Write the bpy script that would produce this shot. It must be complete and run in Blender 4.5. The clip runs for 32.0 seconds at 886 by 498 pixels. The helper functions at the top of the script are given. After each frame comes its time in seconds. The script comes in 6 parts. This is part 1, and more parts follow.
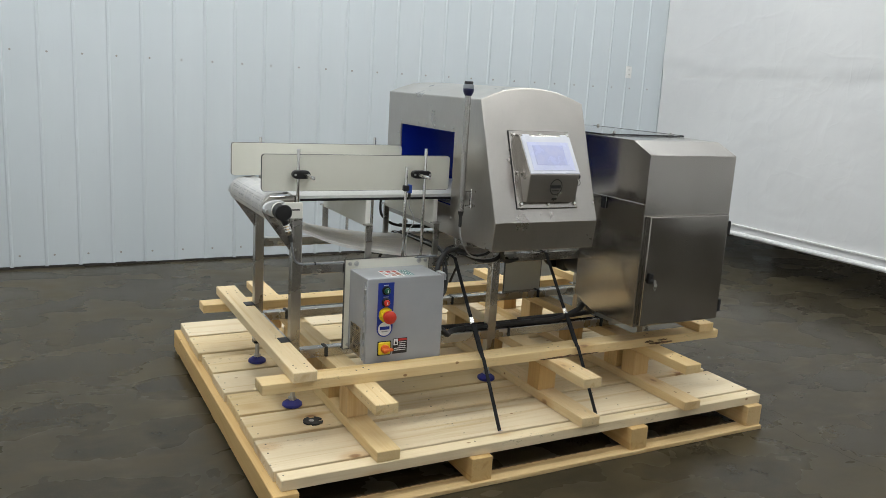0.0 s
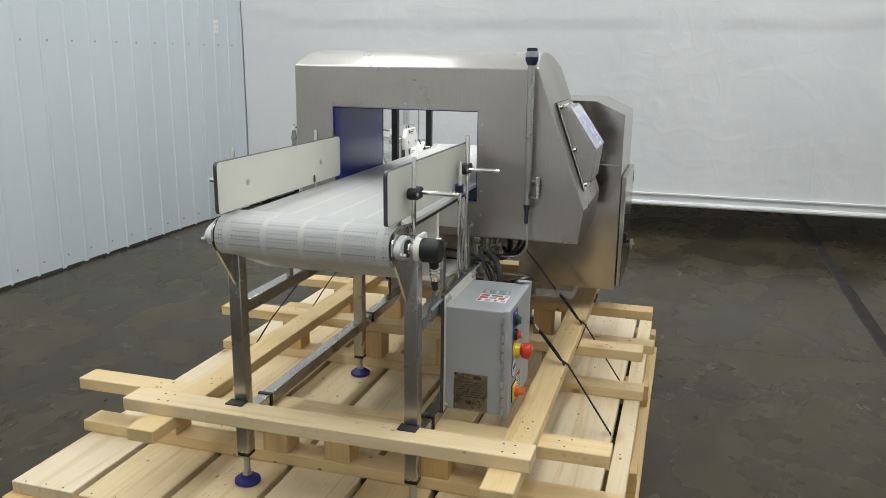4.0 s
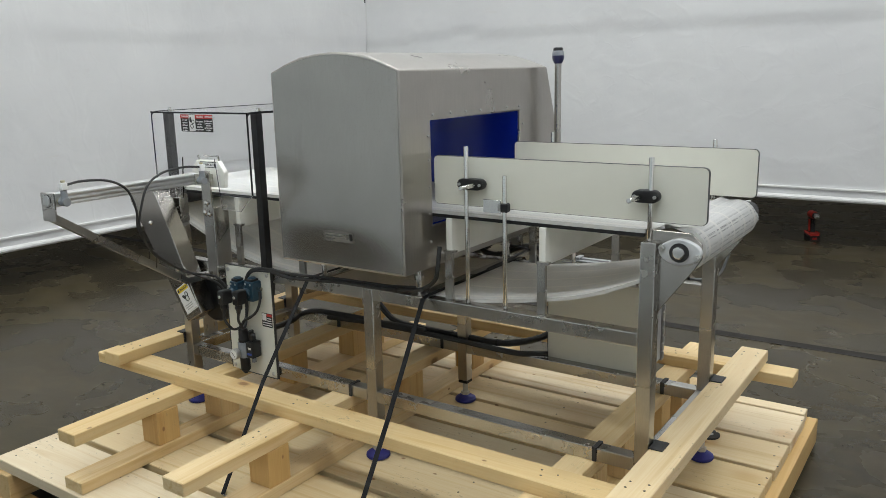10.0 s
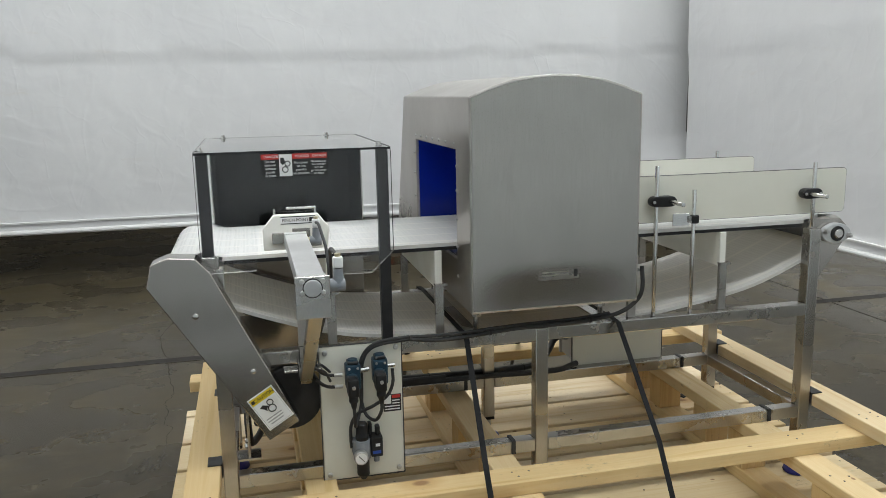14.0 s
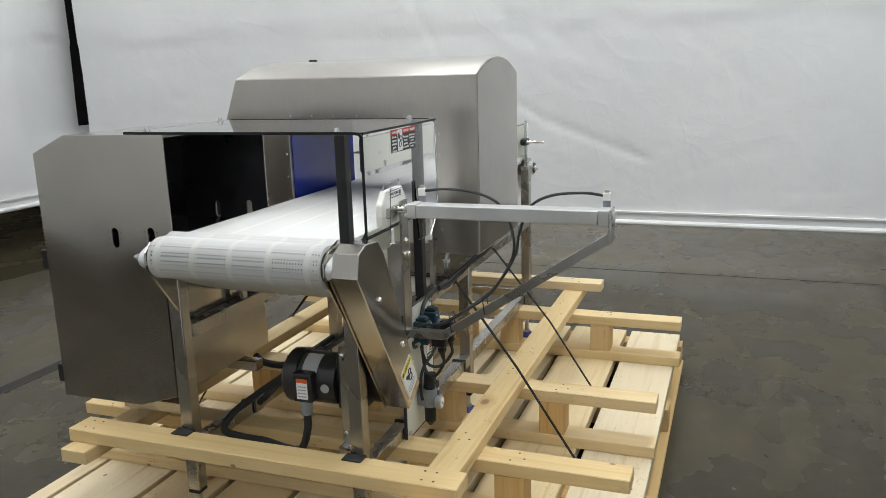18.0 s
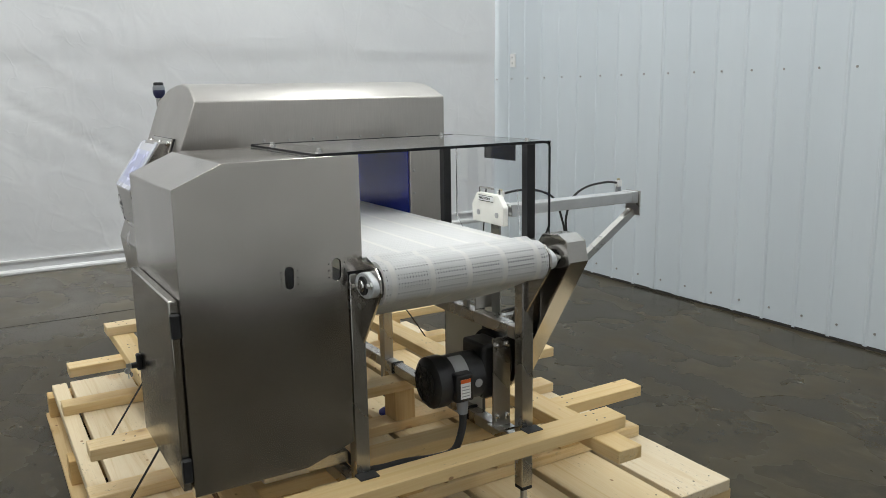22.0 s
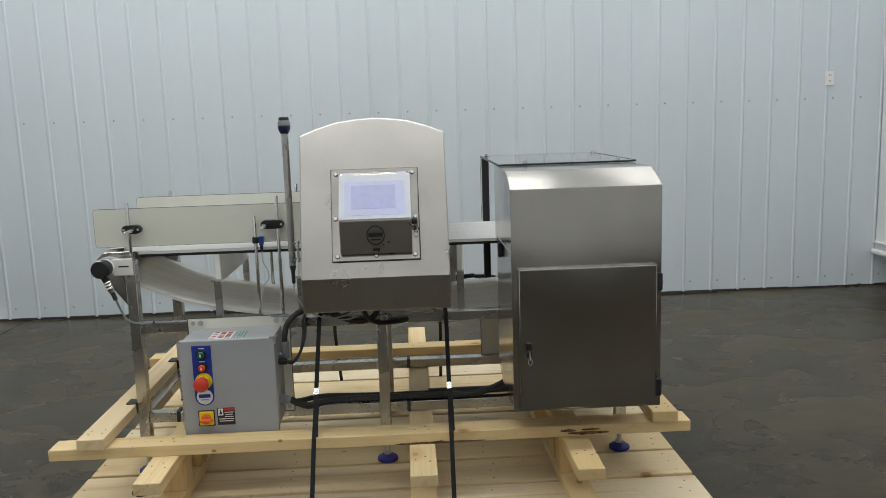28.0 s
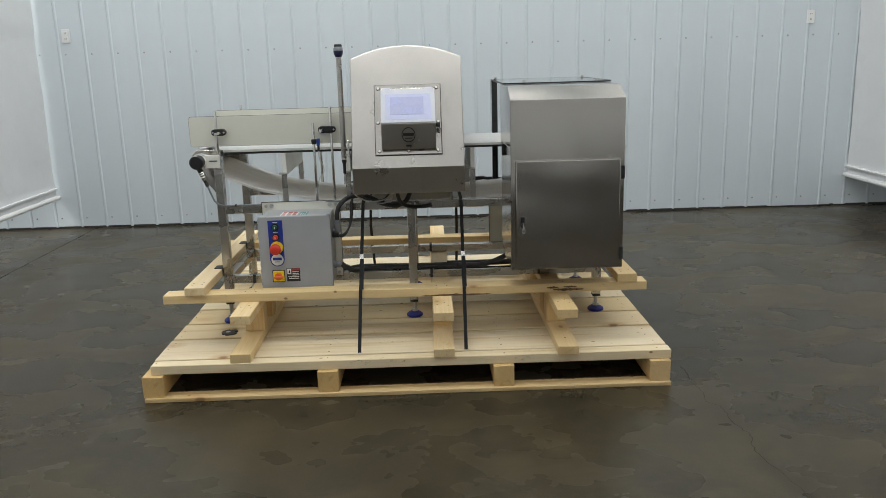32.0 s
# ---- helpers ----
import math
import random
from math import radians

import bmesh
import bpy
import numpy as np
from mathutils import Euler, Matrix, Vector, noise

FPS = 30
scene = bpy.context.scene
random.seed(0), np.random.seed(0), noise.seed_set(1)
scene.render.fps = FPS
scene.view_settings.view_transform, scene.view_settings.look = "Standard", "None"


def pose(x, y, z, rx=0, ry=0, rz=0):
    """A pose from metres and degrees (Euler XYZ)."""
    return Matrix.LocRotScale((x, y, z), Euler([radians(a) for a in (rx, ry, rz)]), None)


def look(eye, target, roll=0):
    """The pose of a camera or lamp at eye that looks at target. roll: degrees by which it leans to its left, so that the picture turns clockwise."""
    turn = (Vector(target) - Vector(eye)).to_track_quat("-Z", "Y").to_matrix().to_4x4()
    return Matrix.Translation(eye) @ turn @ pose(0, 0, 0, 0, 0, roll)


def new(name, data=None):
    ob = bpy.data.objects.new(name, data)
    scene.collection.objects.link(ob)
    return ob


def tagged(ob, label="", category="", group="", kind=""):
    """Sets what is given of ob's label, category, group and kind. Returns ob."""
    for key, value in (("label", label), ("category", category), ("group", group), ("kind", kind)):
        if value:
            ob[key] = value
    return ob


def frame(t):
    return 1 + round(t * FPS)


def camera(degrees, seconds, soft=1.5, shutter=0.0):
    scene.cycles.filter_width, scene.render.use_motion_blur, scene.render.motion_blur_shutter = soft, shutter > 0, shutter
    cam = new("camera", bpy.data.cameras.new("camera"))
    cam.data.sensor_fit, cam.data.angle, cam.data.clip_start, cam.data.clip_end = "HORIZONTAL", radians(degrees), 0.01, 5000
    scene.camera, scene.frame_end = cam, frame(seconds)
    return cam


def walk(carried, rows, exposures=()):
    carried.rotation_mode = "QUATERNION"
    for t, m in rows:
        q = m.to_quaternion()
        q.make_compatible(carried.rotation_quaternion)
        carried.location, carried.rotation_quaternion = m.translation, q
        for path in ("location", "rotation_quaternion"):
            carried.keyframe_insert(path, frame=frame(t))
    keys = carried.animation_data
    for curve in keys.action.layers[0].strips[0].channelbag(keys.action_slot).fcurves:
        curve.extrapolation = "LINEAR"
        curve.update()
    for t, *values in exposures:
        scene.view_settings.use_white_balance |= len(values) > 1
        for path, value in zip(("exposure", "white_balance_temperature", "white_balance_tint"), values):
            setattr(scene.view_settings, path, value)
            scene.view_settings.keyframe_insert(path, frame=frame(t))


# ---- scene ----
EXPO = [(0.0, 0.07), (2.0, 0.11), (4.0, 0.04), (7.0, -0.05), (9.0, 0.0), (14.0, 0.06), (17.5, 0.14), (18.5, 0.12), (20.0, 0.0), (21.0, -0.04), (24.0, -0.09), (26.0, -0.14), (29.0, -0.13), (32.0, -0.04)]
cam = camera(57.8, 32.0, soft=0.85)
PATH = [
    (0, (0.051, 0.061, 1.497), (0.978, 1.787, 1.093), 3.39),
    (0.5, (-0.219, 0.365, 1.484), (0.802, 2.037, 1.081), 2.49),
    (1, (-0.507, 0.650, 1.487), (0.723, 2.170, 1.066), 1.40),
    (1.5, (-0.647, 0.964, 1.460), (0.714, 2.352, 0.990), -0.22),
    (2, (-0.772, 1.265, 1.481), (0.769, 2.440, 0.985), 1.53),
    (2.5, (-0.901, 1.524, 1.469), (0.744, 2.551, 0.980), 0.33),
    (3, (-0.915, 1.827, 1.480), (0.804, 2.743, 1.023), -0.56),
    (3.5, (-0.978, 2.120, 1.486), (0.847, 2.818, 1.055), 1.07),
    (4, (-1.028, 2.385, 1.482), (0.834, 2.943, 1.014), 0.65),
    (4.5, (-1.051, 2.675, 1.478), (0.847, 3.091, 1.002), 0.25),
    (6.5, (-1.035, 4.012, 1.477), (0.831, 3.494, 0.976), 0.91),
    (7, (-0.919, 4.285, 1.468), (0.914, 3.623, 1.019), 0.35),
    (7.5, (-0.803, 4.616, 1.464), (0.929, 3.708, 1.046), 0.05),
    (8, (-0.652, 4.902, 1.462), (0.943, 3.774, 1.032), -0.04),
    (8.5, (-0.441, 5.114, 1.459), (1.043, 3.835, 1.058), -0.46),
    (9, (-0.219, 5.397, 1.460), (1.143, 3.987, 1.065), -1.33),
    (9.5, (0.048, 5.498, 1.432), (1.298, 3.995, 1.010), -1.30),
    (10, (0.316, 5.589, 1.439), (1.419, 3.978, 1.005), -1.32),
    (10.5, (0.582, 5.725, 1.434), (1.467, 3.983, 1.005), -1.12),
    (11, (0.855, 5.731, 1.433), (1.623, 3.939, 0.985), -1.86),
    (11.5, (1.126, 5.780, 1.416), (1.759, 3.931, 0.989), -1.30),
    (12, (1.456, 5.874, 1.451), (1.893, 3.972, 1.012), -1.50),
    (13, (2.125, 5.913, 1.444), (2.091, 3.955, 1.036), -1.91),
    (13.5, (2.453, 5.905, 1.434), (2.195, 3.959, 1.052), -1.80),
    (14, (2.767, 5.840, 1.458), (2.309, 3.932, 1.073), -1.10),
    (14.5, (3.112, 5.856, 1.459), (2.343, 4.050, 1.074), -1.40),
    (15, (3.381, 5.720, 1.415), (2.385, 4.025, 1.050), -1.78),
    (15.5, (3.727, 5.594, 1.447), (2.469, 4.091, 1.048), -0.60),
    (17.5, (4.607, 4.836, 1.415), (2.861, 3.942, 1.014), -2.10),
    (18, (4.687, 4.564, 1.465), (2.857, 3.889, 1.024), -1.64),
    (18.5, (4.843, 4.278, 1.474), (2.954, 3.790, 1.034), -1.86),
    (19, (4.889, 3.993, 1.460), (2.966, 3.674, 1.014), -1.97),
    (19.5, (4.951, 3.684, 1.469), (3.001, 3.574, 1.039), -1.66),
    (20, (5.015, 3.389, 1.478), (3.062, 3.499, 1.059), -1.50),
    (20.5, (4.946, 3.100, 1.474), (3.015, 3.410, 1.055), -1.26),
    (21, (4.940, 2.757, 1.471), (3.084, 3.385, 1.071), -0.90),
    (21.5, (4.877, 2.509, 1.460), (3.099, 3.336, 1.062), -0.61),
    (22, (4.748, 2.235, 1.463), (3.063, 3.241, 1.076), -1.00),
    (22.5, (4.636, 1.900, 1.481), (3.109, 3.132, 1.091), -0.52),
    (23, (4.476, 1.677, 1.441), (3.068, 3.044, 1.057), -1.41),
    (23.5, (4.291, 1.442, 1.455), (3.030, 2.952, 1.098), -1.79),
    (24, (4.118, 1.176, 1.469), (2.998, 2.799, 1.133), -2.49),
    (24.5, (3.883, 1.041, 1.451), (2.858, 2.728, 1.127), -2.79),
    (25, (3.647, 0.882, 1.469), (2.742, 2.635, 1.137), -2.85),
    (25.5, (3.448, 0.645, 1.459), (2.712, 2.480, 1.161), -3.38),
    (26, (3.130, 0.574, 1.449), (2.547, 2.461, 1.137), -2.88),
    (26.5, (2.836, 0.478, 1.445), (2.397, 2.406, 1.144), -1.55),
    (28.5, (1.985, -0.105, 1.493), (2.125, 1.864, 1.169), -2.14),
    (29, (1.985, -0.260, 1.480), (2.054, 1.712, 1.151), -2.27),
    (29.5, (1.952, -0.416, 1.486), (1.993, 1.553, 1.137), -2.18),
    (30, (1.878, -0.647, 1.452), (1.922, 1.319, 1.090), -2.14),
    (30.5, (1.905, -0.757, 1.457), (1.948, 1.205, 1.071), -1.94),
    (31, (1.980, -0.823, 1.430), (1.984, 1.137, 1.034), -1.75),
    (31.5, (2.011, -0.844, 1.426), (1.994, 1.110, 0.999), -2.11),
    (32, (2.027, -0.850, 1.438), (2.060, 1.096, 0.975), -1.56),
]
walk(cam, [(t, look(eye, target, roll)) for t, eye, target, roll in PATH], exposures=EXPO)

K = 1.083  # metres in one unit of the plan that the builders below take

# ---- world and light ----
world = bpy.data.worlds.new("world")
scene.world = world
world.use_nodes = True
world.node_tree.nodes["Background"].inputs[0].default_value = (0.75, 0.85, 1.0, 1)
world.node_tree.nodes["Background"].inputs[1].default_value = 0.02


def ceiling_lamp(x, y, power, sx=2.4, sy=0.6):
    lamp = bpy.data.lights.new("ceiling_lamp", "AREA")
    lamp.shape, lamp.size, lamp.size_y, lamp.energy, lamp.color = "RECTANGLE", sx, sy, power, (0.97, 1.0, 0.985)
    ob = new("ceiling_lamp", lamp)
    ob.matrix_world = pose(x * K, y * K, 5.6)
    return ob


for lx in (-0.4, 2.1, 4.6):
    for ly in (-0.6, 2.1, 4.8):
        ceiling_lamp(lx, ly, {-0.6: 30, 2.1: 48, 4.8: 58}[ly] * {-0.4: 1.32, 2.1: 0.98, 4.6: 0.96}[lx])
for lx, ly, power in ((0.5, -4.2, 60), (4.0, -4.2, 60), (7.8, 2.0, 60), (-4.2, 0.9, 150), (-4.2, 4.2, 210)):
    ceiling_lamp(lx, ly, power)  # the rest of the hall, behind the tarpaulins

# ---- materials ----
MATS = {}


def material(name, color, rough=0.5, metal=0.0, build=None, **extra):
    m = bpy.data.materials.new(name)
    m.use_nodes = True
    nt = m.node_tree
    b = nt.nodes["Principled BSDF"]
    b.inputs["Base Color"].default_value = (*color, 1)
    b.inputs["Roughness"].default_value = rough
    b.inputs["Metallic"].default_value = metal
    for k, v in extra.items():
        b.inputs[k.replace("_", " ")].default_value = v
    if build:
        build(nt, b)
    MATS[name] = m
    return m


def node(nt, kind, **vals):
    n = nt.nodes.new(kind)
    for k, v in vals.items():
        n.inputs[k.replace("_", " ")].default_value = v
    return n


def coords(nt, scale=(1, 1, 1), space="Object", shift=False):
    tc = nt.nodes.new("ShaderNodeTexCoord")
    mp = node(nt, "ShaderNodeMapping", Scale=scale)
    nt.links.new(tc.outputs[space], mp.inputs["Vector"])
    if shift:
        info = nt.nodes.new("ShaderNodeObjectInfo")
        comb = nt.nodes.new("ShaderNodeCombineXYZ")
        for ax, f in zip("XYZ", (17.0, 31.0, 53.0)):
            mul = nt.nodes.new("ShaderNodeMath")
            mul.operation = "MULTIPLY"
            mul.inputs[1].default_value = f
            nt.links.new(info.outputs["Random"], mul.inputs[0])
            nt.links.new(mul.outputs[0], comb.inputs[ax])
        nt.links.new(comb.outputs[0], mp.inputs["Location"])
    return mp.outputs[0]


def noise_tex(nt, vec, scale, detail=4.0, rough=0.55, distortion=0.0):
    n = node(nt, "ShaderNodeTexNoise", Scale=scale, Detail=detail, Roughness=rough, Distortion=distortion)
    nt.links.new(vec, n.inputs["Vector"])
    return n.outputs["Fac"]


def ramp(nt, fac, stops):
    r = nt.nodes.new("ShaderNodeValToRGB")
    while len(r.color_ramp.elements) < len(stops):
        r.color_ramp.elements.new(0.5)
    for e, (p, c) in zip(r.color_ramp.elements, stops):
        e.position = p
        e.color = (*c, 1) if len(c) == 3 else c
    nt.links.new(fac, r.inputs["Fac"])
    return r.outputs["Color"]


def span(nt, fac, lo, hi, a=0.0, b=1.0):
    r = node(nt, "ShaderNodeMapRange")
    r.interpolation_type = "SMOOTHSTEP"
    for i, v in zip((1, 2, 3, 4), (lo, hi, a, b)):
        r.inputs[i].default_value = v
    nt.links.new(fac, r.inputs[0])
    return r.outputs[0]


def math_node(nt, op, a, b=None):
    m = nt.nodes.new("ShaderNodeMath")
    m.operation = op
    for i, v in enumerate((a, b)):
        if v is None:
            continue
        if isinstance(v, (int, float)):
            m.inputs[i].default_value = v
        else:
            nt.links.new(v, m.inputs[i])
    return m.outputs[0]


def mix(nt, fac, a, b, mode="MIX"):
    m = nt.nodes.new("ShaderNodeMix")
    m.data_type, m.blend_type = "RGBA", mode
    for i, v in ((0, fac), (6, a), (7, b)):
        if isinstance(v, tuple):
            m.inputs[i].default_value = (*v, 1)
        elif isinstance(v, (int, float)):
            m.inputs[i].default_value = v
        else:
            nt.links.new(v, m.inputs[i])
    return m.outputs[2]


def bump(nt, b, height, strength=0.3, dist=0.002):
    n = node(nt, "ShaderNodeBump", Strength=strength, Distance=dist)
    nt.links.new(height, n.inputs["Height"])
    nt.links.new(n.outputs[0], b.inputs["Normal"])


def wood_nodes(pale, mid, dark, scuffs=0.6):
    def build(nt, b):
        rings = noise_tex(nt, coords(nt, (0.5, 14, 14), shift=True), 1.6, 5, 0.55, 1.1)
        fine = noise_tex(nt, coords(nt, (4, 120, 120), shift=True), 3.0, 3, 0.6)
        base = ramp(nt, rings, [(0.30, dark), (0.42, mid), (0.50, pale), (0.57, mid), (0.66, pale)])
        info = nt.nodes.new("ShaderNodeObjectInfo")
        tint = ramp(nt, info.outputs["Random"], [(0.0, (0.90, 0.82, 0.66)), (0.3, (0.98, 0.94, 0.84)), (0.6, (1.0, 1.0, 1.02)), (0.8, (0.98, 1.0, 1.06)), (1.0, (0.93, 0.87, 0.75))])
        col = mix(nt, 1.0, base, tint, "MULTIPLY")
        col = mix(nt, span(nt, fine, 0.42, 0.75, 0.0, 0.16), col, dark)
        # knots in some cells, with a warm halo, and small dark flecks
        for sc, r0, r1, share, halo in (((3.6, 6.0, 6.0), 0.045, 0.115, 0.48, 0.30), ((13, 21, 21), 0.07, 0.15, 0.12, 0.0)):
            vor = node(nt, "ShaderNodeTexVoronoi", Scale=1.0, Randomness=1.0)
            nt.links.new(coords(nt, sc, shift=True), vor.inputs["Vector"])
            pick = nt.nodes.new("ShaderNodeSeparateColor")
            nt.links.new(vor.outputs["Color"], pick.inputs[0])
            some = math_node(nt, "LESS_THAN", pick.outputs[0], share)
            if halo:
                ring = span(nt, vor.outputs["Distance"], r1, halo, 0.5, 0.0)
                col = mix(nt, math_node(nt, "MULTIPLY", ring, some), col, (0.50, 0.29, 0.11))
            knot = span(nt, vor.outputs["Distance"], r0, r1, 0.90, 0.0)
            col = mix(nt, math_node(nt, "MULTIPLY", knot, some), col, (0.25, 0.125, 0.048))
        stain = noise_tex(nt, coords(nt, (1.2, 5, 5), shift=True), 2.0, 5, 0.65)
        col = mix(nt, span(nt, stain, 0.60, 0.80, 0.0, 0.30), col, (0.46, 0.34, 0.20))
        speck = noise_tex(nt, coords(nt, (20, 45, 45), shift=True), 2.0, 4, 0.7)
        patch = noise_tex(nt, coords(nt, (2.2, 5, 5), shift=True), 1.3, 3, 0.6)
        dirt = math_node(nt, "MULTIPLY", span(nt, speck, 0.57, 0.70, 0.0, scuffs), span(nt, patch, 0.48, 0.66))
        col = mix(nt, dirt, col, (0.24, 0.19, 0.13))
        nt.links.new(col, b.inputs["Base Color"])
        nt.links.new(span(nt, rings, 0.2, 0.8, 0.72, 0.52), b.inputs["Roughness"])
        bump(nt, b, fine, 0.3, 0.0008)
    return build


def steel_nodes(axis_scale, lo=0.28, hi=0.34, tint=(0.494, 0.467, 0.434), sheet=0.0):
    def build(nt, b):
        brush = noise_tex(nt, coords(nt, axis_scale, "Object"), 1.0, 2, 0.5)
        cloud = noise_tex(nt, coords(nt), 3.0, 5, 0.6)
        nt.links.new(span(nt, cloud, 0.3, 0.7, lo, hi), b.inputs["Roughness"])
        col = mix(nt, span(nt, cloud, 0.35, 0.7), tint, tuple(c * 0.90 for c in tint))
        col = mix(nt, span(nt, brush, 0.32, 0.68, 0.0, 0.22), col, tuple(c * 0.7 for c in tint))
        nt.links.new(col, b.inputs["Base Color"])
        if sheet:
            bump(nt, b, noise_tex(nt, coords(nt), 2.3, 1, 0.4), 1.0, sheet)  # slightly uneven sheet
        smear = noise_tex(nt, coords(nt, (3, 3, 1.2)), 4.0, 5, 0.65, 0.5)
        nt.links.new(mix(nt, span(nt, smear, 0.55, 0.75, 0.0, 0.18), col, tuple(c * 0.6 for c in tint)), b.inputs["Base Color"])
    return build


def blotch_nodes(a, b_, scale=3.0, r0=0.4, r1=0.6, fine=120.0, strength=0.1, dist=0.0006):
    def build(nt, b):
        big = noise_tex(nt, coords(nt), scale, 5, 0.6)
        small = noise_tex(nt, coords(nt), fine, 2, 0.5)
        nt.links.new(mix(nt, span(nt, big, 0.32, 0.68), a, b_), b.inputs["Base Color"])
        nt.links.new(span(nt, big, 0.3, 0.7, r0, r1), b.inputs["Roughness"])
        bump(nt, b, small, strength, dist)
    return build


def concrete_nodes(nt, b):
    v = coords(nt)
    big = noise_tex(nt, v, 0.7, 3, 0.5)
    wide = noise_tex(nt, coords(nt, (1.0, 1.5, 1.0)), 1.7, 4, 0.5, 0.4)
    midn = noise_tex(nt, v, 4.2, 3, 0.5, 0.3)
    small = noise_tex(nt, v, 22, 4, 0.6)
    fine = noise_tex(nt, v, 110, 3, 0.6)
    tone = math_node(nt, "ADD", math_node(nt, "MULTIPLY", big, 0.32), math_node(nt, "MULTIPLY", wide, 0.36))
    tone = math_node(nt, "ADD", tone, math_node(nt, "MULTIPLY", midn, 0.32))
    r = nt.nodes.new("ShaderNodeValToRGB")
    r.color_ramp.interpolation = "B_SPLINE"
    stops = [(0.32, (0.0270, 0.0222, 0.0142)), (0.45, (0.0345, 0.0282, 0.0172)), (0.55, (0.0480, 0.0384, 0.0212)), (0.68, (0.084, 0.066, 0.0335))]
    while len(r.color_ramp.elements) < 4:
        r.color_ramp.elements.new(0.5)
    for e, (p, c) in zip(r.color_ramp.elements, stops):
        e.position, e.color = p, (*c, 1)
    nt.links.new(tone, r.inputs["Fac"])
    col = r.outputs["Color"]
    # soft worn patches drawn out one way, and a fine grain
    wisp = noise_tex(nt, coords(nt, (1.5, 3.0, 1.0)), 3.0, 4, 0.55, 0.5)
    where = noise_tex(nt, coords(nt, (1.0, 1.4, 1.0)), 0.9, 3, 0.55)
    worn = math_node(nt, "MULTIPLY", span(nt, wisp, 0.42, 0.80, 0.0, 0.50), span(nt, where, 0.36, 0.70))
    col = mix(nt, worn, col, (0.125, 0.103, 0.064))
    col = mix(nt, span(nt, small, 0.40, 0.85, 0.0, 0.22), col, (0.085, 0.071, 0.044))
    col = mix(nt, span(nt, fine, 0.40, 0.90, 0.0, 0.16), col, (0.115, 0.100, 0.072))
    nt.links.new(col, b.inputs["Base Color"])
    rg = math_node(nt, "ADD", span(nt, wide, 0.2, 0.8, 0.17, 0.36), span(nt, midn, 0.2, 0.8, -0.03, 0.05))
    nt.links.new(rg, b.inputs["Roughness"])


def ridge(nt, fac):
    """1 on the middle line of a noise, falling off on both sides: a crease."""
    d = math_node(nt, "ABSOLUTE", math_node(nt, "SUBTRACT", fac, 0.5))
    return span(nt, d, 0.0, 0.05, 1.0, 0.0)


def tarp_nodes(nt, b):
    v = coords(nt)
    big = noise_tex(nt, v, 0.7, 5, 0.6)
    stain = noise_tex(nt, coords(nt, (1.2, 1.2, 7.0)), 1.1, 6, 0.72)
    sep = nt.nodes.new("ShaderNodeSeparateXYZ")
    nt.links.new(v, sep.inputs[0])
    col = mix(nt, span(nt, big, 0.3, 0.7), (0.74, 0.74, 0.745), (0.68, 0.68, 0.69))
    col = mix(nt, span(nt, stain, 0.60, 0.80, 0.0, 0.28), col, (0.62, 0.54, 0.44))
    grime = noise_tex(nt, coords(nt, (1, 1, 2)), 6.0, 6, 0.7)
    col = mix(nt, span(nt, grime, 0.62, 0.78, 0.0, 0.12), col, (0.45, 0.42, 0.38))
    nt.links.new(col, b.inputs["Base Color"])
    b.inputs["Roughness"].default_value = 0.45
    h = math_node(nt, "MULTIPLY", noise_tex(nt, v, 7.0, 5, 0.55, 0.8), 0.8)
    for sc, k, w in (((1, 1, 1.6), 1.3, 0.55), ((1.4, 1.4, 0.7), 2.3, 0.35), ((1, 1, 1), 4.6, 0.25)):
        h = math_node(nt, "ADD", h, math_node(nt, "MULTIPLY", ridge(nt, noise_tex(nt, coords(nt, sc), k, 2, 0.4, 0.5)), w))
    bump(nt, b, h, 0.21, 0.006)


def panel_nodes(nt, b):
    big = noise_tex(nt, coords(nt, (1, 1, 0.25)), 1.3, 5, 0.6)
    fine = noise_tex(nt, coords(nt, (60, 60, 2)), 2.0, 3, 0.6)
    col = mix(nt, span(nt, big, 0.3, 0.7), (0.635, 0.685, 0.72), (0.59, 0.64, 0.675))
    col = mix(nt, span(nt, fine, 0.6, 0.85, 0.0, 0.25), col, (0.48, 0.50, 0.52))
    nt.links.new(col, b.inputs["Base Color"])
    nt.links.new(span(nt, big, 0.3, 0.7, 0.36, 0.5), b.inputs["Roughness"])


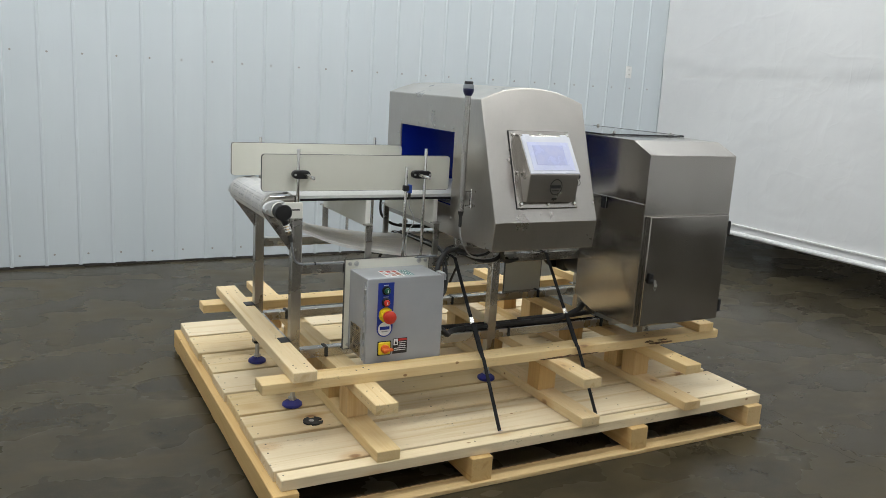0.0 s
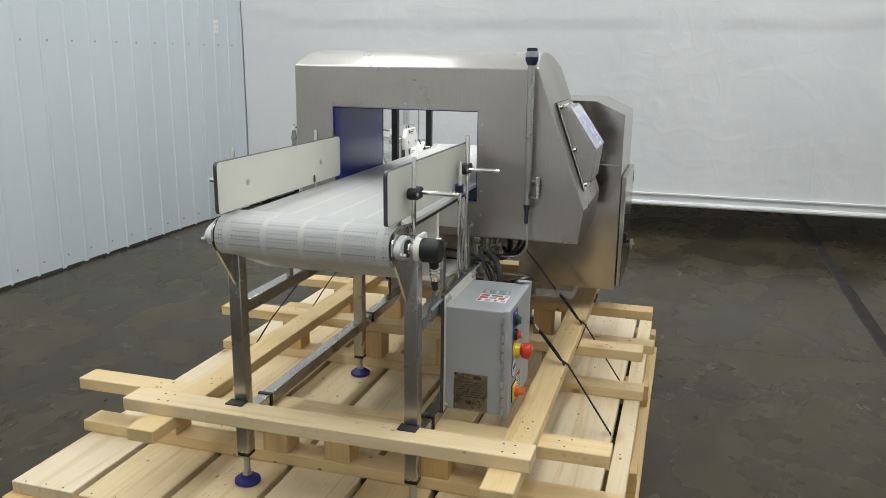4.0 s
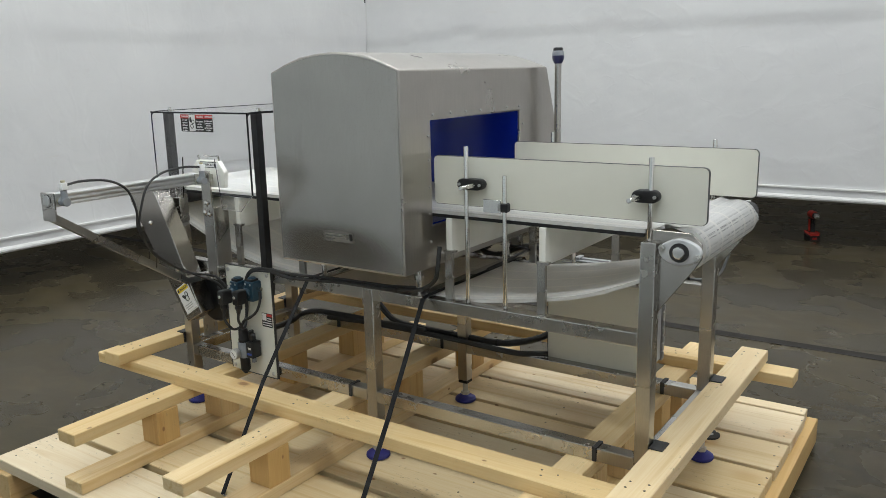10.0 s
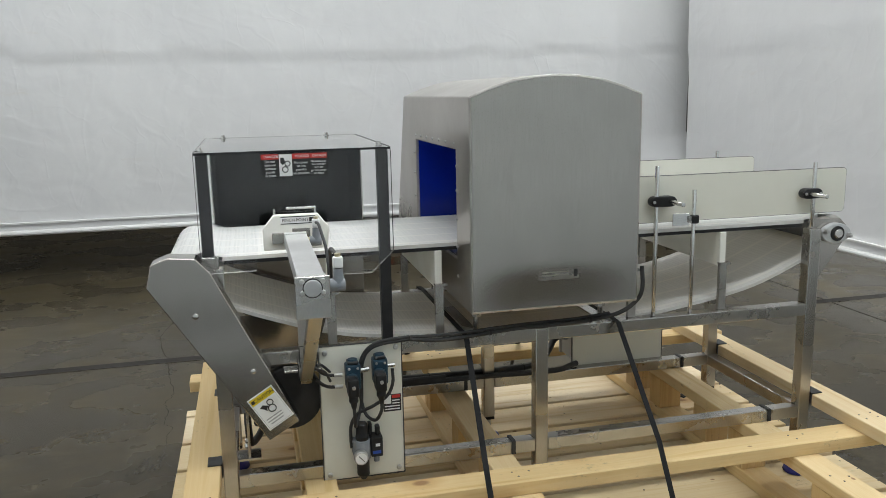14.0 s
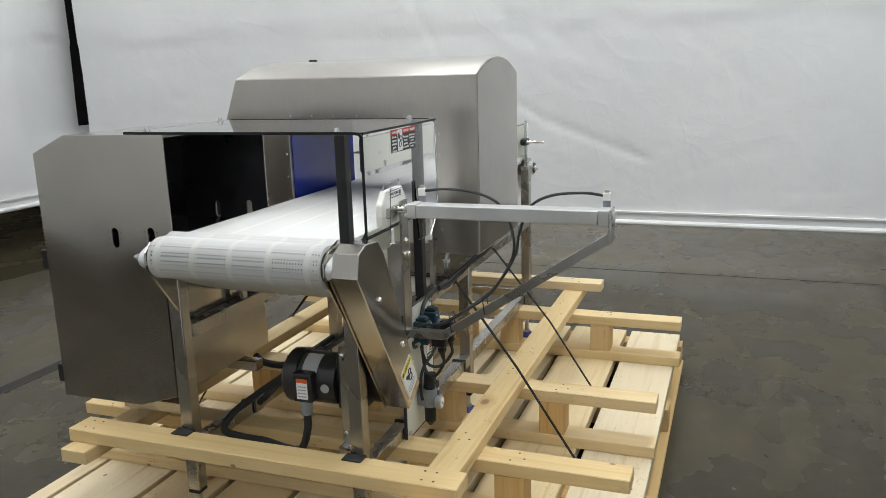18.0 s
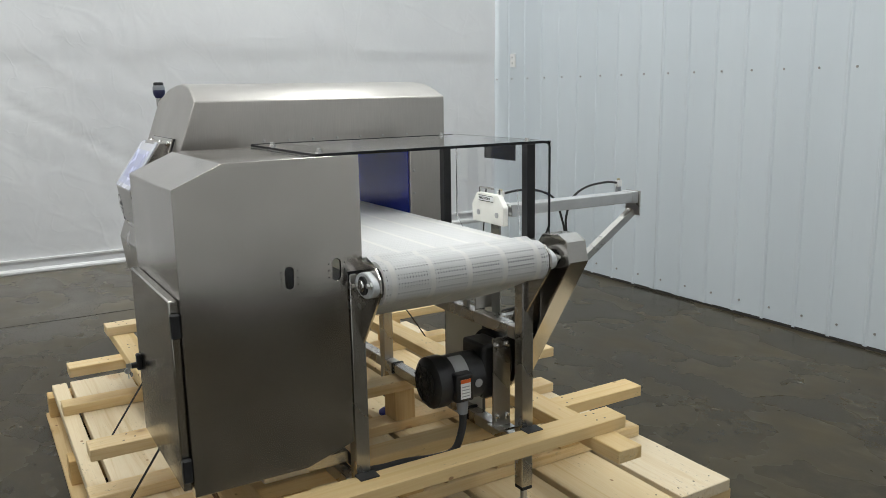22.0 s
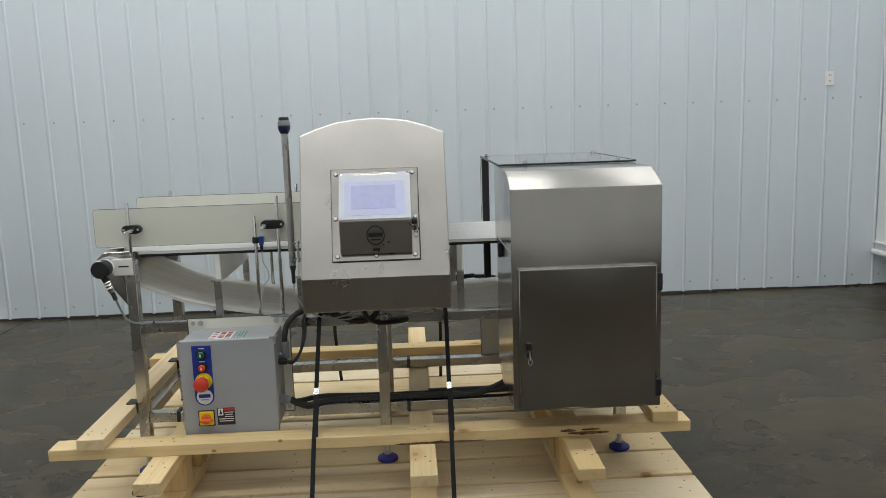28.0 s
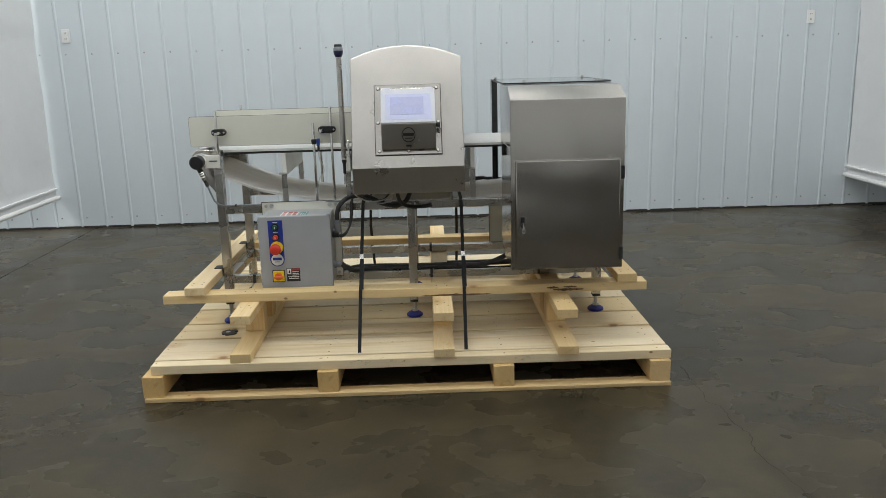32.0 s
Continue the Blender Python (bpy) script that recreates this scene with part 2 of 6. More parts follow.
def belt_nodes(nt, b):
    """Thin translucent plastic links with rows of openings, laid out along the belt's own length and width; the links gape where they turn round a pulley."""
    uv = nt.nodes.new("ShaderNodeUVMap")
    uv.uv_map = "UVMap"
    sep = nt.nodes.new("ShaderNodeSeparateXYZ")
    nt.links.new(uv.outputs[0], sep.inputs[0])
    s, y = sep.outputs[0], math_node(nt, "SUBTRACT", sep.outputs[1], 3.188 - 0.0567)

    def cell(v, pitch, width):
        f = math_node(nt, "FRACT", math_node(nt, "MULTIPLY", v, 1 / pitch))
        d = math_node(nt, "ABSOLUTE", math_node(nt, "SUBTRACT", f, 0.5))
        return math_node(nt, "LESS_THAN", d, width / pitch / 2)
    band = cell(y, 0.1133, 0.0990)
    pair = math_node(nt, "MAXIMUM", cell(s, 0.0254, 0.0060), cell(math_node(nt, "ADD", s, 0.0098), 0.0254, 0.0060))
    hole = math_node(nt, "MULTIPLY", math_node(nt, "MULTIPLY", pair, cell(y, 0.00825, 0.0046)), band)
    turn = nt.nodes.new("ShaderNodeUVMap")
    turn.uv_map = "turn"
    bent = nt.nodes.new("ShaderNodeSeparateXYZ")
    nt.links.new(turn.outputs[0], bent.inputs[0])
    hinge = cell(math_node(nt, "ADD", s, 0.0176), 0.0254, 0.0030)
    cloud = noise_tex(nt, coords(nt), 5.0, 4, 0.6)
    col = mix(nt, span(nt, cloud, 0.35, 0.7, 0.0, 0.6), (0.73, 0.72, 0.70), (0.68, 0.67, 0.655))
    col = mix(nt, math_node(nt, "MULTIPLY", hinge, 0.12), col, (0.48, 0.49, 0.51))
    col = mix(nt, math_node(nt, "MULTIPLY", band, 0.45), col, (0.53, 0.55, 0.59))
    nt.links.new(col, b.inputs["Base Color"])
    h = math_node(nt, "SUBTRACT", 1.0, math_node(nt, "MAXIMUM", hole, math_node(nt, "MULTIPLY", hinge, 0.5)))
    bump(nt, b, h, 0.35, 0.0012)
    thin, clear = nt.nodes.new("ShaderNodeBsdfTranslucent"), nt.nodes.new("ShaderNodeBsdfTransparent")
    thin.inputs["Color"].default_value = (0.88, 0.86, 0.80, 1)
    body, all_ = nt.nodes.new("ShaderNodeMixShader"), nt.nodes.new("ShaderNodeMixShader")
    body.inputs[0].default_value = 0.40
    nt.links.new(b.outputs[0], body.inputs[1])
    nt.links.new(thin.outputs[0], body.inputs[2])
    nt.links.new(math_node(nt, "MULTIPLY", hole, span(nt, bent.outputs[0], 0.0, 1.0, 0.11, 0.95)), all_.inputs[0])
    nt.links.new(body.outputs[0], all_.inputs[1])
    nt.links.new(clear.outputs[0], all_.inputs[2])
    nt.links.new(all_.outputs[0], nt.nodes["Material Output"].inputs["Surface"])


material("pine", (0.6, 0.45, 0.28), 0.7, build=wood_nodes((0.722, 0.570, 0.337), (0.689, 0.522, 0.290), (0.608, 0.432, 0.209)))
material("pine_deck", (0.7, 0.56, 0.38), 0.7, build=wood_nodes((0.718, 0.607, 0.419), (0.690, 0.566, 0.368), (0.607, 0.465, 0.267), scuffs=0.85))
material("pine_heart", (0.6, 0.42, 0.2), 0.7, build=wood_nodes((0.646, 0.461, 0.223), (0.608, 0.418, 0.190), (0.513, 0.323, 0.128)))
material("steel", (0.6, 0.58, 0.55), 0.3, 1.0, build=steel_nodes((700, 700, 9), 0.16, 0.21, sheet=0.016))
material("steel_hull", (0.6, 0.58, 0.55), 0.3, 1.0, build=steel_nodes((700, 700, 9), 0.27, 0.33, sheet=0.016))
material("steel_level", (0.6, 0.58, 0.55), 0.3, 1.0, build=steel_nodes((9, 9, 700), 0.16, 0.21, sheet=0.012))
material("steel_tube", (0.55, 0.54, 0.52), 0.35, 1.0, build=steel_nodes((300, 300, 60), 0.22, 0.32, (0.50, 0.485, 0.46)))
material("steel_satin", (0.5, 0.48, 0.45), 0.3, 1.0, build=steel_nodes((9, 9, 700), 0.24, 0.30))
material("steel_bright", (0.72, 0.71, 0.69), 0.22, 1.0)
material("aluminium", (0.6, 0.6, 0.6), 0.42, 0.85, build=blotch_nodes((0.60, 0.60, 0.60), (0.53, 0.53, 0.53), 8, 0.38, 0.48))
material("bearing_grey", (0.55, 0.56, 0.57), 0.4, build=blotch_nodes((0.58, 0.59, 0.60), (0.48, 0.49, 0.50), 30, 0.35, 0.5))
material("pulley_grey", (0.10, 0.10, 0.105), 0.5, build=blotch_nodes((0.11, 0.11, 0.115), (0.08, 0.08, 0.083), 20, 0.45, 0.6))
material("zinc", (0.5, 0.5, 0.49), 0.45, 0.9)
material("concrete", (0.1, 0.09, 0.08), 0.4, IOR=1.27, build=concrete_nodes)
material("bark", (0.06, 0.036, 0.02), 0.9, build=blotch_nodes((0.05, 0.03, 0.016), (0.22, 0.125, 0.06), 60, 0.8, 0.95))
material("crack_dark", (0.024, 0.021, 0.017), 0.9)
material("joint_fill", (0.028, 0.026, 0.024), 0.7, IOR=1.22, build=blotch_nodes((0.022, 0.0205, 0.0195), (0.034, 0.031, 0.0285), 7, 0.55, 0.8))
material("drill_red", (0.45, 0.022, 0.014), 0.4, build=blotch_nodes((0.36, 0.018, 0.012), (0.48, 0.026, 0.016), 30, 0.34, 0.5))
material("joint_dark", (0.022, 0.021, 0.02), 0.8, build=blotch_nodes((0.02, 0.019, 0.018), (0.045, 0.04, 0.036), 9, 0.7, 0.9))
material("tarp", (0.76, 0.76, 0.77), 0.5, build=tarp_nodes)
material("tarp_hem", (0.80, 0.80, 0.80), 0.45, build=blotch_nodes((0.80, 0.80, 0.80), (0.72, 0.715, 0.7), 2, 0.4, 0.55))
material("wall_panel", (0.6, 0.64, 0.68), 0.4, build=panel_nodes)
material("dull_wall", (0.3, 0.3, 0.3), 0.8, build=blotch_nodes((0.16, 0.16, 0.16), (0.12, 0.12, 0.12), 1, 0.7, 0.9))
material("hall_white", (0.75, 0.75, 0.75), 0.7, build=blotch_nodes((0.76, 0.76, 0.76), (0.70, 0.70, 0.70), 1, 0.6, 0.8))
# near-black colour stands in for the unlit southwest hall
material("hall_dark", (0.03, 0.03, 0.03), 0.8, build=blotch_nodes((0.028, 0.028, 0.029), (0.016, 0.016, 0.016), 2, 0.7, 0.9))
material("ceiling_paint", (0.62, 0.63, 0.64), 0.8, build=blotch_nodes((0.62, 0.63, 0.64), (0.55, 0.56, 0.57), 1, 0.7, 0.9))
material("belt", (0.78, 0.78, 0.78), 0.60, IOR=1.10, build=belt_nodes)
material("uhmw", (0.78, 0.77, 0.72), 0.45, build=blotch_nodes((0.78, 0.77, 0.72), (0.72, 0.71, 0.65), 6, 0.4, 0.5))
material("cream_sheet", (0.72, 0.71, 0.62), 0.4, build=blotch_nodes((0.70, 0.69, 0.61), (0.66, 0.65, 0.57), 3, 0.34, 0.46))
material("cream_edge", (0.05, 0.05, 0.05), 0.5)
material("black_rubber", (0.018, 0.018, 0.019), 0.6, build=blotch_nodes((0.016, 0.016, 0.017), (0.03, 0.03, 0.031), 30, 0.5, 0.7))
material("black_plastic", (0.016, 0.016, 0.017), 0.42, IOR=1.35, build=blotch_nodes((0.014, 0.014, 0.015), (0.022, 0.022, 0.023), 20, 0.36, 0.5))
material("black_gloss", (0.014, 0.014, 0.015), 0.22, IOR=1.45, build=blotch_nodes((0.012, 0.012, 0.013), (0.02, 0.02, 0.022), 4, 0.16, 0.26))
material("motor_paint", (0.013, 0.013, 0.014), 0.32, build=blotch_nodes((0.012, 0.012, 0.013), (0.022, 0.022, 0.023), 18, 0.28, 0.42))
material("strap_black", (0.012, 0.012, 0.013), 0.6, IOR=1.25, build=blotch_nodes((0.010, 0.010, 0.011), (0.017, 0.017, 0.018), 30, 0.55, 0.7))
material("blue_liner", (0.004, 0.018, 0.24), 0.16, build=blotch_nodes((0.004, 0.018, 0.26), (0.004, 0.015, 0.21), 3, 0.13, 0.22))
material("blue_foot", (0.012, 0.016, 0.20), 0.5, build=blotch_nodes((0.010, 0.014, 0.19), (0.02, 0.022, 0.16), 25, 0.45, 0.6))
material("beacon_navy", (0.012, 0.014, 0.06), 0.3)
material("sensor_blue", (0.02, 0.07, 0.35), 0.4)
material("valve_teal", (0.008, 0.034, 0.06), 0.42, build=blotch_nodes((0.006, 0.03, 0.055), (0.010, 0.04, 0.065), 30, 0.38, 0.5))
material("grey_paint", (0.36, 0.37, 0.385), 0.42, build=blotch_nodes((0.365, 0.375, 0.39), (0.335, 0.345, 0.36), 4, 0.38, 0.5, 300, 0.08))
material("fitting_grey", (0.20, 0.215, 0.235), 0.45, build=blotch_nodes((0.19, 0.21, 0.235), (0.24, 0.25, 0.265), 40, 0.4, 0.55))
material("brass_pale", (0.50, 0.45, 0.30), 0.4, 0.8)
material("label_blue", (0.015, 0.04, 0.30), 0.4)
material("label_white", (0.78, 0.78, 0.77), 0.45)
material("label_black", (0.015, 0.015, 0.015), 0.45)
material("label_red", (0.50, 0.03, 0.025), 0.45)
material("label_yellow", (0.80, 0.60, 0.02), 0.45)
material("label_orange", (0.70, 0.13, 0.02), 0.45)
material("label_grey", (0.38, 0.38, 0.38), 0.45)
material("button_red", (0.62, 0.045, 0.025), 0.35)
material("button_yellow", (0.78, 0.58, 0.02), 0.35)
material("button_green", (0.01, 0.10, 0.05), 0.3)
material("plate_bronze", (0.36, 0.31, 0.24), 0.28, 1.0, build=blotch_nodes((0.38, 0.33, 0.255), (0.31, 0.265, 0.20), 25, 0.24, 0.34))
material("plate_ink", (0.07, 0.06, 0.05), 0.5, 0.4)
material("label_rust", (0.34, 0.10, 0.05), 0.5)
material("label_teal", (0.05, 0.20, 0.19), 0.5)
material("plate_etched", (0.5, 0.48, 0.45), 0.35, 1.0, build=blotch_nodes((0.52, 0.50, 0.47), (0.44, 0.42, 0.39), 12, 0.3, 0.45))
material("rust_screw", (0.36, 0.345, 0.33), 0.5, 0.4)
material("nail", (0.085, 0.070, 0.055), 0.5, 0.3)
material("screen_cover", (0.76, 0.76, 0.80), 0.28, build=blotch_nodes((0.68, 0.685, 0.74), (0.61, 0.62, 0.70), 5, 0.18, 0.30))
material("screen_blue", (0.56, 0.58, 0.74), 0.3, build=blotch_nodes((0.60, 0.62, 0.77), (0.53, 0.555, 0.76), 14, 0.20, 0.30))
material("screen_grey", (0.50, 0.53, 0.72), 0.3, build=blotch_nodes((0.50, 0.51, 0.70), (0.42, 0.45, 0.70), 18, 0.20, 0.30))
material("clear_sheet", (0.98, 0.985, 0.99), 0.03, Transmission_Weight=1.0, IOR=1.4)
material("smoke_edge", (0.012, 0.013, 0.015), 0.35, IOR=1.3)

# ---- builders ----
ORIGIN = {}


def V(p):
    return Vector(p) * K


def thing(name, at, label, category, group="", kind="", move=(0, 0, 0)):
    """The Empty of a thing; its parts are then given in the plan and go along by move."""
    ob = new(name)
    ob.empty_display_size = 0.05
    ob.location = V(at) + V(move)
    ORIGIN[ob.name] = V(at)
    return tagged(ob, label, category, group, kind)


def link(name, bm, mat, parent=None, label="", smooth=35, matrix=None):
    mesh = bpy.data.meshes.new(name)
    mats = mat if isinstance(mat, (list, tuple)) else [mat]
    for m in mats:
        mesh.materials.append(MATS[m])
    if matrix is None:
        xs = [v.co for v in bm.verts]
        lo = Vector([min(c[i] for c in xs) for i in range(3)])
        hi = Vector([max(c[i] for c in xs) for i in range(3)])
        mid = (lo + hi) / 2
        bmesh.ops.translate(bm, verts=bm.verts, vec=-mid)
        matrix = Matrix.Translation(mid)
    bmesh.ops.recalc_face_normals(bm, faces=bm.faces)
    broad = []
    if smooth and len(bm.faces) < 900:
        bm.faces.index_update()
        for f in bm.faces:
            ar = f.calc_area()
            if all(o is f or o.calc_area() < 0.3 * ar or o.normal.dot(f.normal) < 0.82 for e in f.edges for o in e.link_faces):
                broad.append(f.index)
    bm.to_mesh(mesh)
    bm.free()
    if smooth:
        mesh.set_sharp_from_angle(angle=radians(smooth))
        for p in mesh.polygons:
            p.use_smooth = True
        # broad flat faces that only meet narrow rounded edges stay flat
        for i in broad:
            mesh.polygons[i].use_smooth = False
    ob = new(name, mesh)
    place_under(ob, matrix, parent)
    if label:
        ob["label"] = label
    return ob


def place_under(ob, matrix, parent):
    ORIGIN[ob.name] = matrix.translation.copy()
    if parent is not None:
        ob.parent = parent
        base = parent
        rot = ROT.get(parent.name, Matrix.Identity(4))
        ob.matrix_basis = (Matrix.Translation(ORIGIN[parent.name]) @ rot).inverted() @ matrix
    else:
        ob.matrix_basis = matrix
    r = matrix.to_3x3().to_4x4()
    ROT[ob.name] = r


ROT = {}


def part(name, bm, mat, parent, label="", **kw):
    return link(name, bm, mat, parent, label, **kw)


def box(x0, x1, y0, y1, z0, z1, bev=0.0, seg=1):
    bm = bmesh.new()
    a, b = V((x0, y0, z0)), V((x1, y1, z1))
    bmesh.ops.create_cube(bm, size=1.0, matrix=Matrix.Translation((a + b) / 2) @ Matrix.Diagonal((*[abs(c) for c in (b - a)], 1)))
    if bev:
        bmesh.ops.bevel(bm, geom=bm.edges[:], offset=bev * K, segments=seg, affect="EDGES", profile=0.5)
    return bm


def prism(poly, axis, a, b, bev=0.0, seg=1):
    """A polygon in the two other axes (x z, y z or x y), pulled along axis from a to b."""
    bm = bmesh.new()
    put = {"x": lambda u, w, t: (t, u, w), "y": lambda u, w, t: (u, t, w), "z": lambda u, w, t: (u, w, t)}[axis]
    lo = [bm.verts.new(V(put(u, w, a))) for u, w in poly]
    hi = [bm.verts.new(V(put(u, w, b))) for u, w in poly]
    bm.faces.new(lo)
    bm.faces.new(hi[::-1])
    n = len(poly)
    for i in range(n):
        bm.faces.new((lo[i], hi[i], hi[(i + 1) % n], lo[(i + 1) % n]))
    bmesh.ops.recalc_face_normals(bm, faces=bm.faces)
    if bev:
        bmesh.ops.bevel(bm, geom=bm.edges[:], offset=bev * K, segments=seg, affect="EDGES", profile=0.5)
    return bm


def cyl(p0, p1, r, n=16, r2=None, bev=0.0):
    bm = bmesh.new()
    a, b = V(p0), V(p1)
    d = b - a
    m = Matrix.Translation((a + b) / 2) @ d.to_track_quat("Z", "Y").to_matrix().to_4x4()
    bmesh.ops.create_cone(bm, cap_ends=True, segments=n, radius1=r * K, radius2=(r if r2 is None else r2) * K, depth=d.length, matrix=m)
    if bev:
        rim = [e for e in bm.edges if len(e.link_faces) == 2 and any(len(f.verts) > 4 for f in e.link_faces)]
        bmesh.ops.bevel(bm, geom=rim, offset=bev * K, segments=2, affect="EDGES", profile=0.5)
    return bm


def lathe(profile, base, way=(0, 0, 1), n=20):
    """A turned body: (radius, height) steps from base along way."""
    bm = bmesh.new()
    q = Vector(way).to_track_quat("Z", "Y").to_matrix().to_4x4()
    rings = []
    for r, h in profile:
        rings.append([bm.verts.new(V(base) + (q @ Vector((r * math.cos(6.28319 * i / n), r * math.sin(6.28319 * i / n), h))) * K) for i in range(n)])
    for a, b in zip(rings, rings[1:]):
        for i in range(n):
            bm.faces.new((a[i], a[(i + 1) % n], b[(i + 1) % n], b[i]))
    bm.faces.new(rings[0][::-1])
    bm.faces.new(rings[-1])
    return bm


def smooth_path(points, steps=6):
    pts = [Vector(p) for p in points]
    pts = [pts[0] * 2 - pts[1]] + pts + [pts[-1] * 2 - pts[-2]]
    out = []
    for i in range(1, len(pts) - 2):
        p0, p1, p2, p3 = pts[i - 1:i + 3]
        for s in range(steps):
            t = s / steps
            out.append(0.5 * ((2 * p1) + (p2 - p0) * t + (2 * p0 - 5 * p1 + 4 * p2 - p3) * t * t + (3 * p1 - p0 - 3 * p2 + p3) * t ** 3))
    out.append(pts[-2])
    return out


def tube(points, r, n=8, smooth=True, steps=6, flat=None):
    """A cable along points; flat: (width, thickness, across) makes a strap of it."""
    path = smooth_path(points, steps) if smooth else [Vector(p) for p in points]
    bm = bmesh.new()
    rings = []
    up = Vector((0, 0, 1))
    for i, p in enumerate(path):
        d = (path[min(i + 1, len(path) - 1)] - path[max(i - 1, 0)]).normalized()
        if flat:
            side = Vector(flat[2]).normalized()
            nrm = d.cross(side).normalized()
            offs = [side * (sx * flat[0] / 2) + nrm * (sn * flat[1] / 2) for sx, sn in ((-1, -1), (1, -1), (1, 1), (-1, 1))]
        else:
            side = d.cross(up)
            side = (side if side.length > 0.05 else d.cross(Vector((1, 0, 0)))).normalized()
            up = side.cross(d).normalized()
            offs = [(side * math.cos(6.28319 * j / n) + up * math.sin(6.28319 * j / n)) * r for j in range(n)]
        rings.append([bm.verts.new((p + o) * K) for o in offs])
    m = len(rings[0])
    for a, b in zip(rings, rings[1:]):
        for j in range(m):
            bm.faces.new((a[j], a[(j + 1) % m], b[(j + 1) % m], b[j]))
    bm.faces.new(rings[0][::-1])
    bm.faces.new(rings[-1])
    return bm


def merge(*bms):
    out = bms[0]
    for other in bms[1:]:
        tmp = bpy.data.meshes.new("tmp")
        other.to_mesh(tmp)
        out.from_mesh(tmp)
        other.free()
        bpy.data.meshes.remove(tmp)
    return out


def carve(bm, cutters, mode="DIFFERENCE"):
    """bm less (or met with) each of the cutters."""
    def temp(b):
        bmesh.ops.recalc_face_normals(b, faces=b.faces)
        me = bpy.data.meshes.new("tmp")
        b.to_mesh(me)
        b.free()
        return new("tmp", me)
    ob = temp(bm)
    cuts = [temp(c) for c in cutters]
    for c in cuts:
        mod = ob.modifiers.new("cut", "BOOLEAN")
        mod.operation, mod.object, mod.solver = mode, c, "EXACT"
    me = bpy.data.meshes.new_from_object(ob.evaluated_get(bpy.context.evaluated_depsgraph_get()))
    out = bmesh.new()
    out.from_mesh(me)
    for o in (ob, *cuts):
        old = o.data
        bpy.data.objects.remove(o)
        bpy.data.meshes.remove(old)
    bpy.data.meshes.remove(me)
    return out


def soften(bm, offset, angle=20, seg=2):
    """Rounds the edges that are sharper than angle."""
    sharp = [e for e in bm.edges if len(e.link_faces) == 2 and e.calc_face_angle(0) > radians(angle)]
    bmesh.ops.bevel(bm, geom=sharp, offset=offset * K, segments=seg, affect="EDGES", profile=0.5, clamp_overlap=True)
    return bm


def facing(at, right, up):
    """A frame for flat things: x to the right, y up, z out of the surface."""
    r, u = Vector(right).normalized(), Vector(up).normalized()
    n = r.cross(u)
    m = Matrix((r, u, n)).transposed().to_4x4()
    return Matrix.Translation(V(at)) @ m


def flat_box(w, h, d, bev=0.0, x=0.0, y=0.0, z=0.0):
    bm = bmesh.new()
    bmesh.ops.create_cube(bm, size=1.0, matrix=Matrix.Translation(V((x, y, z + d / 2))) @ Matrix.Diagonal((w * K, h * K, d * K, 1)))
    if bev:
        bmesh.ops.bevel(bm, geom=bm.edges[:], offset=bev * K, segments=1, affect="EDGES")
    return bm


def letters(text, size, m, mat, parent, name="lettering", depth=0.0004, align="CENTER"):
    cu = bpy.data.curves.new("tmp", "FONT")
    cu.body, cu.size, cu.extrude, cu.align_x, cu.align_y = text, size * K, depth * K, align, "CENTER"
    tmp = new("tmp", cu)
    me = bpy.data.meshes.new_from_object(tmp.evaluated_get(bpy.context.evaluated_depsgraph_get()))
    bpy.data.objects.remove(tmp)
    bpy.data.curves.remove(cu)
    bm = bmesh.new()
    bm.from_mesh(me)
    bpy.data.meshes.remove(me)
    return link(name, bm, mat, parent, smooth=0, matrix=m)


def bolt(parent, at, way, r=0.006, h=0.005, name="bolt", mat="steel_bright"):
    return part(name, lathe([(r, 0), (r, h * 0.45), (r * 0.8, h * 0.85), (r * 0.35, h)], at, way, 8), mat, parent)


def plank(name, x0, x1, y0, y1, z0, z1, parent, along="x", mat="pine", label="", skew=0.0):
    """A timber with its grain along its length and slightly worn edges."""
    dx, dy, dz = (x1 - x0) * K, (y1 - y0) * K, (z1 - z0) * K
    ln, wd, ht = (dx, dy, dz) if along == "x" else ((dy, dx, dz) if along == "y" else (dz, dy, dx))
    bm = bmesh.new()
    nseg = max(2, int(ln / 0.16))
    bmesh.ops.create_cube(bm, size=1.0, matrix=Matrix.Diagonal((ln, wd, ht, 1)))
    bmesh.ops.bevel(bm, geom=bm.edges[:], offset=0.0025, segments=1, affect="EDGES")
    cut = [e for e in bm.edges if abs((e.verts[0].co - e.verts[1].co).x) > ln * 0.8]
    bmesh.ops.subdivide_edges(bm, edges=cut, cuts=nseg)
    ph = random.random() * 100
    for v in bm.verts:
        w = noise.noise(Vector((v.co.x * 2.3 + ph, 0.3, 0.7)))
        e = noise.noise(Vector((v.co.x * 9.0 + ph, v.co.y * 30, v.co.z * 40)))
        v.co.y += 0.0012 * w + 0.0007 * e
        v.co.z += 0.0010 * e
    mid = V(((x0 + x1) / 2, (y0 + y1) / 2, (z0 + z1) / 2))
    turn = {"x": Matrix.Identity(4), "y": Matrix.Rotation(radians(90), 4, "Z"), "z": Matrix.Rotation(radians(-90), 4, "Y") }[along]
    return link(name, bm, mat, parent, label, smooth=0, matrix=Matrix.Translation(mid) @ Matrix.Rotation(radians(skew), 4, "Z") @ turn)


# ---- the large structure ----
WALL_Y, CURT_L, CURT_R, CURT_N, HEM, HEM_S = 5.975, -1.24, 5.44, -1.13, 0.26, 0.35
TOP = 5.6


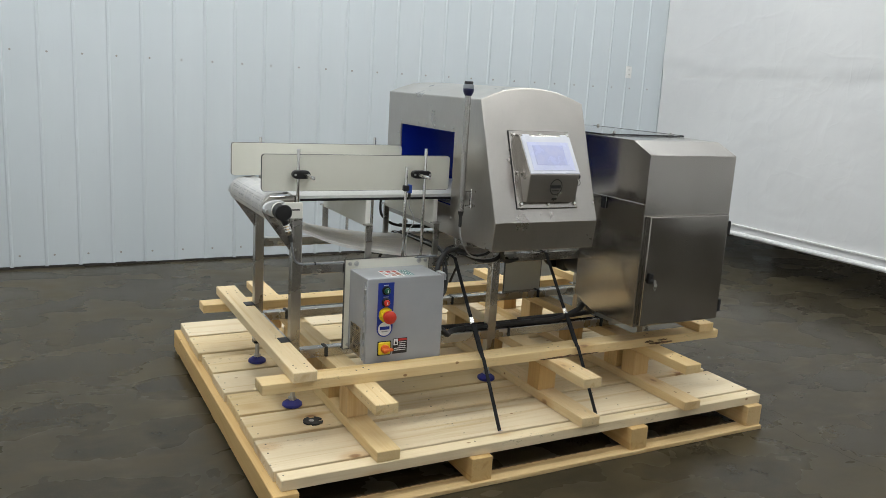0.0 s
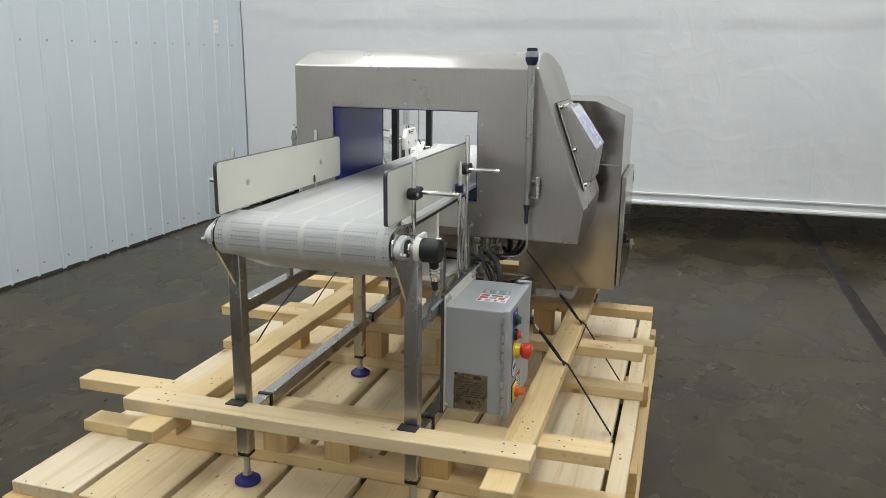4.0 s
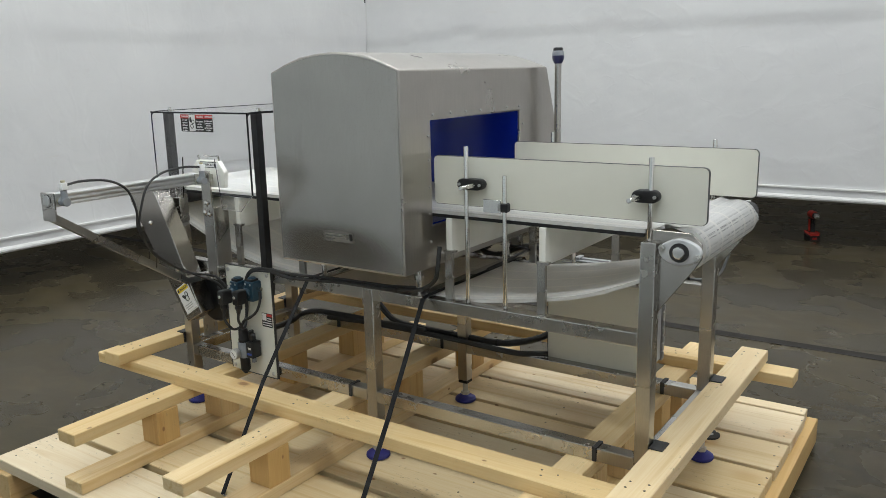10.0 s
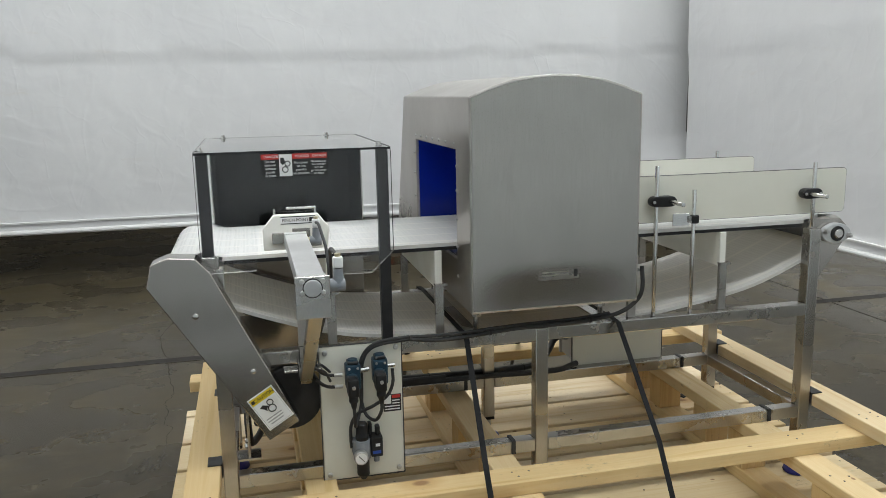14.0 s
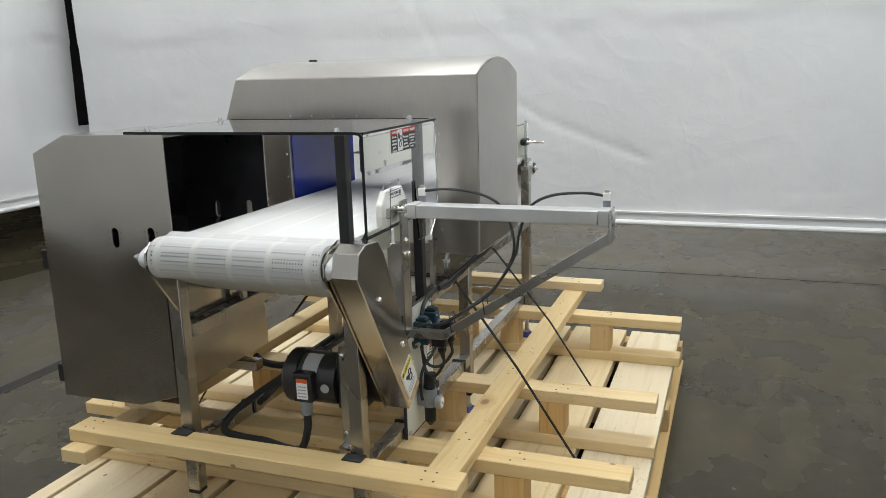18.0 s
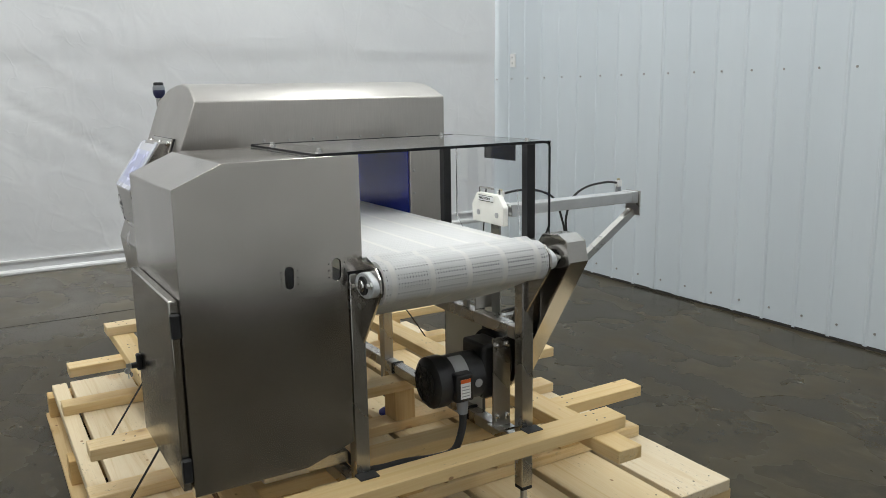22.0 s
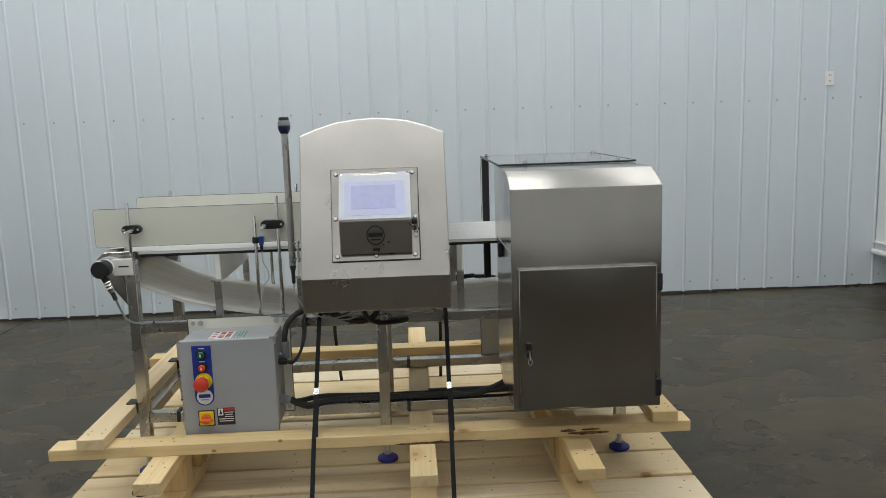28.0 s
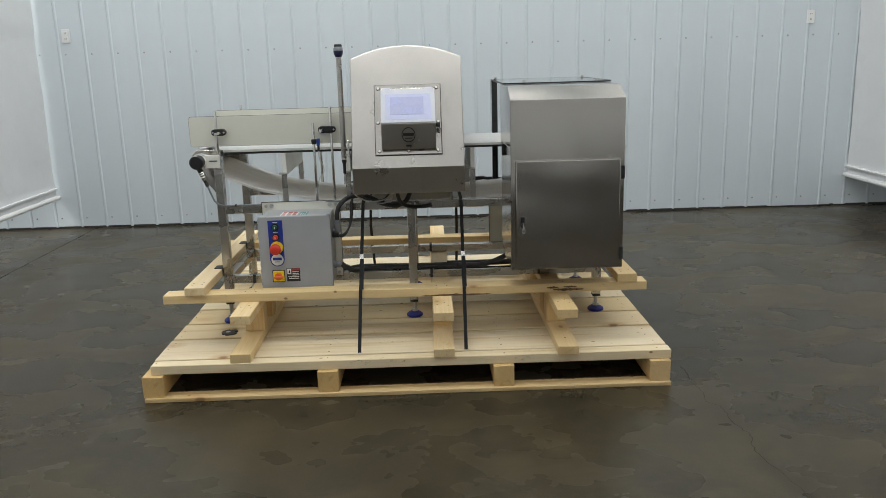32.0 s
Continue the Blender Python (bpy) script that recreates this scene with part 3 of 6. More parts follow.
def floor():
    bm = bmesh.new()
    bmesh.ops.create_grid(bm, x_segments=4, y_segments=4, size=1.0, matrix=Matrix.Translation(V((2.1, 0.6, 0))) @ Matrix.Diagonal((9 * K, 9 * K, 1, 1)))
    ob = link("floor", bm, "concrete", smooth=0)
    tagged(ob, "dark grey-brown stained concrete warehouse floor with cracks", "floor", kind="structure")
    # expansion joint strip, and a wandering crack
    part("joint_strip", box(-5.0, 9.5, 1.146, 1.2078, 0.0006, 0.0022), "joint_fill", ob, "grey filled expansion joint")
    part("joint_strip", box(-5.0, 9.5, 1.208, 1.2165, 0.0006, 0.0030), "joint_dark", ob, "dark edge of the expansion joint")

    def crack(pts, w):
        bm = bmesh.new()
        path = smooth_path(pts, 10)
        rows = []
        for i, p in enumerate(path):
            j = 0.010 * noise.noise(Vector((i * 0.55, pts[0][0] * 7, 1.5)))
            wd = w * (0.5 + abs(noise.noise(Vector((i * 0.9, 3.1, pts[0][1])))))
            d = (path[min(i + 1, len(path) - 1)] - path[max(i - 1, 0)]).normalized()
            s = Vector((-d.y, d.x, 0))
            rows.append([bm.verts.new((p + s * (j + k * wd)) * K + Vector((0, 0, 0.0022))) for k in (-1, 1)])
        for a, b in zip(rows, rows[1:]):
            bm.faces.new((a[0], a[1], b[1], b[0]))
        part("crack", bm, "crack_dark", ob, smooth=0)
    crack([(2.945, 2.46, 0), (2.94, 2.318, 0), (2.94, 2.177, 0), (2.927, 2.089, 0), (2.967, 2.04, 0), (2.962, 1.922, 0), (2.985, 1.793, 0), (2.96, 1.725, 0), (2.965, 1.621, 0), (3.0, 1.42, 0), (3.02, 1.23, 0)], 0.0017)
    crack([(3.02, 1.2, 0), (3.10, 0.75, 0), (3.05, 0.2, 0), (3.25, -0.5, 0)], 0.0016)
    part("joint_strip", box(-0.954, -0.950, -5, 5.9, 0.0004, 0.0022), "joint_dark", ob, "thin saw cut")
    return ob


def metal_wall():
    wall = link("wall_north", box(-6.0, 10.0, WALL_Y + 0.03, WALL_Y + 0.2, 0, TOP + 0.5), "dull_wall", smooth=0)
    tagged(wall, "wall faced with pale blue-grey ribbed metal panels", "wall", kind="structure")
    pitch, per = 0.2105, 4
    x, k = -1.93, 0
    while x < 7.0:
        w = pitch * per
        bm = bmesh.new()
        prof = []
        for r in range(per):
            bx = x + r * pitch
            prof += [(bx, 0), (bx + 0.008, -0.006), (bx + 0.018, -0.006), (bx + 0.026, 0), (bx + 0.110, 0.0006)]
        prof.append((x + w, 0))
        lift = 0.012 + 0.008 * noise.noise(Vector((k * 1.7, 0.2, 0.1)))
        levels = [lift, 0.5, 1.0, 1.5, 2.2, 3.0, 4.0, TOP]
        rows = []
        for z in levels:
            rows.append([bm.verts.new(V((px, WALL_Y + py + 0.004 * noise.noise(Vector((px * 1.3, z * 0.9, 0.5))) + (0.0008 if k % 2 else 0), z))) for px, py in prof])
        for a, b in zip(rows, rows[1:]):
            for i in range(len(prof) - 1):
                bm.faces.new((a[i], a[i + 1], b[i + 1], b[i]))
        sheet = part("wall_sheet", bm, "wall_panel", wall, smooth=20)
        heads = []
        for r in range(per):
            for z in (0.09, 1.435, 3.0):
                sx = x + r * pitch + 0.062
                heads.append(lathe([(0.0075, 0), (0.0075, 0.002), (0.005, 0.002), (0.0046, 0.007)], (sx, WALL_Y - 0.001, z), (0, -1, 0), 6))
        for h in heads:
            part("screw", h, "rust_screw", sheet)
        x += w
        k += 1
    # solid dark strip paints the shade in the gap below the sheets
    part("sill_strip", box(-6.0, 10.0, WALL_Y - 0.001, WALL_Y + 0.028, 0.0005, 0.018), "joint_dark", wall, "dark strip standing in for the shaded gap under the panels")
    for ox, label in ((-1.005, "white duplex outlet plate on the metal wall"), (5.045, "white duplex outlet plate on the metal wall")):
        o = thing("power_outlet", (ox, WALL_Y - 0.004, 1.58), label, "outlet", "wall outlets")
        part("cover_plate", box(ox - 0.033, ox + 0.033, WALL_Y - 0.012, WALL_Y - 0.0035, 1.527, 1.633, 0.002), "label_white", o)
        for z in (1.558, 1.602):
            part("socket", box(ox - 0.014, ox + 0.014, WALL_Y - 0.0145, WALL_Y - 0.0115, z - 0.014, z + 0.014, 0.001), "label_white", o)
            for s in (-0.006, 0.006):
                part("slot", box(ox + s - 0.0015, ox + s + 0.0015, WALL_Y - 0.0152, WALL_Y - 0.0144, z - 0.006, z + 0.006), "label_black", o)
    return wall


def curtain(name, a, b, seed, label, hem=HEM, creases=(), parted=None):
    """A tarpaulin wall from a to b (x, y), hung to hem above the floor, with a pipe in its hem.
    creases: (s0, z0, s1, z1, height), long sharp folds along the cloth.
    parted: (s0, s1, z, depth), above z the cloth swings back from s0 on and ends at s1."""
    a, b = Vector((*a, 0)), Vector((*b, 0))
    run = (b - a)
    ln = run.length
    d = run / ln
    nrm = Vector((-d.y, d.x, 0))
    nx, nz = int(ln / 0.032), 120
    grid, faces = [], []
    for i in range(nx + 1):
        s = ln * i / nx
        for j in range(nz + 1):
            z = hem + (TOP - hem) * (j / nz) ** 1.7
            big = noise.noise(Vector((s * 0.55, z * 0.7, seed))) * 0.022
            fold = noise.noise(Vector((s * 1.7 + z * 0.6, z * 1.2 - s * 0.3, seed + 5))) * 0.007
            q1 = noise.noise(Vector((s * 1.5 - z * 1.1, z * 2.1 + s * 0.5, seed + 9)))
            q2 = noise.noise(Vector((s * 2.6 + z * 2.2, z * 2.9 - s * 1.4, seed + 11)))
            crease = max(0.0, 1 - abs(q1) * 12) * 0.0025 + max(0.0, 1 - abs(q2) * 10) * 0.0016
            pinch = noise.noise(Vector((s * 6.5, z * 6.0, seed + 13))) * 0.002
            zs = 1.62 + 0.012 * noise.noise(Vector((s * 0.8, 4.4, seed)))
            lap = 0.009 if z < zs else 0.0
            tuck = max(0.0, noise.noise(Vector((s * 2.2, 7.7, seed)))) * 0.04 * math.exp(-((z - zs - 0.035) / 0.022) ** 2)
            w = (big + fold + crease + pinch) * min(1.0, (z - hem) / 0.25) + lap + tuck
            for s0, z0, s1, z1, h in creases:
                ds, dz = s1 - s0, z1 - z0
                u = ((s - s0) * ds + (z - z0) * dz) / (ds * ds + dz * dz)
                if -0.05 < u < 1.05:
                    e = (-(s - s0) * dz + (z - z0) * ds) / math.hypot(ds, dz)
                    if abs(e) < 0.05:
                        w += 0.55 * h * max(0.0, 1 - abs(e) / 0.030) * min(1.0, 8 * (u + 0.05), 8 * (1.05 - u))
            if parted:
                w += parted[3] * min(1.0, max(0.0, (s - parted[0]) / (parted[1] - parted[0]))) * min(1.0, max(0.0, (z - hem) / (parted[2] - hem)))
            q = a + d * s + nrm * w
            grid.append(V((q.x, q.y, z)))
    for i in range(nx):
        for j in range(nz):
            k = i * (nz + 1) + j
            if parted and ln * (i + 0.5) / nx > parted[1] and grid[k].z / K > parted[2]:
                continue
            faces.append((k, k + nz + 1, k + nz + 2, k + 1))
    tmp = bpy.data.meshes.new("tmp")
    tmp.from_pydata(grid, [], faces)
    bm = bmesh.new()
    bm.from_mesh(tmp)
    bpy.data.meshes.remove(tmp)
    ob = link(name, bm, "tarp", smooth=80)
    tagged(ob, label, "curtain wall", kind="structure")
    e0, e1 = a - nrm * 0.004, b - nrm * 0.004
    part("hem_pipe", cyl((e0.x, e0.y, hem + 0.012), (e1.x, e1.y, hem + 0.012), 0.020, 10), "tarp_hem", ob, "white pipe in the hem")
    f0, f1 = a + nrm * 0.004, b + nrm * 0.004
    part("hem_band", tube([(f0.x, f0.y, hem + 0.085), (f1.x, f1.y, hem + 0.085)], 0, smooth=False, flat=(0.012, 0.03, (0, 0, 1))), "tarp_hem", ob)
    return ob


floor()
metal_wall()
def swarm(rnd, n, s0, s1, z0, z1, lean):
    """Short folds scattered over a stretch of cloth, leaning one way."""
    out = []
    for _ in range(n):
        s, z, ln, an = rnd.uniform(s0, s1), rnd.uniform(z0, z1), rnd.uniform(0.12, 0.5), lean + rnd.uniform(-0.5, 0.5)
        out.append((s, z, s + ln * math.cos(an), z + ln * math.sin(an), rnd.uniform(0.002, 0.006) * rnd.choice((-1, 1))))
    return out


rnd = random.Random(5)
WEST_CREASES = [(2.86, 2.2, 3.285, 1.416, 0.018), (3.285, 1.416, 4.044, 0.975, 0.016), (4.044, 0.975, 4.754, 0.70, 0.018), (3.843, 1.75, 4.376, 1.356, 0.011), (3.6, 1.62, 3.95, 1.40, -0.010), (4.2, 1.55, 4.7, 1.22, 0.009), (4.9, 1.6, 5.5, 1.1, 0.009)]
curtain("curtain_east", (CURT_R, 5.955), (CURT_R, -1.12), 3.0, "white creased tarpaulin wall hung above the concrete",
        creases=swarm(rnd, 40, 0.2, 6.5, 0.5, 3.0, -0.6))
curtain("curtain_south", (CURT_R + 0.02, CURT_N), (CURT_L - 0.5, CURT_N), 21.0, "white creased tarpaulin wall with faint tan stains", HEM_S,
        creases=swarm(rnd, 40, 0.2, 6.3, 0.6, 2.6, 0.7), parted=(6.05, 6.835, 0.91, 0.20))
curtain("curtain_west", (CURT_L, -1.095), (CURT_L, 5.955), 47.0, "white wrinkled tarpaulin wall with long diagonal creases",
        creases=WEST_CREASES + swarm(rnd, 45, 1.6, 4.6, 1.0, 1.9, -0.7) + swarm(rnd, 30, 0.2, 6.6, 0.5, 2.4, 0.4))
# black strip drawn in place of the dark gap at the southeast corner
hx, hy = CURT_R - 0.02, -1.095
strap = thing("corner_gap_strip", (hx, hy, 1.98), "black strip standing in for the dark gap between tarpaulins", "strap")
part("webbing", tube([(hx, hy, TOP), (hx, hy + 0.01, 2.5), (hx, hy, 1.98)], 0, flat=(0.012, 0.004, (0.0, 1, 0))), "strap_black", strap)
# the southwest wall has the hall's shade put into its colour
# unseen partition at y -0.95, added to keep west lamp light off the parted cloth
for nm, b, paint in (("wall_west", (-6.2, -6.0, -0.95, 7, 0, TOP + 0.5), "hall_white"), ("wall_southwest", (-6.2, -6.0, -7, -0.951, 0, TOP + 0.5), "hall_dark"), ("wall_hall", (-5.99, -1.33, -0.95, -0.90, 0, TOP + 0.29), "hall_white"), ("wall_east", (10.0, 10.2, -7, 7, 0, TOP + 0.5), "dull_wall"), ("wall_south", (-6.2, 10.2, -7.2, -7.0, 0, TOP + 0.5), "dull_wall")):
    tagged(link(nm, box(*b), paint, smooth=0), "plain white wall added out of view" if paint == "hall_white" else "plain outer wall, grey or painted shade-dark", "wall", kind="structure")
tagged(link("ceiling", box(-6.2, 10.2, -7.2, 6.2, TOP + 0.3, TOP + 0.45), "ceiling_paint", smooth=0), "pale grey ceiling", "ceiling", kind="structure")

# ---- the pallet and its timber cradle ----
DECK, LOW, UP, LONG, CROSS = 0.145, 0.183, 0.333, 0.371, 0.409


def pallet():
    p = thing("pallet", (1.78, 3.15, 0), "large new pine pallet with nailed deck boards on concrete", "pallet")
    ys = [2.290, 2.354, 2.608, 2.818, 3.042, 3.280, 3.532, 3.790, 4.015]
    gaps = [0.014, 0.020, 0.020, 0.019, 0.020, 0.022, 0.024]
    for i in range(8):
        y0 = ys[i] + (gaps[i - 1] / 2 if i else 0)
        y1 = ys[i + 1] - (gaps[i] / 2 if i < 7 else 0)
        jx = 0.012 * (random.random() - 0.5)
        plank("deck_board", 0.722 + jx, 2.845 + jx * 0.4, y0, y1, 0.107, DECK - 0.0006 * (i % 2), p, mat="pine_deck")
    for x0 in (0.694, 1.401, 2.116, 2.756):
        plank("runner", x0, x0 + 0.084, 2.268, 4.028, 0.018, 0.1068, p, "y", mat="pine_heart")
    for y0, y1 in ((2.258, 2.328), (3.10, 3.19), (3.962, 4.034)):
        plank("bottom_board", 0.70, 2.842, y0, y1, 0.0, 0.0176, p, mat="pine_heart")
    # bark left in a ragged strip along the inner edge of the front bottom board
    for x0, x1 in ((0.80, 1.38), (1.50, 2.08), (2.22, 2.74)):
        n = 34
        line = [(x0 + (x1 - x0) * i / n, 2.329 - 0.011 * abs(noise.noise(Vector((i * 0.31 + x0, 5.5, 0.2)))) - 0.003 * (i % 2)) for i in range(n + 1)]
        part("bark", prism(line + [(x, 2.3295) for x, _ in reversed(line)], "z", 0.0125, 0.0184), "bark", p, "ragged dark bark edge")
    nails = []
    for x0 in (0.694, 1.401, 2.116, 2.756):
        for i in range(8):
            for f in (0.2, 0.5, 0.8):
                if ys[i + 1] - ys[i] < 0.1 and f != 0.5:
                    continue
                nx, ny = x0 + 0.042 + 0.03 * (random.random() - 0.5), ys[i] + (ys[i + 1] - ys[i]) * f + 0.02 * (random.random() - 0.5)
                nails.append(lathe([(0.0034, 0), (0.0032, 0.0007)], (nx, ny, DECK - 0.0002), n=6))
    for nb in nails:
        part("nail", nb, "nail", p)
    return p


def cradle():
    c = thing("timber_cradle", (1.78, 3.15, DECK), "pine two-by-four cradle nailed to the pallet deck under the machine", "timber frame")
    g = 0.0004
    cols = [(1.052, 1.137, 2.325, 4.040), (1.875, 1.960, 2.275, 4.022), (2.376, 2.461, 2.262, 4.006)]
    for x0, x1, y0, y1 in cols:
        yb, yu = {1.052: (2.293, 2.329), 1.875: (2.279, 2.292), 2.376: (2.264, 2.280)}[x0]
        plank("base_beam", x0, x1, yb, y1, DECK + g, LOW, c, "y", skew=random.uniform(-0.25, 0.25))
        plank("upper_beam", x0 + 0.002, x1, yu, y1, UP - 0.038, UP, c, "y", skew=random.uniform(-0.2, 0.2))
    blocks = {0: (2.585, 2.78, 3.085, 3.29, 3.680), 1: (2.575, 2.99, 3.30, 3.655), 2: (2.58, 2.70, 3.05, 3.40, 3.650)}
    for i, ys in blocks.items():
        x0, x1 = cols[i][:2]
        for y in ys:
            plank("block", x0 + 0.001, x1 - 0.001, y, y + 0.082, LOW + g, UP - 0.038 - g, c, "z", mat="pine_heart")
    plank("long_beam", 0.726, 2.802, 2.525, 2.609, UP + g, LONG, c)
    plank("long_beam", 0.735, 2.868, 3.521, 3.606, UP + g, LONG, c)
    plank("cross_beam", 0.826, 0.911, 2.505, 3.686, LONG + g, CROSS, c, "y")
    plank("cross_beam", 2.672, 2.757, 2.515, 3.650, LONG + g, CROSS, c, "y")
    # bark left on the worn lower edge of one beam, and a torn knot
    for x0, x1, z, h, ph in ((1.83, 2.13, UP + 0.004, 0.006, 1.0), (2.37, 2.42, UP + 0.022, 0.006, 5.0), (2.395, 2.53, UP + 0.012, 0.007, 9.0), (2.44, 2.50, UP + 0.024, 0.004, 13.0)):
        n = 16
        rows = []
        for i in range(n + 1):
            u = i / n
            env = math.sin(math.pi * u) ** 0.6
            lo = z - h * env * (0.5 + 0.9 * abs(noise.noise(Vector((u * 7 + ph, 0.2, 0.1)))))
            hi = z + h * env * (0.3 + 1.6 * abs(noise.noise(Vector((u * 9 + ph, 4.2, 0.1)))))
            rows.append((x0 + (x1 - x0) * u, max(lo, UP + 0.001), max(hi, UP + 0.0016)))
        poly = [(x, a) for x, a, b in rows] + [(x, b) for x, a, b in reversed(rows)]
        part("bark", prism(poly, "y", 2.5215, 2.5262), "bark", c, "dark strip of bark")
    spots = []
    for x0, x1, y0, y1 in cols:
        for y in (2.567, 3.563):
            spots += [(x0 + 0.02, y - 0.01, LONG), (x0 + 0.055, y + 0.012, LONG), (x0 + 0.065, y - 0.014, LONG)]
        for y in (y0 + 0.13, y1 - 0.30):
            spots += [(x0 + 0.02, y, UP), (x0 + 0.05, y + 0.02, UP), (x0 + 0.065, y - 0.015, UP)]
    for x in (0.868, 2.714):
        for y in (2.55, 2.58, 3.55, 3.58):
            spots += [(x - 0.02, y, CROSS), (x + 0.022, y + 0.006, CROSS)]
    for x, y, z in spots:
        part("nail", lathe([(0.0034, 0), (0.0032, 0.0007)], (x, y, z - 0.0001), n=6), "nail", c)
    return c


pallet()
cradle()

# ---- the conveyor ----
LEGS_X, LEGS_Y = (0.932, 1.792, 2.650), (2.845, 3.357)
T = 0.019  # half a tube's width


def conveyor():
    c = thing("belt_conveyor", (1.79, 3.10, DECK), "stainless belt conveyor with white modular belt strapped on timber", "conveyor")
    for x in LEGS_X:
        for y in LEGS_Y:
            end = x != LEGS_X[1]
            top = 0.925 if end else 0.697
            low = 0.245 if x == LEGS_X[0] else 0.228
            leg = part("leg", box(x - T, x + T, y - T, y + T, low, top, 0.003, 2), "steel_tube", c)
            part("collar", box(x - 0.0185, x + 0.0185, y - 0.0185, y + 0.0185, low - 0.011, low - 0.0001, 0.002), "black_plastic", leg)
            part("spindle", cyl((x, y, 0.166), (x, y, low - 0.011), 0.0095, 12), "zinc", leg)
            part("nut", cyl((x, y, 0.1705), (x, y, 0.1815), 0.0155, 6), "zinc", leg)
            part("foot", lathe([(0.034, 0), (0.038, 0.004), (0.037, 0.012), (0.026, 0.020), (0.012, 0.026)], (x, y, DECK + 0.0003), n=20), "blue_foot", leg, "blue plastic levelling foot")
    for y in LEGS_Y:
        for za, zb, n in ((0.3345, 0.372, "lower_rail"), (0.662, 0.699, "upper_rail")):
            for xa, xb in ((LEGS_X[0] + T, LEGS_X[1] - T), (LEGS_X[1] + T, LEGS_X[2] - T)):
                part(n, box(xa, xb, y - T, y + T, za, zb, 0.003, 2), "steel_tube", c)
    for x in (LEGS_X[0], LEGS_X[2]):
        for za, zb in ((0.3345, 0.372),):
            part("end_rail", box(x - T, x + T, LEGS_Y[0] + T, LEGS_Y[1] - T, za, zb, 0.003, 2), "steel_tube", c)
    # belt: a loop with a thick section, sagging below
    R, cl, cr, zc = 0.052, 0.858, 2.727, 0.908
    loop = []
    for i in range(17):
        a = math.pi * (0.5 + i / 16)
        loop.append((cl + R * math.cos(a), zc + R * math.sin(a), 0))
    sag = [(0.945, 0.822), (1.082, 0.765), (1.206, 0.733), (1.362, 0.707), (1.5, 0.693), (1.86, 0.682), (2.216, 0.700), (2.369, 0.723), (2.488, 0.761), (2.6, 0.803)]
    sagp = smooth_path([(cl + 0.01, 0, zc - R)] + [(x, 0, z) for x, z in sag] + [(cr - 0.01, 0, zc - R)], 4)[1:-1]
    loop += [(p.x, p.z, 0) for p in sagp]
    for i in range(17):
        a = math.pi * (1.5 + i / 16)
        loop.append((cr + R * math.cos(a), zc + R * math.sin(a), 0))
    for i in range(1, 40):
        x = cr + (cl - cr) * i / 40
        dip = min(1.0, (cr - x) / 0.10, (x - cl) / 0.10)
        loop.append((x, zc + R - 0.011 * dip * dip * (3 - 2 * dip), 0))
    bm = bmesh.new()
    uvl, turn = bm.loops.layers.uv.new("UVMap"), bm.loops.layers.uv.new("turn")
    y0, y1, th = 2.868, 3.342, 0.010
    n = len(loop)
    arc, s = [], 0.0
    for i in range(n + 1):
        arc.append(s)
        p, q = loop[i % n], loop[(i + 1) % n]
        s += math.hypot(q[0] - p[0], q[1] - p[1]) * K
    outer, inner = [], []
    for i in range(n):
        p, q = loop[i - 1], loop[(i + 1) % n]
        d = Vector((q[0] - p[0], 0, q[1] - p[1])).normalized()
        nn = Vector((d.z, 0, -d.x))
        o = Vector((loop[i][0], 0, loop[i][1]))
        ii = o - nn * th if (o - nn * th - Vector((1.79, 0, 0.85))).length < (o - Vector((1.79, 0, 0.85))).length else o + nn * th
        if loop[i][1] < 0.85:
            ii = o + Vector((0, 0, th))
        outer.append([bm.verts.new(V((o.x, y, o.z))) for y in (y0, y1)])
        inner.append([bm.verts.new(V((ii.x, y, ii.z))) for y in (y0, y1)])
    for i in range(n):
        j = (i + 1) % n
        for a, b in ((outer[i], outer[j]), (inner[i], inner[j])):
            f = bm.faces.new((a[0], a[1], b[1], b[0]))
            for lp, (sv, yv), at in zip(f.loops, ((arc[i], y0), (arc[i], y1), (arc[i + 1], y1), (arc[i + 1], y0)), (i, i, j, j)):
                lp[uvl].uv = (sv, yv * K)
                px, pz = loop[at][:2]
                lean = max(cl - px, px - cr, 0.0) * 0.97 + (pz - zc) * 0.24
                lp[turn].uv = (min(1.0, max(0.0, (lean - 0.041) / 0.005)), 0.0)
        for k in (0, 1):
            bm.faces.new((outer[i][k], outer[j][k], inner[j][k], inner[i][k]))
    part("belt", bm, "belt", c, "white modular plastic belt sagging in its return run", smooth=50)
    for x in (cl, cr):
        part("pulley", cyl((x, 2.872, zc), (x, 3.338, zc), R - 0.018, 20), "pulley_grey", c)
        part("shaft", cyl((x, 2.826, zc), (x, 3.384, zc), 0.0135, 16, bev=0.002), "steel_bright", c)
    # bearing plates and flanged bearings
    for x, sg in ((cl, 1), (cr, -1)):
        for y, out in ((2.858, -1), (3.352, 1)):
            a, b = (y - 0.003, y + 0.003)
            poly = [(x + sg * 0.085, 0.75), (x + sg * 0.055, 0.75), (x - sg * 0.030, 0.866), (x - sg * 0.048, 0.895), (x - sg * 0.046, 0.928), (x - sg * 0.022, 0.951), (x + sg * 0.085, 0.953)]
            pl = part("bearing_plate", soften(prism(poly, "y", a, b), 0.0012, 30, 1), "steel_level", c)
            bx = x
            house = prism([(bx + r * math.cos(t), zc + r * 0.82 * math.sin(t)) for t in [6.28319 * i / 24 for i in range(24)] for r in [0.038 + 0.012 * abs(math.cos(t)) ** 4]], "y", y + out * 0.0032, y + out * 0.021, 0.002)
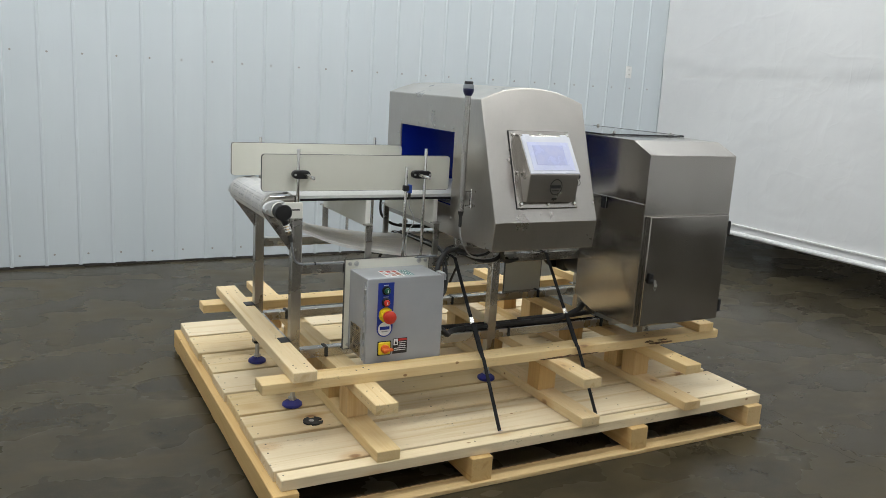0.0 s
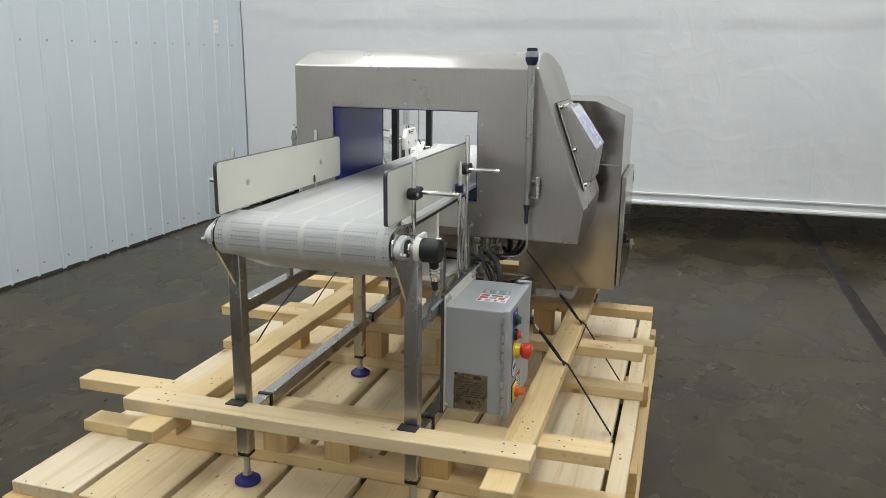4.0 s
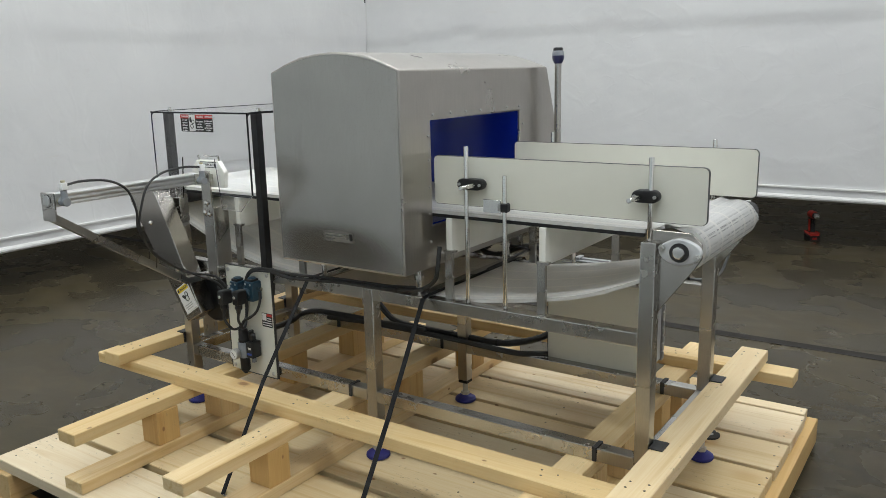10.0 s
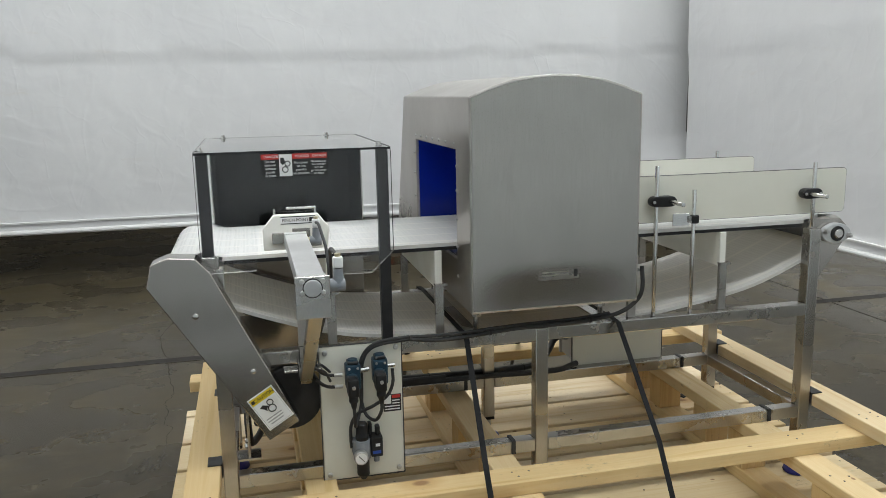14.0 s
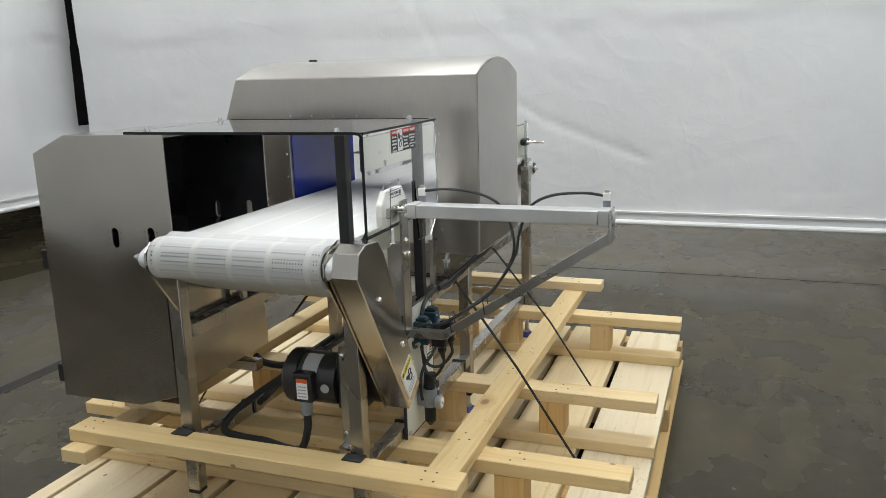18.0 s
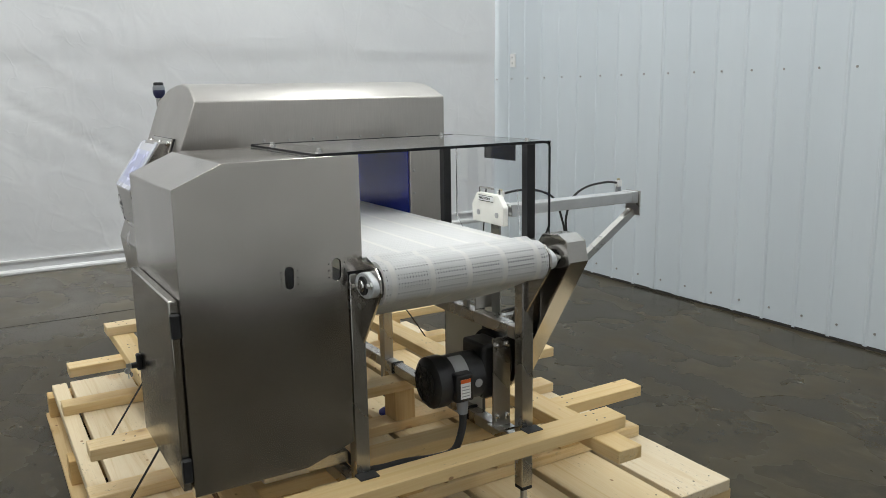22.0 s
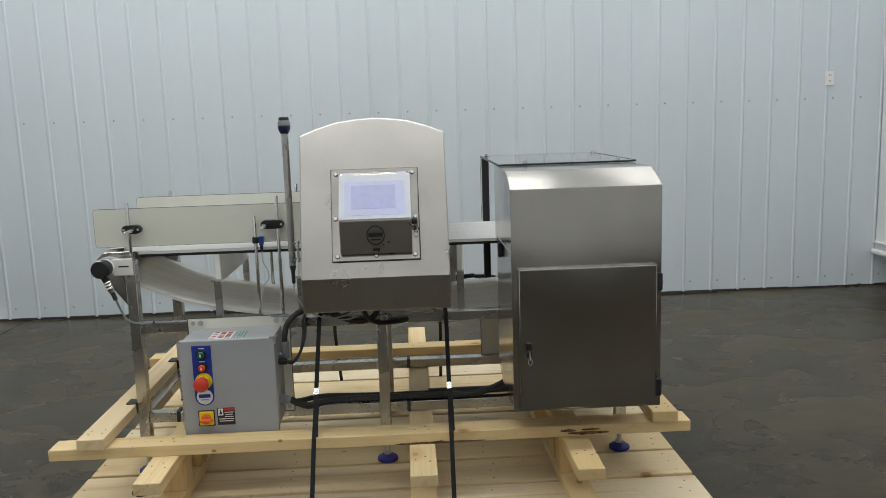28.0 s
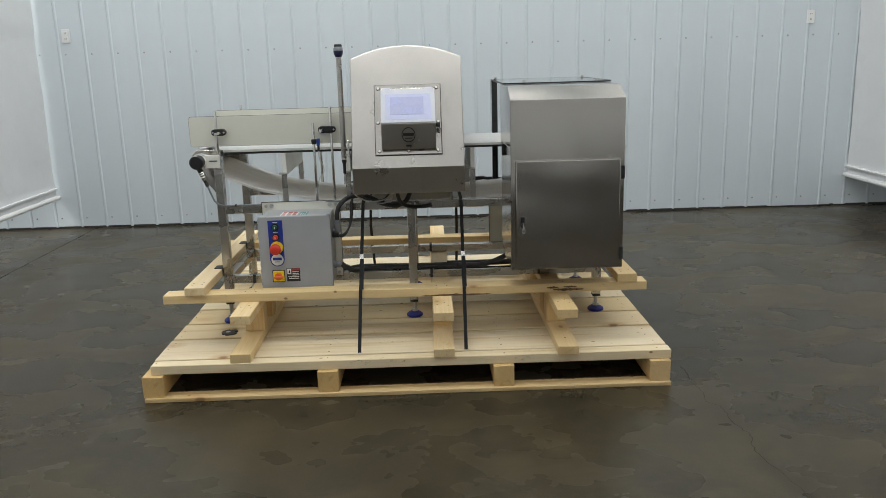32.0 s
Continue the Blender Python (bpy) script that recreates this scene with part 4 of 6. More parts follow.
            part("bearing", house, "bearing_grey", pl, "flanged bearing")
            part("seal", cyl((bx, y + out * 0.0212, zc), (bx, y + out * 0.026, zc), 0.0225, 20), "black_rubber", pl)
            part("inner_ring", cyl((bx, y + out * 0.0262, zc), (bx, y + out * 0.030, zc), 0.0145, 20, bev=0.001), "steel_bright", pl)
            for s in (-1, 1):
                part("bolt", lathe([(0.0085, 0), (0.0085, 0.006), (0.005, 0.0062), (0.005, 0.013)], (bx + s * 0.041, y + out * 0.021, zc + s * 0.008), (0, out, 0), 6), "zinc", pl)
    # wear bars under the carrying run, cross supports on posts
    for y in (2.874, 3.106, 3.336):
        part("wear_strip", box(0.955, 2.63, y - 0.006, y + 0.006, 0.9295, 0.9385), "black_plastic", c, "black wear strip")
    for x in (1.2225, 1.512, 2.078, 2.368):
        part("cross_support", box(x - 0.010, x + 0.010, 2.868, 3.348, 0.828, 0.9292, 0.002), "uhmw", c, "white plastic cross support")
        for y in LEGS_Y:
            yy = y + (0.008 if y < 3 else -0.008)
            po = part("support_post", box(x - 0.012, x + 0.012, yy - 0.006, yy + 0.006, 0.6992, 0.834, 0.001), "steel_tube", c)
            part("post_cap", box(x - 0.022, x + 0.012, yy - 0.010, yy + 0.010, 0.8342, 0.840), "steel_tube", po)
    # black straps that hold the legs to the cross timbers
    for x, sg in ((LEGS_X[0], -1), (LEGS_X[2], 1)):
        for y in LEGS_Y:
            part("leg_pad", box(*sorted((x + sg * 0.0195, x + sg * 0.056)), y - 0.026, y + 0.026, CROSS + 0.0006, CROSS + 0.004), "black_rubber", c, "black rubber pad")
            part("leg_pad", box(*sorted((x + sg * 0.0195, x + sg * 0.0215)), y - 0.026, y + 0.026, LONG + 0.003, CROSS + 0.004), "black_rubber", c)
    for x in (1.095, 1.917, 2.418):
        for y in LEGS_Y:
            part("rail_pad", tube([(x - 0.04, y - 0.0215, 0.336), (x - 0.04, y - 0.0215, 0.374), (x - 0.04, y + 0.0215, 0.374), (x - 0.04, y + 0.0215, 0.336)], 0, smooth=False, flat=(0.012, 0.002, (1, 0, 0))), "black_rubber", c)
    return c


def guide(y, out, group):
    """A cream guide board on two upright rods with clamps; out: the side of the rods."""
    g = thing("guide_rail", (1.187, y, 0.93), "cream laminated side guide board held by steel rods and black clamps", "guide rail", group)
    x0, x1, z0, z1 = 0.810, 1.564, 0.968, 1.100
    poly = []
    for cx, cz, a0 in ((x1 - 0.012, z1 - 0.012, 0), (x0 + 0.012, z1 - 0.012, 90), (x0 + 0.012, z0 + 0.012, 180), (x1 - 0.012, z0 + 0.012, 270)):
        for k in range(5):
            a = radians(a0 + k * 22.5)
            poly.append((cx + 0.012 * math.cos(a), cz + 0.012 * math.sin(a)))
    t = 0.0055
    part("board", prism(poly, "y", y - t, y + t), "cream_sheet", g)
    rim = [(px, py) for px, py in poly]
    part("edge_band", tube([(px, y, pz) for px, pz in rim + rim[:1]], 0, smooth=False, flat=(2 * t - 0.001, 0.0022, (0, 1, 0))), "cream_edge", g, "black edge band")
    ry = 2.845 if out < 0 else 3.357
    for rx, top in ((0.936, 1.122), (1.446, 1.131)):
        low = 0.926 if rx < 1 else 0.700
        part("rod", cyl((rx, ry, low), (rx, ry, top), 0.0062, 12, bev=0.001), "steel_bright", g)
        cz = 1.031
        reach = 0.085 if out > 0 else 0.112
        cx = 0.957 if rx < 1 else 1.411  # the rod through the board
        xa, xb = sorted((rx, cx))
        jaw = prism([(px + 0.0165 * math.cos(q), cz + 0.0150 * math.sin(q)) for px, qs in ((xb + 0.006, range(-90, 91, 20)), (xa - 0.006, range(90, 271, 20))) for q in map(radians, qs)], "y", ry - 0.013, ry + 0.013, 0.003, 2)
        cl = part("clamp", jaw, "black_plastic", g, "black plastic rod clamp")
        part("cross_rod", cyl((cx, y + out * 0.006, cz), (cx, ry + out * reach, cz), 0.0058, 12, bev=0.001), "steel_bright", g)
        for sx in (xa - 0.014, xb + 0.014):
            part("clamp_screw", cyl((sx, ry + out * 0.013, cz), (sx, ry + out * 0.0165, cz), 0.0042, 8), "zinc", cl)
        part("board_bolt", cyl((cx, y - out * t, cz), (cx, y - out * (t + 0.0018), cz), 0.0080, 14), "zinc", g)
    oval = [(1.363 + 0.0075 * math.cos(a), 0.983 + (0.005 if math.sin(a) >= 0 else -0.005) + 0.0075 * math.sin(a)) for a in [6.28319 * (i + 0.5) / 20 for i in range(20)]]
    part("slot", prism(oval, "y", y - out * t - 0.0006, y - out * t + 0.0006), "label_black", g, "dark oval slot")
    return g


def metal_detector():
    d = thing("metal_detector", (1.795, 3.0, 0.74), "brushed stainless steel metal detector head with blue-lined tunnel", "detector")
    x0, x1 = 1.564, 2.026
    side = [(2.506, 0.787), (2.493, 0.896), (2.682, 1.41), (3.486, 1.41), (3.486, 0.785)]
    hull = prism(side, "x", x0, x1)
    w = x1 - x0
    arch = [(x0 - 0.0, 0.7), (x1 + 0.0, 0.7)] + [(x1 - f * w, 1.333 + h) for f, h in ((0, 0), (0.12, 0.022), (0.25, 0.040), (0.38, 0.048), (0.5, 0.051), (0.62, 0.048), (0.75, 0.040), (0.88, 0.022), (1, 0))]
    hull = carve(hull, [prism(arch, "y", 2.3, 3.7)], "INTERSECT")
    hull = carve(hull, [box(x0 - 0.1, x1 + 0.1, 2.844, 3.348, 0.905, 1.197)])
    bmesh.ops.remove_doubles(hull, verts=hull.verts, dist=0.0004)
    bmesh.ops.dissolve_limit(hull, angle_limit=radians(1), verts=hull.verts, edges=hull.edges)
    hull = soften(hull, 0.004, 30, 2)
    part("housing", hull, "steel_hull", d, "brushed stainless housing with arched top", smooth=14)
    # folded seam where the end hoods meet the tunnel faces
    for xx, sg in ((x0, -1), (x1, 1)):
        for y in (2.852, 2.93, 3.01, 3.09, 3.17, 3.25, 3.34):
            bolt(d, (xx + sg * 0.0006, y, 1.212), (sg, 0, 0), 0.0042, 0.004, mat="zinc")
        for z in (0.86, 0.94, 1.015, 1.09, 1.155):
            for y in (2.829, 3.363):
                bolt(d, (xx + sg * 0.0006, y, z), (sg, 0, 0), 0.0042, 0.004, mat="zinc")
    # blue liner of the tunnel
    for nm, b in (("liner_side", (x0 + 0.008, x1 - 0.008, 2.8446, 2.8470, 0.906, 1.1966)), ("liner_side", (x0 + 0.008, x1 - 0.008, 3.3450, 3.3476, 0.906, 1.1966)),
                  ("liner_top", (x0 + 0.008, x1 - 0.008, 2.8472, 3.3448, 1.1942, 1.1966)), ("liner_floor", (x0 + 0.008, x1 - 0.008, 2.8472, 3.3448, 0.9056, 0.910))):
        part(nm, box(*b), "blue_liner", d, "glossy blue tunnel liner")
    # operator panel on the sloping front
    up = Vector((0, 0.187, 0.514)).normalized()
    fr = facing((1.799, 2.548, 1.083), (1, 0, 0), up)  # centre of the panel on the slope

    def on(px, py, pz=0.0):
        return fr @ Matrix.Translation(V((px, py, pz)))
    base_y = 2.495 + (1.083 - 0.896) * 0.187 / 0.514
    fr.translation = V((1.799, base_y, 1.083))
    part("gasket", flat_box(0.276, 0.300, 0.003), "black_rubber", d, matrix=on(0, 0, 0.0005))
    fp = part("panel_frame", flat_box(0.272, 0.296, 0.006, 0.002), "steel_level", d, "stainless operator panel frame", matrix=on(0, 0, 0.0036))
    for bx in (-0.120, 0, 0.120):
        for by in (-0.132, 0.132):
            part("bolt", lathe([(0.0075, 0), (0.0075, 0.005), (0.0055, 0.008)], (0, 0, 0), n=8), "steel_bright", fp, matrix=on(bx, by, 0.0098))
    for bx in (-0.124, 0.124):
        part("bolt", lathe([(0.0075, 0), (0.0075, 0.005), (0.0055, 0.008)], (0, 0, 0), n=8), "steel_bright", fp, matrix=on(bx, -0.012, 0.0098))
    # wedge-shaped console: y, z outline
    wedge = [(2.572, 1.213), (2.566, 1.205), (2.478, 1.076), (2.490, 0.971), (2.545, 0.971), (2.62, 1.213)]
    cons = part("console", prism(wedge, "x", 1.690, 1.911, 0.002, 1), "steel_satin", d, "wedge-shaped stainless console")
    u2 = Vector((0, 2.566 - 2.478, 1.205 - 1.076)).normalized()
    sc = facing((1.8005, (2.566 + 2.478) / 2, (1.205 + 1.076) / 2), (1, 0, 0), u2)

    def scr(px, py, pz):
        return sc @ Matrix.Translation(V((px, py, pz)))
    part("screen_cover", flat_box(0.220, 0.156, 0.004, 0.001), "screen_cover", cons, "cloudy clear screen cover", matrix=scr(0, 0.002, 0.0008))
    part("screen_border", flat_box(0.186, 0.118, 0.001), "screen_blue", cons, matrix=scr(0, -0.004, 0.0046))
    part("screen", flat_box(0.136, 0.082, 0.001), "screen_grey", cons, matrix=scr(-0.004, 0.0, 0.0054))
    part("hinge_tab", flat_box(0.03, 0.008, 0.003), "screen_cover", cons, matrix=scr(-0.085, 0.084, 0.0005))
    part("hinge_tab", flat_box(0.03, 0.008, 0.003), "screen_cover", cons, matrix=scr(0.085, 0.084, 0.0005))
    lo = facing((1.8005, 2.4775, 1.030), (1, 0, 0), (0, -0.012, 0.105))
    ring = bmesh.new()
    pts = [(math.cos(6.28319 * i / 32), math.sin(6.28319 * i / 32)) for i in range(32)]
    ri = [[ring.verts.new(V((r * a, r * b * 1.1, 0.0008))) for a, b in pts] for r in (0.0245, 0.0280)]
    for i in range(32):
        ring.faces.new((ri[0][i], ri[0][(i + 1) % 32], ri[1][(i + 1) % 32], ri[1][i]))
    part("emblem_ring", ring, "label_black", cons, smooth=0, matrix=lo @ Matrix.Translation(V((0, 0.002, 0.0085))))
    part("emblem_bar", flat_box(0.044, 0.012, 0.0006), "label_black", cons, matrix=lo @ Matrix.Translation(V((0, 0.003, 0.0083))))
    part("emblem_bar", flat_box(0.030, 0.004, 0.0006), "label_black", cons, matrix=lo @ Matrix.Translation(V((0, -0.012, 0.0083))))
    part("emblem_bar", flat_box(0.022, 0.008, 0.0006), "label_black", cons, matrix=lo @ Matrix.Translation(V((0, -0.043, 0.0075))))
    plug = part("usb_plug", cyl((1.911, 2.505, 1.066), (1.930, 2.505, 1.066), 0.010, 14, bev=0.002), "black_plastic", d, "black screw plug")
    part("plug_loop", tube([(1.925, 2.503, 1.060), (1.932, 2.497, 1.043), (1.924, 2.497, 1.032), (1.918, 2.503, 1.045), (1.921, 2.505, 1.060)], 0.0012, 6), "black_rubber", plug)
    # the rear sheet bows out a little above its lower edge
    def bow(x, z):
        u = (x - (x0 + x1) / 2) / (w / 2)
        rise = min(1.0, max(0.0, (z - 0.787) / 0.14))
        fall = min(1.0, max(0.0, (1.36 - z) / 0.40))
        return 0.0065 * max(0.0, 1 - u * u) ** 0.8 * (rise * rise * (3 - 2 * rise)) * (fall * fall * (3 - 2 * fall))
    sheet, nx, nz = bmesh.new(), 40, 60
    net = []
    for i in range(nx + 1):
        f = 0.012 + 0.976 * i / nx
        top = 1.331 + 0.051 * (1 - (2 * f - 1) ** 2) - 0.004
        net.append([sheet.verts.new(V((x0 + f * w, 3.4866 + bow(x0 + f * w, z), z))) for z in [0.792 + (top - 0.792) * j / nz for j in range(nz + 1)]])
    for i in range(nx):
        for j in range(nz):
            sheet.faces.new((net[i][j], net[i + 1][j], net[i + 1][j + 1], net[i][j + 1]))
    part("rear_sheet", sheet, "steel", d, "slightly bowed rear sheet", smooth=60)
    # rating plate on the back
    def lies(xa, xb, za, zb, lift):
        return prism([(3.4868 + bow(1.79, z) + dy, z) for z, dy in ((za, 0), (za, lift), (zb, lift), (zb, 0))], "x", xa, xb)
    rp = part("rating_plate", lies(1.735, 1.848, 0.862, 0.893, 0.001), "steel_satin", d, "etched rating plate")
    part("plate_bar", lies(1.765, 1.838, 0.873, 0.876, 0.0014), "plate_etched", rp)
    part("plate_bar", lies(1.765, 1.838, 0.881, 0.884, 0.0014), "plate_etched", rp)
    part("plate_bar", lies(1.740, 1.750, 0.868, 0.888, 0.0014), "label_black", rp)
    # feet that stand it on the rails
    for x in (1.612, 1.978):
        for y in (2.845, 3.400):
            yy = 2.845 if y < 3 else 3.357
            f = part("mount_foot", merge(cyl((x, yy, 0.699), (x, yy, 0.772), 0.0075, 10), cyl((x, yy, 0.744), (x, yy, 0.756), 0.014, 6), cyl((x, yy, 0.772), (x, yy, 0.786), 0.017, 14)), "steel_bright", d)
    part("base_bar", box(1.575, 2.015, 2.80, 2.812, 0.742, 0.785, 0.002), "steel_tube", d)
    return d


def cabinet():
    c = thing("electrical_cabinet", (2.438, 2.64, 0.34), "brushed stainless electrical cabinet with open-backed hood and locked door", "cabinet")
    x0, x1 = 2.208, 2.669
    poly = [(2.431, 0.463), (2.431, 1.157), (2.541, 1.206), (2.862, 1.209), (2.862, 0.932), (2.8225, 0.932), (2.8225, 0.502), (2.70, 0.463)]
    body = prism(poly, "x", x0, x1)
    # the hood is an open shell towards the belt, with two oval slots through both of its sides

    def oval_cutters():
        out = []
        for y, z in ((2.678, 0.936), (2.795, 0.941)):
            oval = [(y + 0.0105 * math.cos(t), z + (0.016 if math.sin(t) >= 0 else -0.016) + 0.0105 * math.sin(t)) for t in [6.28319 * (i + 0.5) / 20 for i in range(20)]]
            out.append(prism(oval, "x", x0 - 0.05, x1 + 0.05))
        return out
    body = carve(body, [box(x0 + 0.004, x1 - 0.004, 2.56, 2.90, 0.906, 1.2005)] + oval_cutters())
    body = soften(body, 0.0035, 25, 2)
    b = part("body", body, "steel", c, smooth=14)
    for xa in (x0 - 0.0005, x1 - 0.0004):
        for y, zc in ((2.678, 0.936), (2.795, 0.941)):
            for dy in (-0.02, 0.02):
                for dz in (-0.016, 0.0, 0.016):
                    part("pin_hole", cyl((xa, y + dy, zc + dz), (xa + 0.0009, y + dy, zc + dz), 0.0018, 6), "label_black", b)
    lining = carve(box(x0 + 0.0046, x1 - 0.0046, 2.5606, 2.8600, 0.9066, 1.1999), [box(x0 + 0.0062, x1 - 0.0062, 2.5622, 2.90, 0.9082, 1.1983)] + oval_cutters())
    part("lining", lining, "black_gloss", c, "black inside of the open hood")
    dz0, dz1, dx0, dx1 = 0.474, 0.917, 2.226, 2.650
    door = part("door", box(dx0, dx1, 2.410, 2.4300, dz0, dz1, 0.0035, 2), "steel", c, "brushed stainless door")
    for z in (0.835, 0.500):
        part("hinge", box(dx1 + 0.001, dx1 + 0.017, 2.409, 2.4302, z, z + 0.055, 0.003), "black_plastic", door, "black hinge")
    lk = part("lock", merge(box(2.244, 2.262, 2.398, 2.4098, 0.648, 0.692, 0.003), cyl((2.253, 2.385, 0.662), (2.253, 2.40, 0.662), 0.008, 12)), "black_plastic", door, "black quarter-turn lock")
    part("key", merge(box(2.2515, 2.2535, 2.372, 2.386, 0.655, 0.669), cyl((2.2525, 2.374, 0.650), (2.2545, 2.374, 0.650), 0.008, 10)), "zinc", lk, "small key in the lock")
    part("key_ring", tube([(2.253 + 0.006 * math.cos(t), 2.376, 0.640 + 0.011 * math.sin(t)) for t in [6.28319 * i / 10 for i in range(11)]], 0.001, 5, steps=2), "zinc", lk)
    for bx in (x0 + 0.05, x1 - 0.16):
        part("mount_bracket", box(bx, bx + 0.06, 2.8228, 2.8258, 0.655, 0.705, 0.001), "steel_tube", c)
    # feet of the cabinet on the rail
    part("support_arm", box(x0 + 0.04, x0 + 0.08, 2.60, 2.822, 0.43, 0.4628, 0.002), "steel_tube", c)
    part("support_arm", box(x1 - 0.08, x1 - 0.04, 2.60, 2.822, 0.43, 0.4628, 0.002), "steel_tube", c)
    # seam of the hood and a black catch on the tunnel side
    part("hood_seam", box(x0 - 0.0012, x0 + 0.0005, 2.440, 2.80, 0.962, 0.965), "label_grey", c)
    part("catch", box(x0 - 0.012, x0 - 0.0003, 2.668, 2.690, 0.912, 0.962, 0.003), "black_plastic", c, "black catch")
    return c


conveyor()
guide(2.873, -1, "side guides")
guide(3.331, 1, "side guides")
metal_detector()
cabinet()

# ---- the smaller things ----


def cable(name, pts, r, label, mat="black_rubber", ties=()):
    c = thing(name, pts[0], label, "cable")
    part("sheath", tube(pts, r, 8), mat, c)
    for t in ties:
        p = Vector(pts[t])
        q = Vector(pts[min(t + 1, len(pts) - 1)]) - Vector(pts[max(t - 1, 0)])
        part("cable_tie", cyl(p - q.normalized() * 0.003, p + q.normalized() * 0.003, r + 0.0018, 10), "black_plastic", c)
    return c


def control_box():
    b = thing("control_box", (1.29, 2.72, 0.362), "grey painted steel control box with blue button strip", "control box")
    part("back_plate", box(1.118, 1.468, 2.8155, 2.8245, 0.362, 0.712, 0.002), "cream_sheet", b, "cream plastic mounting plate")
    part("plate_edge", tube([(1.1165, 2.820, 0.3605), (1.4695, 2.820, 0.3605), (1.4695, 2.820, 0.7135), (1.1165, 2.820, 0.7135), (1.1165, 2.820, 0.3605)], 0, smooth=False, flat=(0.0095, 0.002, (0, 1, 0))), "cream_edge", b, "black edge band")
    for x in (1.136, 1.162, 1.424, 1.452):
        for z in (0.696, 0.378):
            if z < 0.5 and x in (1.162, 1.424):
                continue
            r = 0.010 if x in (1.162, 1.424) else 0.0075
            part("screw", lathe([(r, 0), (r, 0.003), (r * 0.55, 0.0031), (r * 0.5, 0.008)], (x, 2.8154, z), (0, -1, 0), 10), "zinc", b)
    part("body", box(1.137, 1.440, 2.650, 2.8152, 0.366, 0.677, 0.003, 2), "grey_paint", b)
    door = part("door", box(1.132, 1.444, 2.630, 2.6495, 0.360, 0.682, 0.004, 2), "grey_paint", b, "grey door")
    part("door_gasket", box(1.139, 1.437, 2.6494, 2.6502, 0.368, 0.675), "black_rubber", door)
    hx = 1.1305
    for i in range(11):
        z = 0.372 + i * 0.0275
        part("hinge_knuckle", cyl((hx, 2.6475, z), (hx, 2.6475, z + 0.021), 0.0045, 8), "zinc" if i % 2 else "grey_paint", b)
    part("clamp", box(1.428, 1.446, 2.628, 2.672, 0.682, 0.688, 0.0015), "grey_paint", b)
    part("clamp", box(1.4442, 1.450, 2.628, 2.668, 0.66, 0.682, 0.0015), "grey_paint", b)
    # strip of buttons
    fy = 2.6296
    strip = [(1.1745, 0.665), (1.2375, 0.665), (1.2375, 0.492)] + [(1.206 + 0.0315 * math.cos(t), 0.492 + 0.0315 * math.sin(t)) for t in [-math.pi * i / 12 for i in range(1, 12)]] + [(1.1745, 0.492)]
    part("button_strip", prism(strip, "y", fy - 0.0008, fy), "label_blue", door, "blue label strip")
    part("emblem_disc", cyl((1.206, fy - 0.0014, 0.491), (1.206, fy - 0.0008, 0.491), 0.0265, 28), "label_white", door)
    part("emblem_bar", box(1.187, 1.225, fy - 0.0019, fy - 0.0014, 0.488, 0.500), "label_blue", door)
    part("emblem_bar", box(1.194, 1.218, fy - 0.0019, fy - 0.0014, 0.479, 0.483), "label_grey", door)
    for z, mat, nm in ((0.636, "button_green", "start_button"), (0.592, "button_red", "stop_button")):
        part("button_collar", lathe([(0.0165, 0), (0.0165, 0.006), (0.0145, 0.009)], (1.206, fy - 0.0008, z), (0, -1, 0), 20), "black_plastic", door)
        part(nm, lathe([(0.0115, 0), (0.0115, 0.006), (0.009, 0.009)], (1.206, fy - 0.0098, z), (0, -1, 0), 18), mat, door)
        part("button_mark", box(1.2045, 1.2075, fy - 0.0194, fy - 0.0188, z - 0.005, z + 0.005), "label_white", door)
        part("strip_caption", box(1.196, 1.216, fy - 0.0013, fy - 0.0008, z + 0.0185, z + 0.021), "label_white", door)
    part("stop_plate", cyl((1.2075, fy - 0.0042, 0.545), (1.2075, fy - 0.0008, 0.545), 0.0275, 28), "button_yellow", door, "round yellow plate")
    part("stop_neck", lathe([(0.021, 0), (0.020, 0.014)], (1.2075, fy - 0.0042, 0.545), (0, -1, 0), 20), "button_yellow", door)
    part("emergency_stop", lathe([(0.014, 0), (0.015, 0.004), (0.021, 0.007), (0.0245, 0.022), (0.0235, 0.028), (0.018, 0.032), (0.008, 0.0335)], (1.2075, fy - 0.0183, 0.545), (0, -1, 0), 24), "button_red", door, "red mushroom button")
    sw = part("isolator_plate", box(1.183, 1.231, fy - 0.007, fy - 0.0002, 0.393, 0.441, 0.003), "button_yellow", door, "yellow isolator switch")
    part("isolator_border", box(1.180, 1.234, fy - 0.0024, fy, 0.390, 0.444, 0.002), "black_plastic", door)
    part("switch_handle", merge(lathe([(0.016, 0), (0.016, 0.010), (0.013, 0.012)], (1.207, fy - 0.007, 0.417), (0, -1, 0), 20), box(1.190, 1.232, fy - 0.034, fy - 0.017, 0.4125, 0.4225, 0.003)), "label_orange", sw, "orange-red handle")
    # warning label
    lb = part("warning_label", box(1.242, 1.300, fy - 0.0008, fy, 0.391, 0.450), "label_black", door, "black, white and red warning label")
    part("label_picture", box(1.245, 1.262, fy - 0.0013, fy - 0.0008, 0.424, 0.448), "label_white", lb)
    part("label_sign", prism([(1.249, 0.428), (1.259, 0.428), (1.2535, 0.445)], "y", fy - 0.0017, fy - 0.0013), "label_black", lb)
    part("label_header", box(1.264, 1.298, fy - 0.0013, fy - 0.0008, 0.440, 0.448), "label_red", lb)
    for i, (a, c) in enumerate(((1.266, 1.296), (1.267, 1.293), (1.266, 1.295), (1.247, 1.296), (1.249, 1.294))):
        z = 0.433 - i * 0.0075
